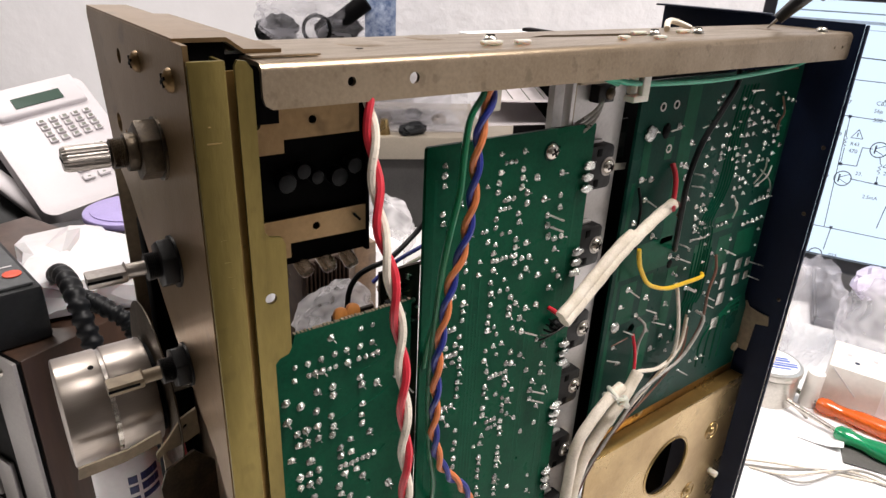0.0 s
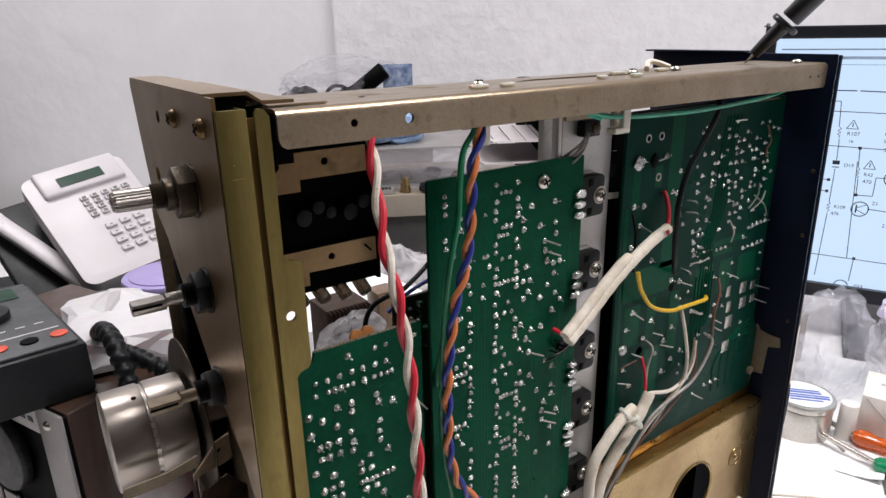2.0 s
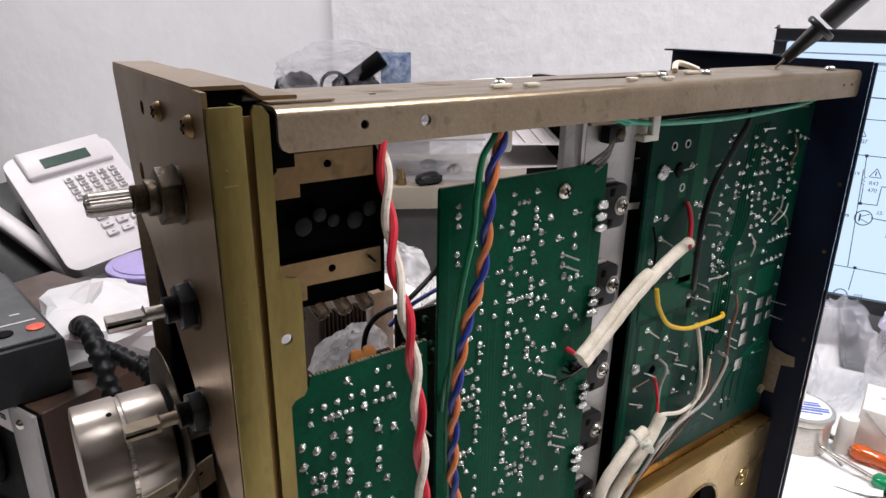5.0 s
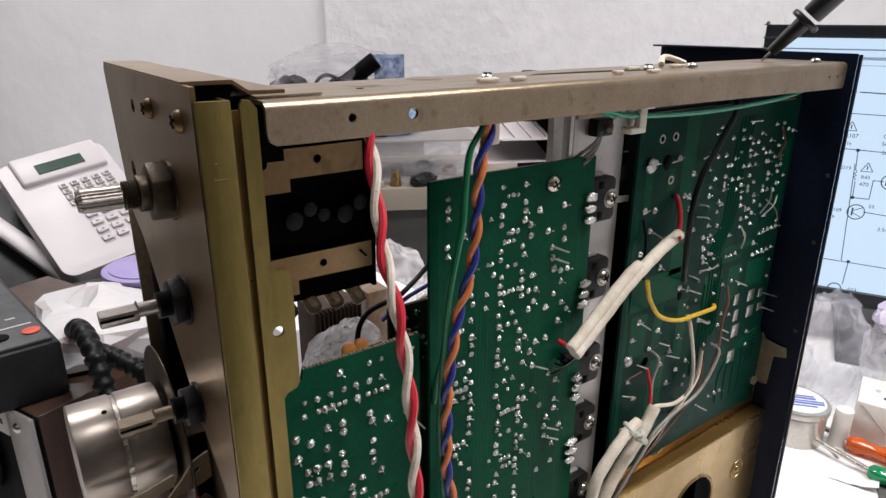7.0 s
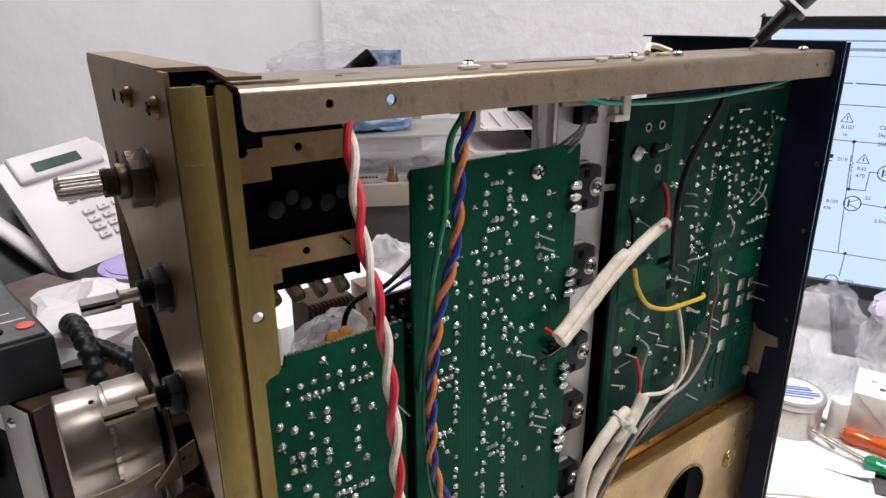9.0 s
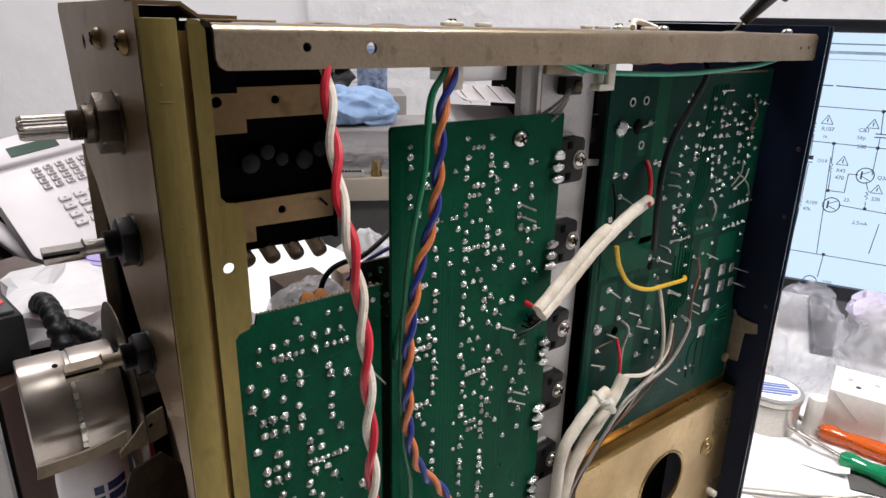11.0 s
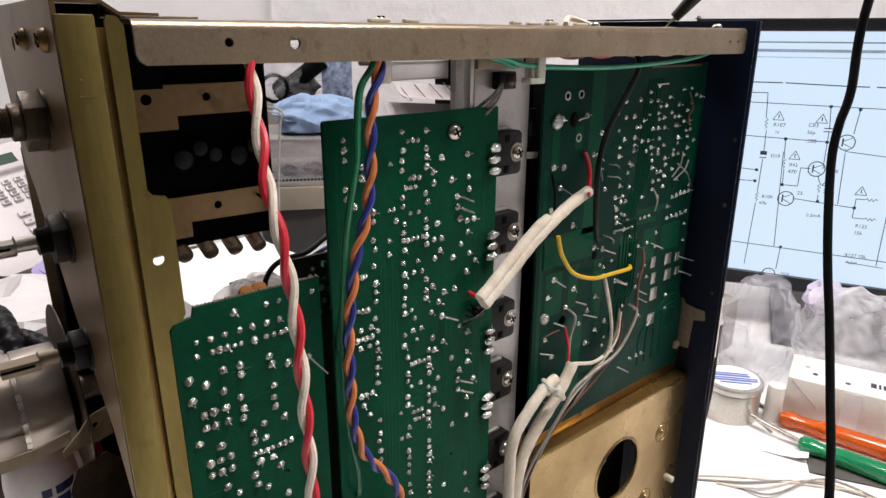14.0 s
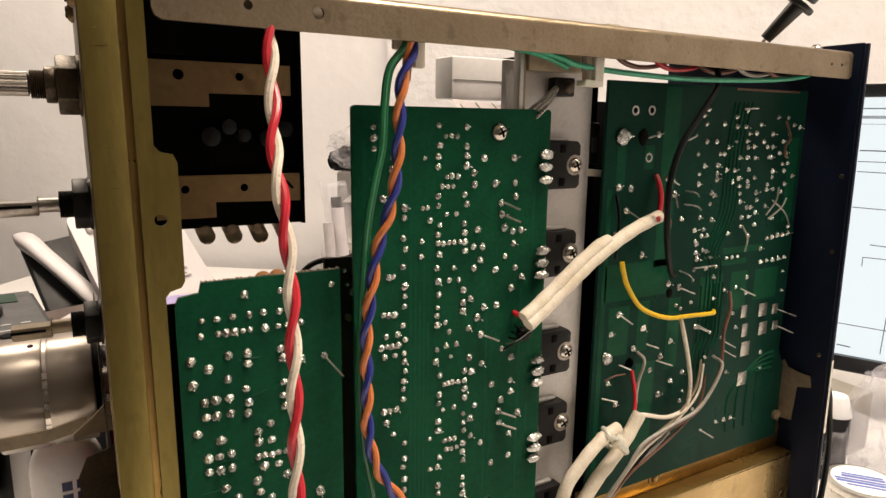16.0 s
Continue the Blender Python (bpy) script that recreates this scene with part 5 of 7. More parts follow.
part("wire", wire([(0.2705, 0.1600, 0.2765), (0.2700, 0.1575, 0.2720), (0.2745, 0.1570, 0.2580), (0.2780, 0.1570, 0.2440), (0.2770, 0.1570, 0.2325), (0.2700, 0.1565, 0.2300), (0.2600, 0.1555, 0.2310), (0.2437, 0.1545, 0.2362), (0.2400, 0.1540, 0.2330)], 0.0010), WHITE, rx, "off-white wire")
BRW = [(0.3060, 0.1615, 0.2830), (0.3030, 0.1580, 0.2760), (0.2985, 0.1570, 0.2650), (0.2975, 0.1565, 0.2460), (0.2840, 0.1560, 0.2290), (0.2640, 0.1555, 0.2240), (0.2460, 0.1545, 0.2200), (0.2370, 0.1540, 0.2110), (0.2240, 0.1550, 0.1960), (0.2120, 0.1560, 0.1750), (0.2100, 0.1560, 0.1400)]
part("wire", wire(BRW, 0.0008), BROWN, rx, "brown wire")
part("wire", wire([(0.2960, 0.1600, 0.2530)] + [(x, y - 0.0012, z + 0.0024) for x, y, z in BRW[3:]], 0.0008), GREYWIRE, rx, "grey-white wire")
part("wire", wire([(0.2720, 0.1620, 0.2180), (0.2600, 0.1580, 0.2160), (0.2480, 0.1550, 0.2130), (0.2370, 0.1555, 0.2050), (0.2240, 0.1560, 0.1900), (0.2130, 0.1565, 0.1700), (0.2110, 0.1570, 0.14)], 0.0008), GREYWIRE, rx)
part("wire", wire([(0.2760, 0.1620, 0.2240), (0.2640, 0.1580, 0.2235), (0.2500, 0.1545, 0.2170), (0.2390, 0.1550, 0.2080), (0.2250, 0.1555, 0.1930), (0.2130, 0.1560, 0.1700), (0.2110, 0.1565, 0.14)], 0.0006), RUBBER, rx)
part("wire", wire([(0.2450, 0.1620, 0.2540), (0.2430, 0.1580, 0.2480), (0.2420, 0.1560, 0.2420), (0.2405, 0.1545, 0.2380)], 0.0008), RED, rx)
part("wire", wire([(0.248, 0.1625, 0.262), (0.248, 0.158, 0.259), (0.245, 0.158, 0.249), (0.2405, 0.1545, 0.2370)], 0.0007), GREYWIRE, rx, "thin grey-green wire")
B1 = [(0.2420, 0.1530, 0.2380), (0.2365, 0.1525, 0.2310), (0.2313, 0.1520, 0.2257), (0.2240, 0.1518, 0.2190), (0.2187, 0.1518, 0.2144), (0.2118, 0.1518, 0.2060), (0.2072, 0.1520, 0.1970), (0.2040, 0.1520, 0.1800), (0.2042, 0.1525, 0.1500), (0.2062, 0.1540, 0.1000)]
B2 = [(0.2290, 0.1522, 0.2345), (0.2221, 0.1518, 0.2330), (0.2140, 0.1510, 0.2290), (0.2079, 0.1508, 0.2240), (0.2015, 0.1508, 0.2170), (0.1985, 0.1508, 0.2080), (0.1982, 0.1510, 0.1950), (0.1985, 0.1515, 0.1800), (0.1990, 0.1520, 0.1400), (0.2010, 0.1540, 0.1000)]
part("sleeve", sweep(smooth(B1), 0.0029, 12, lambda i, n: 1 + 0.025 * math.sin(i * 0.8)), SLEEVE, rx, "bundled white woven sleeve")
part("sleeve", sweep(smooth(B2), 0.0027, 12, lambda i, n: 1 + 0.025 * math.sin(i * 0.7 + 1)), SLEEVE, rx)
part("sleeve", sweep(smooth([(x + 0.0035, y + 0.0030, z - 0.0030) for x, y, z in B1[1:]]), 0.0022, 10), SLEEVE, rx)
tie_m = Matrix.Translation((0.2262, 0.1515, 0.2290)) @ pose(0, 0, 0, 0, 43, 0)
for k in (-1, 1):
    loop_ = [tie_m @ Vector((0.0078 * math.cos(a), 0.0052 * math.sin(a), 0.0009 * k + 0.0014 * math.sin(a) * k)) for a in (2 * math.pi * q / 28 for q in range(29))]
    part("cable_tie", sweep(loop_, 0.0012, 8), NYLON, rx, "pale knotted cable tie")
part("tie_knot", crumple((0.2225, 0.1455, 0.2330), (0.0030, 0.0022, 0.0026), 21, 0.4, 2), NYLON, rx)
part("tie_tail", wire([(0.2225, 0.1450, 0.2335), (0.2198, 0.1452, 0.2352), (0.2180, 0.1462, 0.2345)], 0.0011, 6), NYLON, rx)
part("solder_lug", crumple((0.1245, 0.1560, 0.2000), (0.007, 0.0025, 0.010), 4, 0.5, 3), SOLDER, rx, "solder-coated lug with bare wires")
for k in range(6):
    part("bare_wire", wire([(0.1235, 0.1560, 0.2120 - 0.002 * k), (0.1215 - 0.001 * k, 0.1535, 0.2060 - 0.003 * k), (0.1180 - 0.002 * k, 0.1540, 0.1960 - 0.004 * k)], 0.0007, 6), LEAD, rx)
for dx, dz, mt in ((0.0020, 0.0030, WHITE), (0.0040, -0.0030, BROWN), (0.0000, 0.0055, TAN)):
    part("wire", wire([(0.2900 + dx, 0.1615, 0.2460 + dz), (0.2830 + dx, 0.1580, 0.2330 + dz), (0.2680, 0.1560, 0.2230 + dz), (0.2500, 0.1540, 0.2170 + dz), (0.2400, 0.1540, 0.2110 + dz * 0.6), (0.2250, 0.1548, 0.1950), (0.2130, 0.1555, 0.1700), (0.2110, 0.1560, 0.1400)], 0.0006, 6), mt, rx)
# dark strip added as shade in the slit between the corner post and the small board
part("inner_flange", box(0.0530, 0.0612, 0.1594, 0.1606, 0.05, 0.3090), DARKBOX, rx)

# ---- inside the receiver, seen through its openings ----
# black sheets added as shade under the flange, hiding the bright background
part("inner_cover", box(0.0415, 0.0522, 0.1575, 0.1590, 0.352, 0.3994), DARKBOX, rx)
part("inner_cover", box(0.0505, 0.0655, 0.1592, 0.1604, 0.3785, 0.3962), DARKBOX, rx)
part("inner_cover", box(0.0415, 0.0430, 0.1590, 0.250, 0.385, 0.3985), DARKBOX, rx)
part("disc_capacitor", rod((0.0850, 0.1640, 0.3125), (0.0850, 0.1658, 0.3120), 0.0027, 20, r_edge=0.0006), CAPORANGE, rx, "orange disc capacitor")
part("disc_capacitor", rod((0.0895, 0.1640, 0.3130), (0.0895, 0.1660, 0.3122), 0.0026, 20, r_edge=0.0006), CAPORANGE, rx)
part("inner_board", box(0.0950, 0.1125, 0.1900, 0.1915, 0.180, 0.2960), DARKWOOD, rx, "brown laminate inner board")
for k in range(16):
    x, z = 0.0965 + 0.0050 * (k % 3) + rng2.uniform(0, 0.001), 0.2700 + 0.0040 * (k // 3)
    part("component", rod((x, 0.190, z), (x, 0.1845 + rng2.uniform(0, 0.003), z), 0.0012 + rng2.uniform(0, 0.001), 10, r_edge=0.0003), rng2.choice((TAN, MOULD, LEAD, CAPORANGE)), rx)
part("wire", wire([(0.1037, 0.195, 0.2800), (0.1037, 0.195, 0.2946), (0.1050, 0.195, 0.3028), (0.1087, 0.195, 0.3077), (0.1144, 0.195, 0.3098), (0.1260, 0.200, 0.3087), (0.1405, 0.205, 0.3136), (0.150, 0.205, 0.322)], 0.0011), RUBBER, rx, "thick black inner wire")
part("wire", wire([(0.1180, 0.200, 0.3000), (0.1287, 0.200, 0.3065), (0.1414, 0.200, 0.3105), (0.150, 0.200, 0.313)], 0.0009), BLUE, rx)
part("wire", wire([(0.1190, 0.198, 0.2980), (0.1290, 0.198, 0.3035), (0.1420, 0.198, 0.3075)], 0.0008), WHITE, rx)
part("wire", wire([(0.1200, 0.199, 0.2960), (0.1300, 0.199, 0.3010), (0.1420, 0.199, 0.3040)], 0.0008), BROWN, rx)
part("bag", crumple((0.1010, 0.2010, 0.2880), (0.0160, 0.0035, 0.0150), 31, 0.35, 4, 0.0, 2.0, 0.12), CLEAR2, rx, "clear plastic packing inside the chassis", sharp=60)
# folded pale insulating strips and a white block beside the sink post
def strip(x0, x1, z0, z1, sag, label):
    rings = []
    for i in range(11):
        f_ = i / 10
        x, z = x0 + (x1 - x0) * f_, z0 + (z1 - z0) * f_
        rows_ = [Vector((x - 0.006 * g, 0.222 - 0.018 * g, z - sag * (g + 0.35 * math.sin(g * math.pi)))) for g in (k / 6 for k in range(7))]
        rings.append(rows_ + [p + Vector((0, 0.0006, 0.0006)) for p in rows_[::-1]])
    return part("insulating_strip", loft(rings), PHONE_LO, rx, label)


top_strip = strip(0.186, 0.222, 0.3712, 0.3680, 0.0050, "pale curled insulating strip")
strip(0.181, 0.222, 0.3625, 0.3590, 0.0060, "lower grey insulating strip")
for k in range(4):
    x = 0.1885 + 0.0088 * k
    part("slit", rod((x, 0.2215, 0.3702), (x - 0.005, 0.2055, 0.3650), 0.00025, 5), KEYGREY, top_strip)
wb = part("inner_case", box(0.186, 0.2265, 0.224, 0.240, 0.3720, 0.3905, 0.001), PAPER, rx, "white paper-wrapped block")
part("seam", box(0.187, 0.226, 0.2236, 0.2239, 0.3800, 0.3803), KEYGREY, wb)

# ---- test probe and its lead ----
tip = Vector((0.3170, 0.1690, 0.3962))
way = Vector((0.30, -0.58, 0.76)).normalized()
pr = thing("test_probe", tip, "black test probe standing with its tip on the rail", "test probe")
part("tip", rod(tip, tip + way * 0.008, 0.0003, 10, 0.0010), NICKEL, pr, "bare metal tip")
part("neck", rod(tip + way * 0.006, tip + way * 0.026, 0.0026, 20, 0.0040), PROBE, pr)
part("collar", rod(tip + way * 0.0235, tip + way * 0.0265, 0.0072, 28, r_edge=0.0010), PROBE, pr, "round finger guard")
part("grip", rod(tip + way * 0.0280, tip + way * 0.1300, 0.0050, 24, 0.0058, r_edge=0.001), PROBE, pr)
part("strain_relief", rod(tip + way * 0.1290, tip + way * 0.1500, 0.0045, 16, 0.0028), RUBBER, pr)
e = tip + way * 0.148
part("lead", wire([e, e + way * 0.03, (0.365, 0.050, 0.560), (0.330, 0.045, 0.545), (0.295, 0.060, 0.470), (0.3150, 0.0780, 0.4050), (0.3125, 0.0770, 0.3715), (0.3105, 0.0782, 0.3580), (0.3088, 0.0780, 0.3440), (0.3053, 0.0740, 0.3215),
                   (0.3005, 0.0684, 0.2993), (0.2945, 0.0615, 0.2777), (0.2840, 0.0520, 0.2490), (0.2710, 0.0424, 0.2230), (0.2400, 0.0250, 0.1700), (0.1900, 0.0050, 0.1100), (0.1800, -0.0100, 0.0400), (0.2000, -0.0400, 0.0040),
                   (0.2600, -0.1000, 0.0035), (0.3600, -0.1400, 0.0035)], 0.0018, 12), RUBBER, pr, "thick black flexible lead")
solid("mains_lead", wire([(0.3700, 0.2300, 0.2700), (0.3730, 0.1850, 0.2560), (0.4, 0.165, 0.221), (0.413, 0.165, 0.194), (0.417, 0.165, 0.16), (0.413, 0.165, 0.127), (0.403, 0.165, 0.106), (0.3700, 0.1660, 0.1000), (0.3850, 0.1700, 0.0500), (0.4200, 0.1800, 0.0042), (0.5200, 0.2600, 0.0040)], 0.0018, 10),
      RUBBER, "thin black mains lead hanging behind the chassis", "cable")

# ---- computer monitor showing a circuit diagram ----
MTL = Vector((0.833, 0.4515, 0.412))
MD = Vector((0.434, -0.901, 0)).normalized()
MN = Vector((MD.y, -MD.x, 0))


def scr(s, z, d=0.0):
    """A place on the monitor's front: metres from its left edge, height, metres towards the viewer."""
    q = MTL + MD * s + MN * d
    return Vector((q.x, q.y, z))


def panel(s0, s1, z0, z1, d0, d1, r=0.0):
    b = bmesh.new()
    bmesh.ops.create_cube(b, size=1)
    for v in b.verts:
        v.co = scr(s0 + (v.co.x + 0.5) * (s1 - s0), z0 + (v.co.z + 0.5) * (z1 - z0), d0 + (v.co.y + 0.5) * (d1 - d0))
    bevel(b, r)
    return b


mon = thing("computer_monitor", scr(0.27, 0.0, -0.06), "black flat monitor showing a circuit diagram, on its stand", "monitor")
part("housing", panel(0.0, 0.545, 0.062, 0.412, -0.045, -0.004, 0.004), BEZEL, mon)
part("frame", panel(0.0, 0.545, 0.397, 0.412, -0.004, 0.006, 0.002), BEZEL, mon)
part("frame", panel(0.0, 0.545, 0.062, 0.081, -0.004, 0.006, 0.002), BEZEL, mon)
part("frame", panel(0.0, 0.014, 0.0815, 0.3965, -0.004, 0.006, 0.002), BEZEL, mon)
part("frame", panel(0.531, 0.545, 0.0815, 0.3965, -0.004, 0.006, 0.002), BEZEL, mon)
screen = part("screen", panel(0.0142, 0.5308, 0.0812, 0.3968, -0.003, 0.001), SCREEN, mon, "lit pale blue screen", sharp=0)
part("neck", panel(0.235, 0.305, 0.010, 0.20, -0.075, -0.046, 0.003), BEZEL, mon)
part("foot", panel(0.150, 0.390, 0.0, 0.012, -0.150, 0.050, 0.004), BEZEL, mon)


def ink(name, pieces, mat=INK, label=""):
    part(name, join(*pieces), mat, screen, label, sharp=0, kind="stuff")


SHIFT_S, SHIFT_Z = -0.039, -0.010


def stroke(s0, z0, s1, z1, w=0.0008):
    s0, s1, z0, z1 = s0 + SHIFT_S, s1 + SHIFT_S, z0 + SHIFT_Z, z1 + SHIFT_Z
    a, b = scr(s0, z0, 0.0013), scr(s1, z1, 0.0013)
    t = (b - a).normalized()
    side = t.cross(MN) * (w / 2)
    bm = bmesh.new()
    lay = []
    for off in (Vector(), -MN * 0.0002):
        lay.append([bm.verts.new(p + off) for p in (a - side, a + side, b + side, b - side)])
    bm.faces.new(lay[0])
    bm.faces.new(lay[1][::-1])
    for i in range(4):
        bm.faces.new((lay[0][i], lay[1][i], lay[1][(i + 1) % 4], lay[0][(i + 1) % 4]))
    return bm


def ringmark(s, z, r, w=0.0009, n=20):
    return [stroke(s + r * math.cos(2 * math.pi * k / n), z + r * math.sin(2 * math.pi * k / n), s + r * math.cos(2 * math.pi * (k + 1) / n), z + r * math.sin(2 * math.pi * (k + 1) / n), w) for k in range(n)]


def zigzag(s, z, down=True, n=7, step=0.0022, w=0.0018):
    pts = []
    for k in range(n):
        o = (w if k % 2 else -w) if 0 < k < n - 1 else 0
        pts.append((s + o, z - k * step) if down else (s + k * step, z + o))
    return [stroke(*a, *b, 0.0007) for a, b in zip(pts, pts[1:])]


def warning(s, z, r=0.0065):
    p = [(s, z + r), (s - r, z - r * 0.7), (s + r, z - r * 0.7)]
    return [stroke(*p[i], *p[(i + 1) % 3], 0.0008) for i in range(3)] + [stroke(s, z + r * 0.4, s, z - r * 0.35, 0.0012)]


def dot(s, z, r=0.0018):
    return [stroke(s - r, z, s + r, z, 2 * r)]


wires_ = [(0.09, 0.345, 0.150, 0.345), (0.153, 0.345, 0.226, 0.343), (0.231, 0.343, 0.245, 0.343), (0.252, 0.343, 0.500, 0.341), (0.09, 0.332, 0.135, 0.332), (0.135, 0.332, 0.1375, 0.300),
          (0.1400, 0.285, 0.1410, 0.258), (0.09, 0.320, 0.520, 0.314), (0.208, 0.318, 0.211, 0.290), (0.211, 0.287, 0.212, 0.240), (0.09, 0.277, 0.222, 0.274), (0.164, 0.275, 0.166, 0.250), (0.168, 0.236, 0.169, 0.215),
          (0.169, 0.215, 0.187, 0.215), (0.187, 0.215, 0.187, 0.239), (0.187, 0.239, 0.198, 0.239), (0.141, 0.247, 0.141, 0.203), (0.141, 0.188, 0.139, 0.100), (0.113, 0.233, 0.136, 0.232), (0.108, 0.217, 0.136, 0.217),
          (0.108, 0.217, 0.108, 0.206), (0.184, 0.198, 0.255, 0.193), (0.255, 0.205, 0.255, 0.180), (0.255, 0.205, 0.265, 0.205), (0.255, 0.180, 0.268, 0.180), (0.208, 0.231, 0.211, 0.222), (0.212, 0.206, 0.213, 0.197),
          (0.233, 0.262, 0.236, 0.196), (0.080, 0.131, 0.330, 0.126), (0.180, 0.130, 0.179, 0.098), (0.164, 0.258, 0.172, 0.130), (0.240, 0.315, 0.238, 0.286), (0.232, 0.264, 0.330, 0.256), (0.232, 0.180, 0.229, 0.140),
          (0.290, 0.312, 0.292, 0.120), (0.340, 0.310, 0.338, 0.200), (0.380, 0.260, 0.460, 0.258), (0.430, 0.330, 0.432, 0.130)]
ink("diagram_linework", [stroke(*q, 0.0009 if i > 3 else 0.0013) for i, q in enumerate(wires_)], INK, "thin dark circuit lines")
sym = []
for s, z in ((0.205, 0.239), (0.176, 0.197), (0.232, 0.275), (0.310, 0.230), (0.400, 0.200)):
    sym += ringmark(s, z, 0.0095, 0.0012) + [stroke(s - 0.004, z - 0.005, s - 0.004, z + 0.005, 0.0018), stroke(s - 0.004, z + 0.001, s + 0.006, z + 0.006), stroke(s - 0.004, z - 0.001, s + 0.006, z - 0.006)]
for s, z in ((0.1385, 0.300), (0.1665, 0.250), (0.2115, 0.222), (0.1410, 0.203)):
    sym += zigzag(s, z)
for s, z in ((0.265, 0.205), (0.268, 0.180), (0.258, 0.120), (0.350, 0.180)):
    sym += zigzag(s, z, False)
for s, z in ((0.152, 0.303), (0.201, 0.302), (0.178, 0.254), (0.221, 0.223), (0.259, 0.215), (0.320, 0.290)):
    sym += warning(s, z)
for s, z in ((0.208, 0.318), (0.164, 0.275), (0.211, 0.274), (0.136, 0.232), (0.169, 0.215), (0.213, 0.197), (0.255, 0.193), (0.180, 0.130), (0.136, 0.217), (0.290, 0.312), (0.240, 0.316)):
    sym += dot(s, z)
sym += [stroke(0.137, 0.255, 0.145, 0.255, 0.005), stroke(0.137, 0.249, 0.145, 0.249, 0.0012), stroke(0.205, 0.291, 0.217, 0.291, 0.0012), stroke(0.205, 0.287, 0.217, 0.287, 0.0012),
        stroke(0.093, 0.103, 0.108, 0.102, 0.0012), stroke(0.258, 0.120, 0.300, 0.118)]
sym += [stroke(0.171 + 0.008 * math.cos(a), 0.090 + 0.008 * math.sin(a), 0.171 + 0.008 * math.cos(a + 0.4), 0.090 + 0.008 * math.sin(a + 0.4), 0.0012) for a in (0.2 + 0.4 * k for k in range(7))]
ink("diagram_symbol", sym, INK, "dark transistor, resistor and warning symbols")


def words(text, s, z, size):
    cu = bpy.data.curves.new("text", "FONT")
    cu.body, cu.size, cu.extrude = text, size, 0.00008
    t = bpy.data.objects.new("text", cu)
    scene.collection.objects.link(t)
    dg = bpy.context.evaluated_depsgraph_get()
    me = bpy.data.meshes.new_from_object(t.evaluated_get(dg))
    bpy.data.objects.remove(t)
    b = bmesh.new()
    b.from_mesh(me)
    bpy.data.meshes.remove(me)
    for v in b.verts:
        v.co = scr(s + SHIFT_S + v.co.x * 0.9, z + SHIFT_Z + v.co.y * 0.9, 0.0014 + v.co.z)
    return b


ink("diagram_text", [words(*q) for q in (("R107", 0.147, 0.290, 0.0075), ("1k", 0.150, 0.281, 0.0065), ("C83", 0.187, 0.292, 0.0075), ("56p", 0.187, 0.283, 0.0070), ("500", 0.189, 0.272, 0.0075), ("D19", 0.150, 0.250, 0.0070),
                                         ("R43", 0.173, 0.240, 0.0070), ("470", 0.173, 0.231, 0.0075), ("Q38", 0.218, 0.236, 0.0070), ("23.", 0.188, 0.204, 0.0070), ("220", 0.217, 0.209, 0.0070), ("R109", 0.147, 0.195, 0.0070),
                                         ("47k", 0.145, 0.186, 0.0070), ("2.5mA", 0.203, 0.176, 0.0070), ("R125", 0.260, 0.168, 0.0070), ("15k", 0.260, 0.159, 0.0070), ("033", 0.186, 0.090, 0.0075), ("R127 10k", 0.255, 0.128, 0.0070))],
    INK, "small dark part values")
ink("toolbar", [stroke(0.06, 0.384, 0.56, 0.384, 0.0035), stroke(0.06, 0.394, 0.34, 0.394, 0.0015), stroke(0.06, 0.376, 0.56, 0.376, 0.0008)], INKPALE, "pale grey toolbar lines")

# ---- right of the chassis: tools and packing on the bench ----


def screwdriver(name, a, b, c, mat, label):
    a, b, c = Vector(a), Vector(b), Vector(c)
    ob = thing(name, Vector((b.x, b.y, 0)), label, "screwdriver", "screwdrivers")
    t = (c - b).normalized()
    part("shaft", rod(a, b + t * 0.004, 0.0028, 14), NICKEL, ob, "bright steel shaft")
    ref = t.cross(Vector((0, 0, 1))).normalized()
    up = ref.cross(t)
    rings = []
    ln = (c - b).length
    for f_, r in ((0, 0.005), (0.03, 0.0080), (0.10, 0.0090), (0.16, 0.0072), (0.24, 0.0070), (0.36, 0.0090), (0.85, 0.0096), (0.97, 0.0086), (1, 0.006)):
        rings.append([b + t * ln * f_ + (ref * math.cos(k * math.pi / 12) + up * math.sin(k * math.pi / 12)) * r * (1 - 0.07 * (k % 4 == 0)) for k in range(24)])
    part("handle", loft(rings), mat, ob)
    return ob


screwdriver("screwdriver", (0.6720, 0.2800, 0.0125), (0.6630, 0.2030, 0.0102), (0.6870, 0.0950, 0.0102), AMBER, "screwdriver with a clear amber handle lying on the bench")
screwdriver("screwdriver", (0.6420, 0.2620, 0.0125), (0.6310, 0.1700, 0.0102), (0.6480, 0.0650, 0.0102), EMERALD, "screwdriver with a clear green handle lying on the bench")
solid("wire_offcut", wire([(0.700, 0.300, 0.002), (0.660, 0.262, 0.002), (0.648, 0.215, 0.002), (0.640, 0.200, 0.002)], 0.0015), GREYWIRE, "thin grey wire offcut on the bench", "wire")

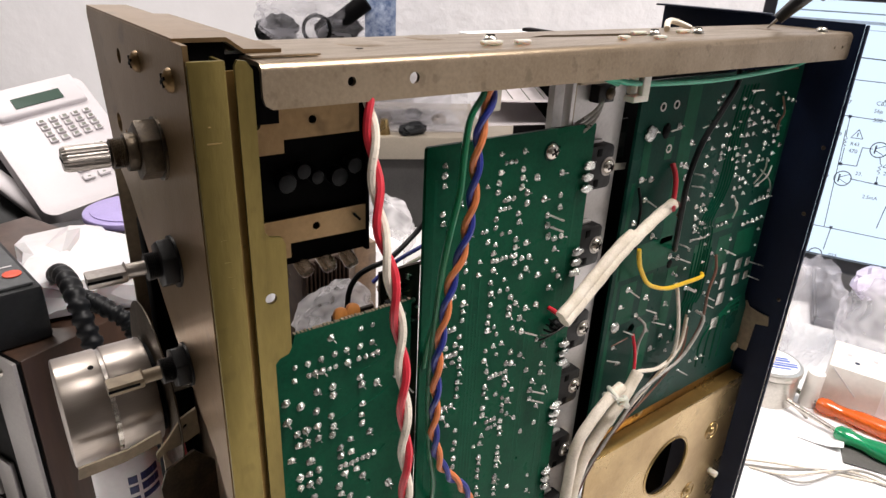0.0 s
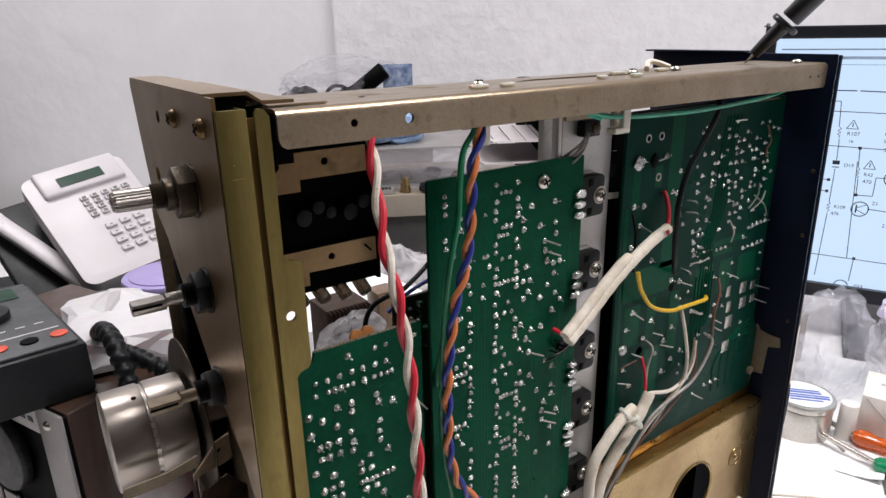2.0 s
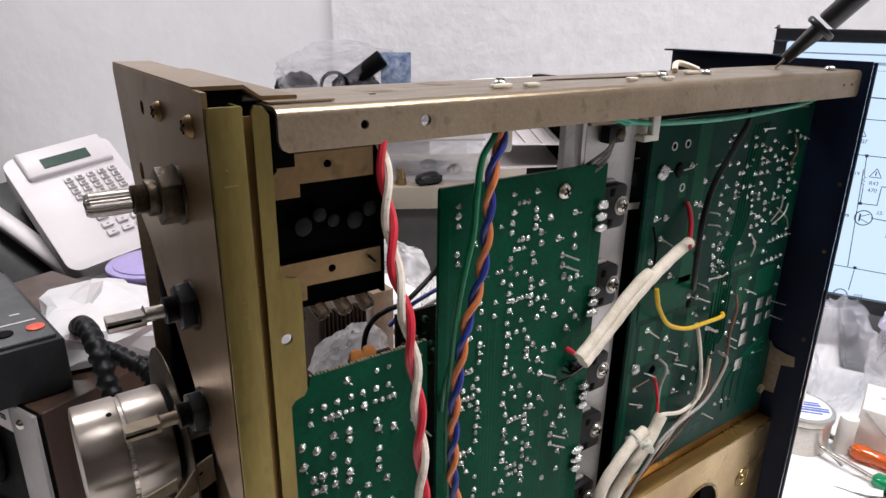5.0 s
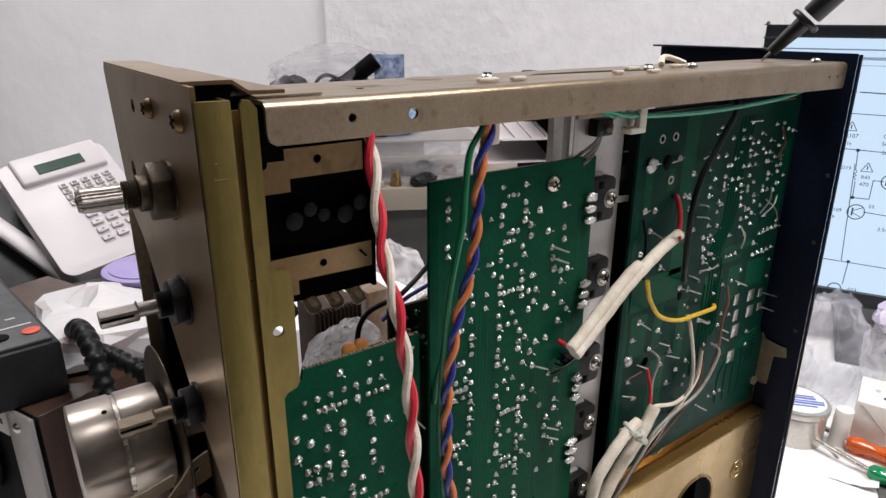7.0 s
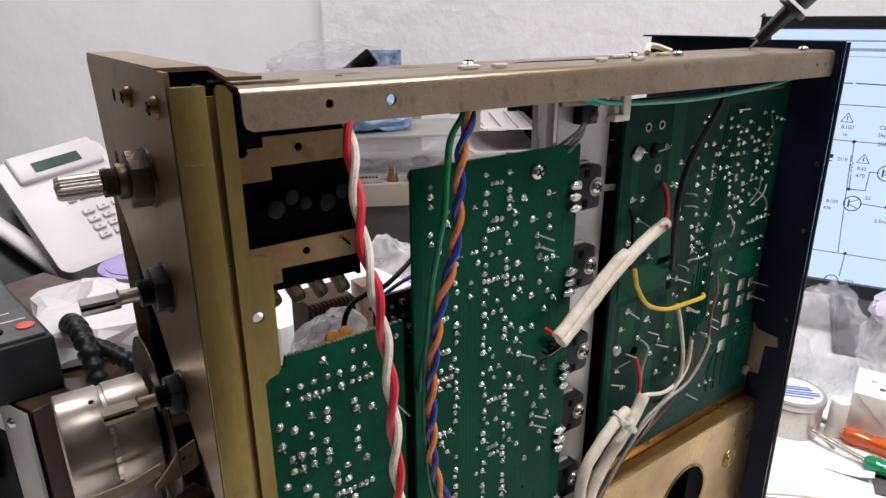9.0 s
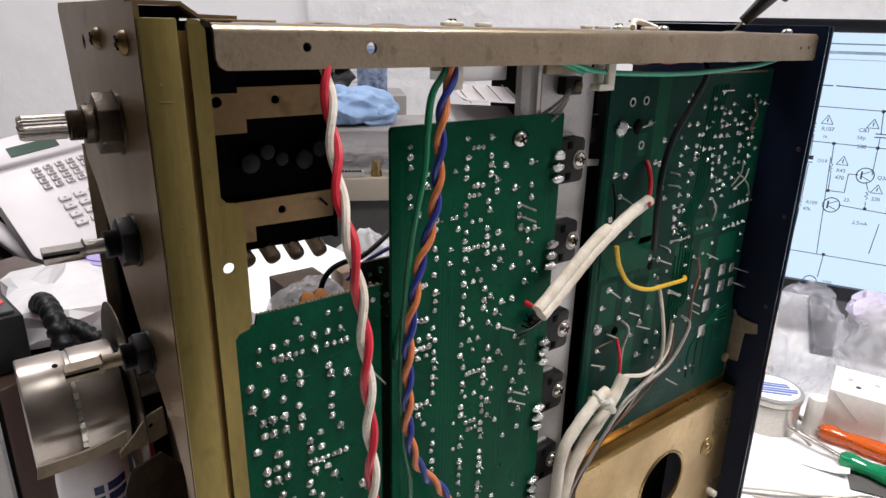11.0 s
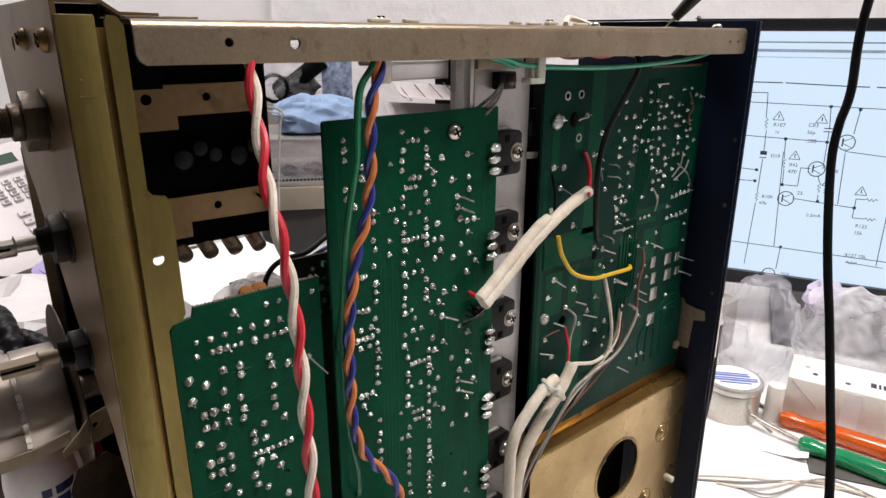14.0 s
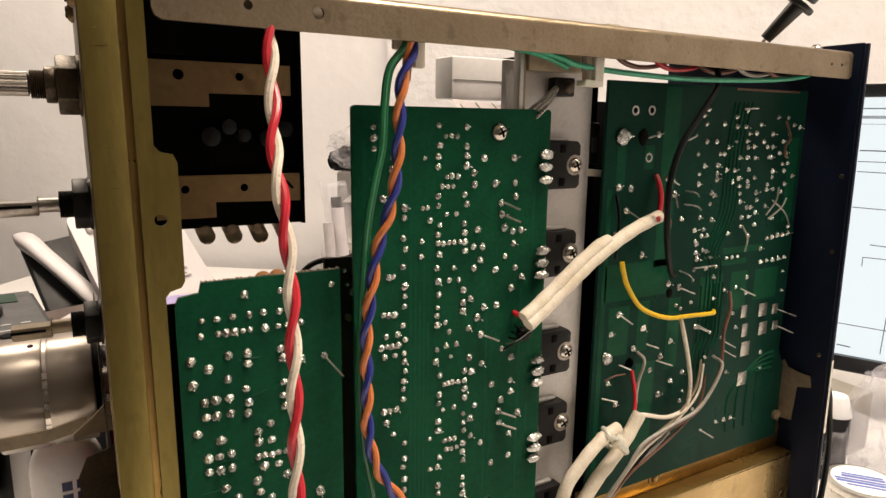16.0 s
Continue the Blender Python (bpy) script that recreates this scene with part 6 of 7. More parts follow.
ct = thing("carton", (0.72, 0.165, 0.0), "small white carton with printed marks on the bench", "carton")
cm = Matrix.Translation((0.6790, 0.2080, 0)) @ pose(0, 0, 0, 0, 0, -71.6)
part("body", box(0.0, 0.130, 0.0, 0.062, 0.0, 0.050, 0.0012, m=cm), CARD, ct)
part("tape", box(0.052, 0.068, -0.0006, 0.0, 0.002, 0.048, m=cm), PAPER, ct)
for x, y, w in ((0.074, 0.020, 0.0050), (0.081, 0.020, 0.0020), (0.085, 0.020, 0.0050), (0.092, 0.020, 0.0050)):
    part("printed_mark", box(x, x + w, y, y + 0.010, 0.0501, 0.0504, m=cm), INK, ct)
for x, y in ((0.024, 0.020), (0.054, 0.016), (0.016, 0.034), (0.040, 0.036)):
    part("printed_mark", rod(cm @ Vector((x, y, 0.0500)), cm @ Vector((x, y, 0.0504)), 0.0026, 12), INK if y < 0.03 else PHONE_LO, ct)
for k in range(2):
    part("flap_edge", rod(cm @ Vector((0.004 + 0.1 * k, -0.0008, 0.048)), cm @ Vector((0.030 + 0.07 * k, -0.0008, 0.022)), 0.0006, 6), PHONE_LO, ct)

tin = thing("round_tin", (0.645, 0.250, 0.0), "round solder tin with a blue printed lid", "tin")
part("body", rod((0.645, 0.250, 0.0), (0.645, 0.250, 0.034), 0.0295, 48, r_edge=0.0015), TINPLATE, tin)
lid = part("lid", rod((0.645, 0.250, 0.0342), (0.645, 0.250, 0.0425), 0.0310, 48, r_edge=0.0020), TINPLATE, tin)
lab = [(0.645 + 0.0265 * math.cos(k * math.pi / 20), 0.250 + 0.0265 * math.sin(k * math.pi / 20)) for k in range(40)]
part("label", sheet(lab, [], lambda a, b: Vector((a, b, 0.0426)), Vector((0, 0, 0.0003))), PAPER, lid)
for k in range(5):
    s = Matrix.Translation((0.645, 0.250, 0)) @ pose(0, 0, 0, 0, 0, -50) @ Matrix.Translation((0, -0.012 + 0.005 * k, 0))
    hw = math.sqrt(0.0255 ** 2 - (0.012 - 0.005 * k) ** 2) * (0.95 if k in (1, 2) else 0.7)
    part("print_band", box(-hw, hw, -0.0018, 0.0018 if k % 2 else 0.0010, 0.0430, 0.0432, m=s), LABELBLUE, lid)
solid("paper_tube", rod((0.6655, 0.2130, 0.0), (0.6665, 0.2125, 0.042), 0.0085, 20, r_edge=0.001), CARD, "short white paper tube beside the tin", "tube")
solid("plastic_sack", crumple((0.735, 0.270, 0.062), (0.040, 0.036, 0.062), 2, 0.35, 5, 0.0, 1.8, 0.35), CLEAR, "clear crinkled plastic bag heaped on the bench", "plastic bag", sharp=70)
solid("plastic_sack", crumple((0.805, 0.195, 0.060), (0.050, 0.055, 0.056), 6, 0.20, 5, 0.0, 1.6, 0.25), CLEAR2, "frosted white plastic sack behind the carton", "plastic bag", sharp=70)
solid("plastic_sack", crumple((0.715, 0.300, 0.034), (0.030, 0.030, 0.034), 11, 0.30, 4, 0.0, 1.6, 0.3), CLEAR, "small clear crinkled plastic bag", "plastic bag", sharp=70)
solid("pink_wrapper", crumple((0.835, 0.150, 0.115), (0.022, 0.020, 0.030), 3, 0.4, 3, 0.0, 2.5), material("pink wrapper", (0.62, 0.36, 0.36), 0.5, grain=0.08, scale=40), "crumpled pink wrapper among the sacks", "wrapper")
solid("lilac_wrapper", crumple((0.815, 0.235, 0.098), (0.030, 0.016, 0.016), 5, 0.45, 3, 0.0, 2.5), material("lilac wrapper", (0.52, 0.47, 0.60), 0.4, grain=0.08, scale=40), "crumpled lilac wrapper among the sacks", "wrapper")
solid("desk_organiser", box(0.735, 0.80, 0.325, 0.375, 0.0, 0.070, 0.003), BEIGE, "beige desk tray under the monitor", "tray")
solid("desk_organiser", box(0.715, 0.76, 0.390, 0.430, 0.0, 0.095, 0.003), KNOB, "brown wooden tray under the monitor", "tray")
sbt = thing("small_bottle", (0.700, 0.312, 0.0), "small dark bottle with a white cap under the monitor", "bottle")
part("body", rod((0.700, 0.312, 0.0), (0.700, 0.312, 0.070), 0.015, 24, r_edge=0.003), METER, sbt)
part("lid", rod((0.700, 0.312, 0.0702), (0.700, 0.312, 0.092), 0.016, 24, 0.010, r_edge=0.002), BOTTLE, sbt, "white conical cap")


def flat_sheet(name, cx, cy, w, h, turn, z, mat, label, category, lift=0.0, bend=0.004):
    n = 10
    m = Matrix.Translation((cx, cy, 0)) @ pose(0, 0, 0, 0, 0, turn)
    rings = []
    for i in range(n + 1):
        x = (i / n - 0.5) * w
        zz = z + bend * abs(math.sin(i * 0.9 + cx * 30)) * 0.2 + lift * (i / n) ** 3
        rings.append([m @ Vector((x, -h / 2, zz)), m @ Vector((x, h / 2, zz)), m @ Vector((x, h / 2, zz + 0.0004)), m @ Vector((x, -h / 2, zz + 0.0004))])
    return solid(name, loft(rings), mat, label, category, "papers on the bench")


flat_sheet("paper_sheet", 0.600, 0.110, 0.30, 0.21, -60, 0.0003, PAPER, "white paper sheet on the bench", "paper")
flat_sheet("paper_sheet", 0.480, 0.240, 0.21, 0.148, 20, 0.0003, PAPER, "small white paper sheet on the bench", "paper")
flat_sheet("paper_slip", 0.622, 0.178, 0.040, 0.030, -70, 0.0018, PAPER, "small folded paper slip", "paper", 0.006)
flat_sheet("dark_card", 0.638, 0.118, 0.085, 0.035, -62, 0.0018, material("dark grey card", (0.10, 0.095, 0.09), 0.7, grain=0.1, scale=40), "dark grey card strip on the bench", "card")
for k in range(4):
    solid("wire_offcut", wire([(0.50 + 0.01 * k, 0.225 - 0.015 * k, 0.0022), (0.54, 0.190 - 0.012 * k, 0.0024 + 0.001 * k), (0.575 + 0.01 * k, 0.150 - 0.006 * k, 0.0022), (0.61, 0.105 - 0.012 * k, 0.0022)], 0.0011, 6),
          GREYWIRE if k % 2 else WHITE, "thin pale wire offcut on the bench", "wire", "wire offcuts")

# ---- left of the chassis ----
# wooden instrument with a silver front
wc = Vector((-0.0047, 0.4353, 0))
wm = Matrix.Translation(wc) @ Matrix(((0.91, -0.415, 0, 0), (0.415, 0.91, 0, 0), (0, 0, 1, 0), (0, 0, 0, 1)))
wi = thing("wood_case_instrument", wm @ Vector((0.06, 0.1, 0)), "old instrument in a walnut case with a silver front frame", "instrument")
part("case", box(0.0022, 0.150, 0.0, 0.240, 0.0, 0.172, 0.002, m=wm), WOOD, wi)
fr = sheet(rounded(0.0, 0.240, 0.0, 0.1722, 0.003), [], lambda a, b: wm @ Vector((0.0, a, b)), wm.to_3x3() @ Vector((0.002, 0, 0)))
part("front_panel", fr, BLACK, wi)
for a0, a1, b0, b1 in ((0.0, 0.030, 0.0, 0.1722), (0.030, 0.240, 0.1500, 0.1722), (0.030, 0.240, 0.0, 0.020), (0.225, 0.240, 0.020, 0.150)):
    part("front_frame", box(-0.0030, -0.0002, a0 + 0.0002, a1 - 0.0002, b0, b1, 0.0006, m=wm), SILVERP, wi, "silver front frame")
for y, z in ((0.0175, 0.1610), (0.0175, 0.0120)):
    part("screw", dome(wm @ Vector((-0.0030, y, z)), wm.to_3x3() @ Vector((-1, 0, 0)), 0.0038, 0.0026, 16), NICKEL, wi, "domed nickel screw")
part("gauge", rod(wm @ Vector((-0.0005, 0.090, 0.118)), wm @ Vector((-0.010, 0.090, 0.118)), 0.034, 32, r_edge=0.003), DARKMESH, wi, "round dark gauge")
for k in range(7):
    part("slat", box(-0.004, -0.0004, 0.040 + k * 0.026, 0.060 + k * 0.026, 0.030, 0.072, 0.001, m=wm @ pose(0, 0, 0, 0, 0, 0)), SILVERP, wi)
for k in range(5):
    part("legend_mark", box(-0.0034, -0.0030, 0.036 + k * 0.010, 0.042 + k * 0.010, 0.158, 0.162, m=wm), INK, wi)

# multimeter lying on the wooden case
mm = Matrix.Translation((0.0200, 0.4569, 0.1725)) @ Matrix(((-0.99, -0.16, 0, 0), (-0.12, 0.987, 0, 0), (0, 0, 1, 0), (0, 0, 0, 1)))
mt = thing("multimeter", mm @ Vector((0.045, 0.07, 0)), "dark grey multimeter lying on the wooden case", "multimeter")
part("body", box(0.0, 0.095, 0.0, 0.160, 0.0, 0.040, 0.003, m=mm), METER, mt)
part("face", box(0.004, 0.091, 0.004, 0.156, 0.0402, 0.0425, 0.0008, m=mm), METER_FACE, mt, "grey printed face")
for x, c in ((0.0115, JACKRED), (0.0300, BLACK), (0.0485, JACKRED)):
    part("jack", rod(mm @ Vector((x, 0.022, 0.0425)), mm @ Vector((x, 0.022, 0.0438)), 0.0058, 24, r_edge=0.0008), c, mt, "round socket")
part("dial", rod(mm @ Vector((0.046, 0.085, 0.0425)), mm @ Vector((0.046, 0.085, 0.0490)), 0.0180, 32, r_edge=0.001), METER, mt, "rotary selector dial")
part("dial_grip", box(0.042, 0.050, 0.070, 0.100, 0.0490, 0.0540, 0.001, m=mm), METER, mt)
part("display", box(0.015, 0.078, 0.120, 0.148, 0.0426, 0.0432, m=mm), LCD, mt)
part("legend_mark", box(0.008, 0.088, 0.036, 0.0375, 0.0426, 0.0430, m=mm), PHONE, mt)
for k in range(6):
    part("legend_mark", box(0.014 + k * 0.012, 0.020 + k * 0.012, 0.052, 0.0535, 0.0426, 0.0430, m=mm), PHONE, mt)
part("belt_clip", box(-0.0040, 0.0, 0.030, 0.040, 0.006, 0.026, 0.001, m=mm), NICKEL, mt, "bright clip")
solid("yellow_tag", box(-0.060, -0.040, 0.600, 0.612, 0.150, 0.166, 0.001), YELLOW, "small yellow plastic tag", "tag")
solid("adapter_plug", box(-0.002, 0.018, 0.020, 0.050, 0.0, 0.024, 0.004, m=Matrix.Translation((0.030, 0.4720, 0.1725))), RUBBER, "black moulded plug beside the meter", "plug")


# corrugated black cable ends
def corrugated(pts, r, label):
    return solid("corrugated_cable", sweep(smooth(pts, 14), r, 16, lambda i, n: 1.0 if (i // 3) % 2 else 0.80), RUBBER, label, "cable", "corrugated cables", sharp=50)


corrugated([(0.030, 0.520, 0.1850), (0.0310, 0.470, 0.2130), (0.0325, 0.435, 0.2220), (0.0335, 0.414, 0.2180), (0.0345, 0.402, 0.2030), (0.0365, 0.395, 0.1860), (0.037, 0.394, 0.150), (0.037, 0.394, 0.0066)], 0.0066, "thick black corrugated cable curving down past the case")
corrugated([(0.036, 0.450, 0.2030), (0.042, 0.424, 0.2095), (0.0490, 0.410, 0.2080), (0.0570, 0.402, 0.2010), (0.0610, 0.398, 0.1880), (0.062, 0.397, 0.150), (0.062, 0.397, 0.0060)], 0.0060, "second black corrugated cable beside the case")

# stand that carries the telephone
stand = thing("low_cabinet", (0.05, 0.95, 0.0), "low dark equipment cabinet under the telephone", "cabinet")
part("body", box(-0.30, 0.30, 0.8252, 1.200, 0.0, 0.0350, 0.004), DARKGAP, stand)
part("top", box(-0.305, 0.305, 0.8255, 1.205, 0.0352, 0.0450, 0.002), METER, stand)
part("front_box", box(-0.30, 0.30, 0.700, 0.8248, 0.0, 0.110, 0.004), DARKGAP, stand)
part("front_top", box(-0.305, 0.305, 0.695, 0.8250, 0.1102, 0.1200, 0.002), METER, stand)
solid("white_bag", facets((0.056, 0.530, 0.1840), (0.060, 0.072, 0.023), 8, 0.30, 0.1722), BAGWHITE, "crumpled white carrier bag on the wooden case", "bag", sharp=12)
solid("white_bag", facets((0.115, 0.500, 0.0900), (0.045, 0.045, 0.080), 14, 0.25, 0.0), BAGWHITE, "crumpled white bag behind the flywheel", "bag", sharp=12)
lb = thing("lidded_tub", (0.136, 0.760, 0.12), "white plastic tub with a flat lilac lid", "tub")
part("body", rod((0.136, 0.760, 0.1202), (0.136, 0.760, 0.138), 0.050, 40, 0.050, r_edge=0.003), PHONE, lb)
lid = part("lid", rod((0.136, 0.760, 0.1382), (0.136, 0.760, 0.146), 0.052, 40, r_edge=0.002), LILAC, lb, "lilac plastic lid")
part("lid_rim", rod((0.136, 0.760, 0.1461), (0.136, 0.760, 0.1475), 0.044, 40, r_edge=0.0006), LILAC, lid)

# telephone
PO = Vector((0.090, 1.051, 0.216))
pa = Vector((0.9724, 0.1663, 0.1637)).normalized()
pn = Vector((-0.040, -0.572, 0.819)).normalized()
pb = pn.cross(pa)
PK = 1.2


def tel(a, b, h=0.0):
    return PO + pa * (a * PK) + pb * (b * PK) + pn * (h * PK)


def telbox(a0, a1, b0, b1, h0, h1, r=0.0, seg=2):
    bm = bmesh.new()
    bmesh.ops.create_cube(bm, size=1)
    for v in bm.verts:
        v.co = tel(a0 + (v.co.x + 0.5) * (a1 - a0), b0 + (v.co.y + 0.5) * (b1 - b0), h0 + (v.co.z + 0.5) * (h1 - h0))
    bevel(bm, r * PK, seg)
    return bm


ph = thing("telephone", (PO.x, PO.y - 0.02, 0.1205), "ivory desk telephone with a green display, handset on the hook", "telephone")
bm = sheet(rounded(-0.061, 0.058, -0.152, 0.026, 0.014, 6), [], lambda a, b: tel(a, b, -0.002), pn * (-0.026 * PK))
bevel(bm, 0.0035, 3, 50)
part("body", bm, PHONE, ph)
part("display_hood", telbox(-0.046, 0.050, -0.016, 0.028, -0.010, 0.004, 0.004, 3), PHONE, ph)
part("display", telbox(-0.025, 0.027, -0.007, 0.008, 0.0042, 0.0050), LCD, ph, "green liquid crystal display")
# dark slab added to give the dark gap and cords below the handset
part("cradle", telbox(-0.112, -0.030, -0.155, 0.045, -0.064, -0.053, 0.004, 3), METER, ph, "dark underside tray")
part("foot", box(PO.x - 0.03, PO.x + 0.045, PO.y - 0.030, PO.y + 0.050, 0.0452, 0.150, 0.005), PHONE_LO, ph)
for r_ in range(4):
    for c_ in range(5):
        k = part("key", telbox(-0.014 + c_ * 0.0125, -0.005 + c_ * 0.0125, -0.0330 - r_ * 0.0095, -0.0265 - r_ * 0.0095, -0.0015, 0.0012, 0.0008, 1), PHONE, ph)
        part("key_legend", telbox(-0.0115 + c_ * 0.0125, -0.0070 + c_ * 0.0125, -0.0316 - r_ * 0.0095, -0.0280 - r_ * 0.0095, 0.00125, 0.0016), KEYGREY, k)
for r_ in range(4):
    for c_ in range(3):
        k = part("key", telbox(-0.008 + c_ * 0.0165, 0.0045 + c_ * 0.0165, -0.0850 - r_ * 0.0130, -0.0770 - r_ * 0.0130, -0.0015, 0.0014, 0.0010, 1), PHONE, ph)
        part("key_legend", telbox(-0.0030 + c_ * 0.0165, 0.0000 + c_ * 0.0165, -0.0820 - r_ * 0.0130, -0.0805 - r_ * 0.0130, 0.00145, 0.0017), KEYGREY, k)
rings = []
for i in range(23):
    t = i / 22
    e_ = abs(2 * t - 1)
    w, h, lift = 0.0105 + 0.003 * max(0, e_ - 0.6) / 0.4, 0.0070 + 0.005 * max(0, e_ - 0.6) / 0.4, -0.041 + 0.006 * (1 - e_ ** 2)
    if i in (0, 1, 21, 22):
        w, h = w * (0.60 if i in (0, 22) else 0.90), h * (0.45 if i in (0, 22) else 0.85)
    rings.append([tel(-0.108 + 0.070 * t + w * math.copysign(abs(math.cos(q)) ** 0.6, math.cos(q)), 0.050 - 0.220 * t, lift + h * math.copysign(abs(math.sin(q)) ** 0.6, math.sin(q))) for q in (2 * math.pi * j / 20 for j in range(20))])
hset = part("handset", loft(rings), PHONE, ph, "ivory handset")
# grey bars draw the shaded ridges along the handset
for k in range(14):
    f_ = 0.22 + 0.026 * k
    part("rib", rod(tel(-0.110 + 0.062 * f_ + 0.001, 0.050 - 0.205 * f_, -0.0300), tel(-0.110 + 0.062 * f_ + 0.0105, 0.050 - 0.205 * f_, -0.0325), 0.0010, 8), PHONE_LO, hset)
line = []
for i in range(150):
    t = i / 149
    c = Vector((-0.03 + 0.075 * t, 0.71 + 0.02 * math.sin(5 * t), 0.1420 + 0.012 * math.sin(7 * t)))
    line.append(c + Vector((0, math.cos(i * 0.75), math.sin(i * 0.75))) * 0.0085)
solid("coiled_cord", sweep(line, 0.0024, 7), RUBBER, "dark coiled telephone cord on the cabinet", "cord")
solid("coiled_cord", wire([(-0.06, 0.69, 0.123), (-0.03, 0.70, 0.160), (0.0, 0.705, 0.135), (0.02, 0.70, 0.165), (0.03, 0.71, 0.125), (0.0, 0.70, 0.150), (-0.03, 0.70, 0.1235)], 0.0040, 8), RUBBER, "tangled black cord on the cabinet", "cord")

# glue bottle and red cable under the flywheel
bt = thing("glue_bottle", (0.0240, 0.240, 0.0), "white squeeze glue bottle with dark blue print", "bottle")
rings = []
for z, r in ((0.0, 0.0115), (0.003, 0.0128), (0.2270, 0.0128), (0.2320, 0.0122), (0.2360, 0.0106), (0.2390, 0.0078), (0.2405, 0.0035)):
    rings.append([Vector((0.0240 + r * math.cos(k * math.pi / 16), 0.240 + r * math.sin(k * math.pi / 16), z)) for k in range(32)])
part("body", loft(rings), BOTTLE, bt)
for z, hgt in ((0.2235, 0.0035), (0.2185, 0.0035), (0.2140, 0.0025)):
    for j, wide in enumerate((0.0017, 0.0009, 0.0018, 0.0012)):
        a = radians(-90 + j * 15 + (3 if j == 1 else 0))
        part("print_mark", box(-wide, wide, -0.0002, 0.0003, 0, hgt, m=Matrix.Translation((0.0240 + 0.0128 * math.cos(a), 0.240 + 0.0128 * math.sin(a), z)) @ pose(0, 0, 0, 0, 0, math.degrees(a) + 90)), PRINT, bt)
solid("red_cable", wire([(0.0405, 0.236, 0.246), (0.0408, 0.230, 0.240), (0.0412, 0.226, 0.225), (0.044, 0.222, 0.180), (0.046, 0.224, 0.090), (0.048, 0.226, 0.0030)], 0.0012), RED, "red cable hanging beside the flywheel", "cable")
solid("red_cable", wire([(0.0440, 0.236, 0.240), (0.0442, 0.230, 0.236), (0.0445, 0.226, 0.225), (0.049, 0.222, 0.180), (0.051, 0.224, 0.090), (0.053, 0.226, 0.0030)], 0.0012), RED, "second red cable hanging beside the flywheel", "cable")
solid("blue_packet", box(-0.012, 0.018, 0.0, 0.004, 0.0, 0.21, 0.0008, m=Matrix.Translation((0.050, 0.300, 0.0)) @ pose(0, 0, 0, 0, 8, 20)), LABELBLUE, "blue and white packet standing behind the flywheel", "packet")

# ---- behind the chassis ----
gc = Vector((0.440, 0.906, 0))
gm = Matrix.Translation(gc) @ Matrix(((0.88, 0.475, 0, 0), (-0.475, 0.88, 0, 0), (0, 0, 1, 0), (0, 0, 0, 1)))
gear = thing("beige_equipment", gm @ Vector((0.1, 0.1, 0)), "wide beige equipment case on a dark plinth", "equipment case")
part("plinth", box(-0.060, 0.42, 0.012, 0.26, 0.0, 0.1230, 0.002, m=gm), DARKGAP, gear)
part("lid", box(-0.070, 0.43, 0.0, 0.27, 0.1232, 0.1610, 0.004, m=gm), BEIGE, gear)
tray = thing("clear_tray", gm @ Vector((0.1, 0.1, 0.1612)), "clear plastic tray on the beige case", "tray")
part("wall", box(-0.050, 0.240, 0.030, 0.034, 0.1614, 0.2300, 0.001, m=gm), CLEAR, tray)
part("wall", box(-0.050, 0.240, 0.190, 0.194, 0.1614, 0.2300, 0.001, m=gm), CLEAR, tray)
part("base", box(-0.050, 0.240, 0.0345, 0.1895, 0.1614, 0.1650, 0.001, m=gm), CLEAR2, tray)
part("rim", box(-0.054, 0.244, 0.024, 0.200, 0.2302, 0.2340, 0.0015, m=gm), SILVERP, tray)
kb = thing("keypad", gm @ Vector((0.02, 0.015, 0.1612)), "small dark keypad strip on the beige case", "keypad")
part("base", box(-0.010, 0.085, 0.006, 0.022, 0.1614, 0.1690, 0.001, m=gm), SILVERP, kb)
for i in range(16):
    for j in range(2):
        part("key", box(-0.007 + i * 0.0056, -0.003 + i * 0.0056, 0.008 + j * 0.006, 0.012 + j * 0.006, 0.1692, 0.1710, m=gm), METER, kb)
solid("brass_part", rod(gm @ Vector((0.105, 0.018, 0.1612)), gm @ Vector((0.105, 0.018, 0.1850)), 0.010, 16, 0.006), GOLD, "small brass fitting on the beige case", "fitting")
solid("grey_part", crumple(gm @ Vector((0.150, 0.016, 0.1700)), (0.022, 0.012, 0.010), 7, 0.4, 3, 0.1612), METER, "dark grey metal offcut on the beige case", "offcut")
rag = join(crumple(gm @ Vector((0.070, 0.105, 0.2600)), (0.064, 0.050, 0.028), 12, 0.60, 5, 0.2342, 1.15, 0.16), crumple(gm @ Vector((0.048, 0.080, 0.2640)), (0.034, 0.026, 0.026), 17, 0.70, 4, 0.2342, 1.3, 0.15),
           crumple(gm @ Vector((0.110, 0.085, 0.2500)), (0.036, 0.022, 0.018), 19, 0.60, 4, 0.2342, 1.2, 0.15))
solid("blue_rag", rag, CLOTH, "crumpled pale blue cleaning rag on the tray", "rag", sharp=60)
crate = thing("grey_carton", gm @ Vector((0.1, 0.38, 0)), "tall grey carton behind the equipment case", "carton")
part("body", box(-0.100, 0.180, 0.285, 0.420, 0.0, 0.262, 0.003, m=gm), SILVERP, crate)
pouch = thing("plastic_pouch", gm @ Vector((0.05, 0.33, 0.2622)), "clear plastic pouch of black parts on the carton", "plastic bag")
part("pouch", crumple(gm @ Vector((0.010, 0.345, 0.312)), (0.135, 0.045, 0.056), 15, 0.22, 5, 0.2624, 1.5, 0.12), ANTISTATIC, pouch, sharp=70)
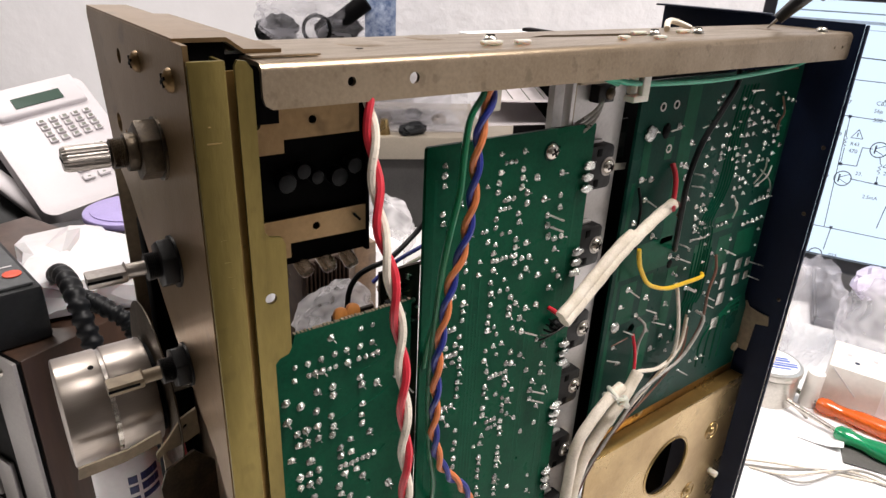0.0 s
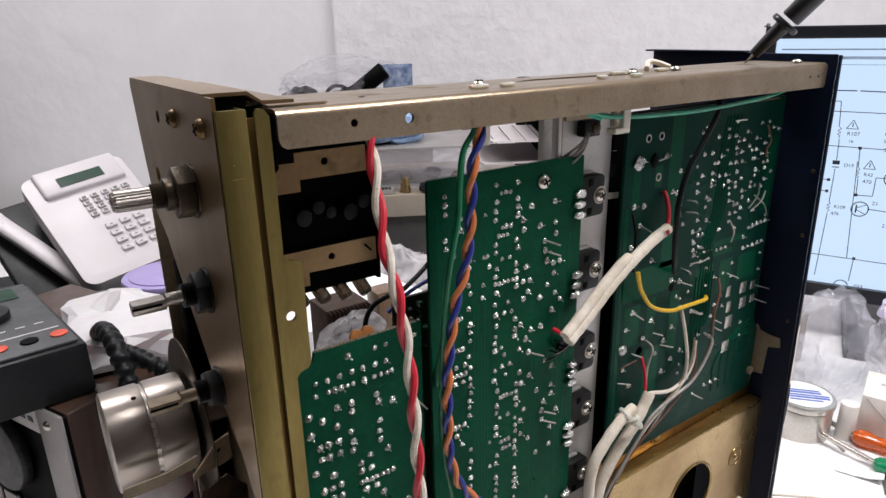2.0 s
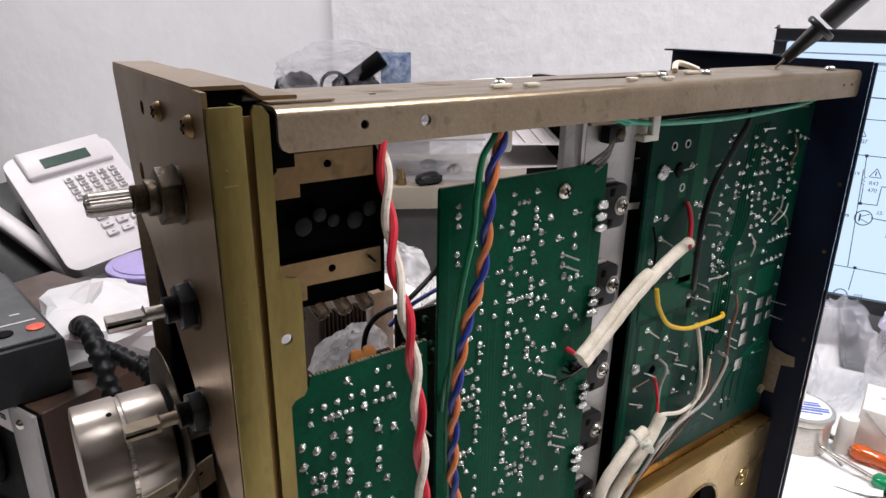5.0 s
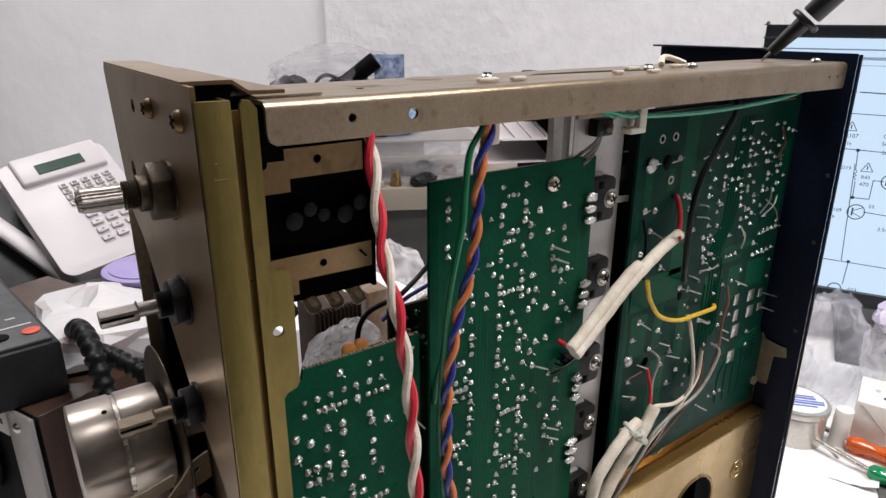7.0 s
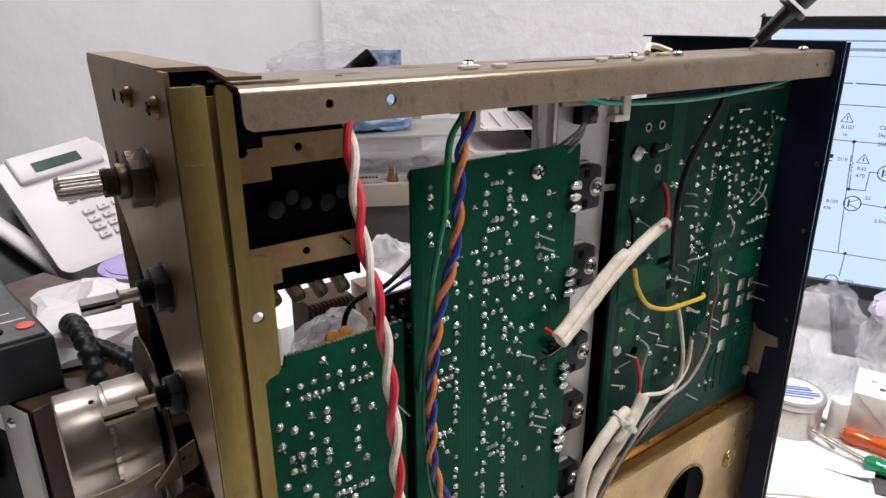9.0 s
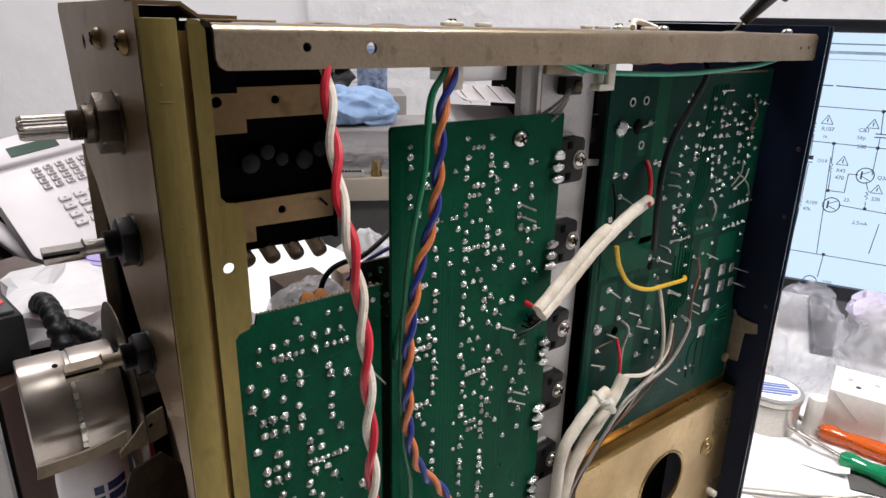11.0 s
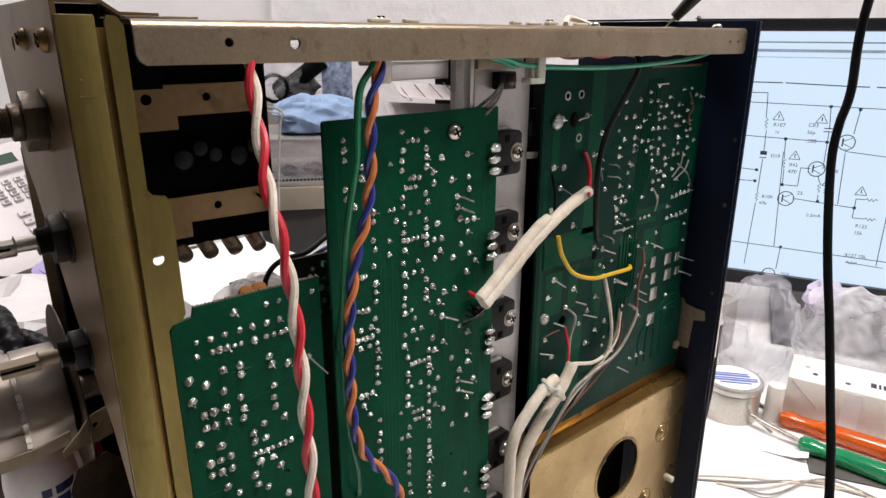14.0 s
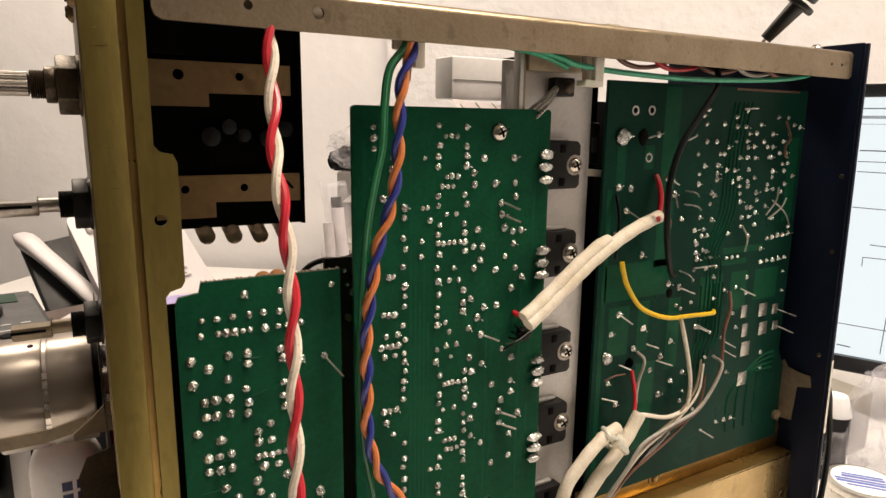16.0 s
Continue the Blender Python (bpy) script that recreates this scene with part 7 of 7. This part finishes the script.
hoop = [gm @ Vector((-0.006 + 0.025 * math.cos(2 * math.pi * k / 28), 0.296, 0.290 + 0.025 * math.sin(2 * math.pi * k / 28))) for k in range(29)]
part("ring", sweep(hoop, 0.0035, 10), BLACK, pouch, "black ring")
part("tube", rod(gm @ Vector((0.020, 0.330, 0.290)), gm @ Vector((0.088, 0.320, 0.342)), 0.017, 20, r_edge=0.002), BLACK, pouch, "black plastic tube")
part("spare_part", crumple(gm @ Vector((-0.082, 0.330, 0.284)), (0.036, 0.016, 0.024), 4, 0.5, 3, 0.2626), METER, pouch)
part("spare_part", crumple(gm @ Vector((0.034, 0.335, 0.288)), (0.042, 0.016, 0.026), 5, 0.5, 3, 0.2626), BLACK, pouch)
part("spare_part", rod(gm @ Vector((-0.120, 0.322, 0.276)), gm @ Vector((-0.070, 0.318, 0.292)), 0.012, 18, r_edge=0.002), BLACK, pouch, "short black tube")
part("card", box(0.085, 0.145, 0.326, 0.330, 0.2626, 0.352, 0.001, m=gm), FABRIC, pouch, "blue printed card")
solid("hanging_lead", wire([gm @ Vector((0.030, 0.060, 0.2640)), gm @ Vector((-0.030, 0.020, 0.285)), (0.412, 0.810, 0.292), (0.404, 0.800, 0.270), (0.396, 0.800, 0.194), (0.390, 0.800, 0.100), (0.385, 0.795, 0.0030)], 0.0016, 8), GREYWIRE,
      "thin grey lead trailing from the rag to the bench", "cable")
# a tall clear sleeve with two pale tubes in it, standing against the equipment case
slv = thing("clear_sleeve", (0.365, 0.830, 0.0), "tall clear plastic sleeve holding two white tubes", "plastic bag")
rings = []
for i in range(17):
    f_ = i / 16
    cx, w = 0.372 - 0.012 * f_ + 0.003 * math.sin(9 * f_), 0.030 - 0.012 * f_ + 0.003 * math.sin(14 * f_)
    rings.append([Vector((cx + w * math.cos(q) * (1 + 0.10 * noise.noise(Vector((math.cos(q) * 2, math.sin(q) * 2, f_ * 9)))), 0.845 + 0.014 * math.sin(q) + 0.030 * f_, 0.272 * f_ + 0.004 * math.sin(3 * q) * (i in (0, 16)) + 0.004 * (i == 0))) for q in (2 * math.pi * k / 24 for k in range(24))])
part("film", loft(rings), CLEAR, slv, sharp=60)
part("tube", rod((0.382, 0.846, 0.002), (0.366, 0.872, 0.236), 0.0095, 18, r_edge=0.001), PHONE, slv, "white plastic tube")
part("tube", rod((0.360, 0.846, 0.002), (0.352, 0.872, 0.215), 0.0080, 18, r_edge=0.001), PHONE_LO, slv, "greyish plastic tube")
part("stopper", rod((0.366, 0.872, 0.2362), (0.365, 0.8735, 0.252), 0.0080, 16, r_edge=0.001), METER, slv, "dark stopper")
# white sheets and clear bags on the bench behind the chassis
solid("white_box", box(-0.070, 0.075, 0.0, 0.110, 0.0, 0.030, 0.003, m=Matrix.Translation((0.300, 0.830, 0)) @ pose(0, 0, 0, 0, 0, -28)), PAPER, "flat white box on the bench behind the chassis", "box")
solid("plastic_sack", crumple((0.455, 0.760, 0.045), (0.055, 0.050, 0.060), 21, 0.30, 5, 0.0, 1.6, 0.14), CLEAR2, "crinkled clear bag on the bench behind the chassis", "plastic bag", sharp=70)
solid("crumpled_tissue", crumple((0.300, 0.420, 0.040), (0.050, 0.045, 0.060), 23, 0.4, 4, 0.0, 2.6), BAGWHITE, "crumpled white tissue on the bench behind the chassis", "tissue", sharp=28)
solid("white_carton", box(-0.07, 0.075, -0.10, 0.10, 0.0, 0.165, 0.002, m=Matrix.Translation((0.238, 0.575, 0)) @ pose(0, 0, 0, 0, 0, 6)), PAPER, "plain white carton on the bench behind the chassis", "carton")
fb = thing("finned_block", (0.196, 0.415, 0.0), "dark brown finned block standing on the bench", "heat sink")
part("body", box(0.1780, 0.2150, 0.4030, 0.4350, 0.0, 0.2110, 0.001), DARKWOOD, fb)
for k in range(11):
    part("fin", box(0.1785 + k * 0.0034, 0.1802 + k * 0.0034, 0.3960, 0.4028, 0.002, 0.2105, 0.0003), DARKFIN, fb)
solid("tan_packet", box(0.2330, 0.2530, 0.4200, 0.4400, 0.0, 0.2060, 0.001), KNOB, "tan cardboard packet standing behind the chassis", "packet")
for k, (u, v, r) in enumerate(((0.02, 0.070, 0.012), (0.06, 0.10, 0.016), (0.11, 0.075, 0.011), (0.16, 0.11, 0.015), (0.20, 0.07, 0.012))):
    solid("metal_offcut", crumple(gm @ Vector((u, v, 0.1735)), (r, r * 0.7, 0.0085), 40 + k, 0.4, 3, 0.1652), (METER, BROWN, SHAFT, METER, TAN)[k], "small dark metal offcut in the clear tray", "offcut", "offcuts in the tray")
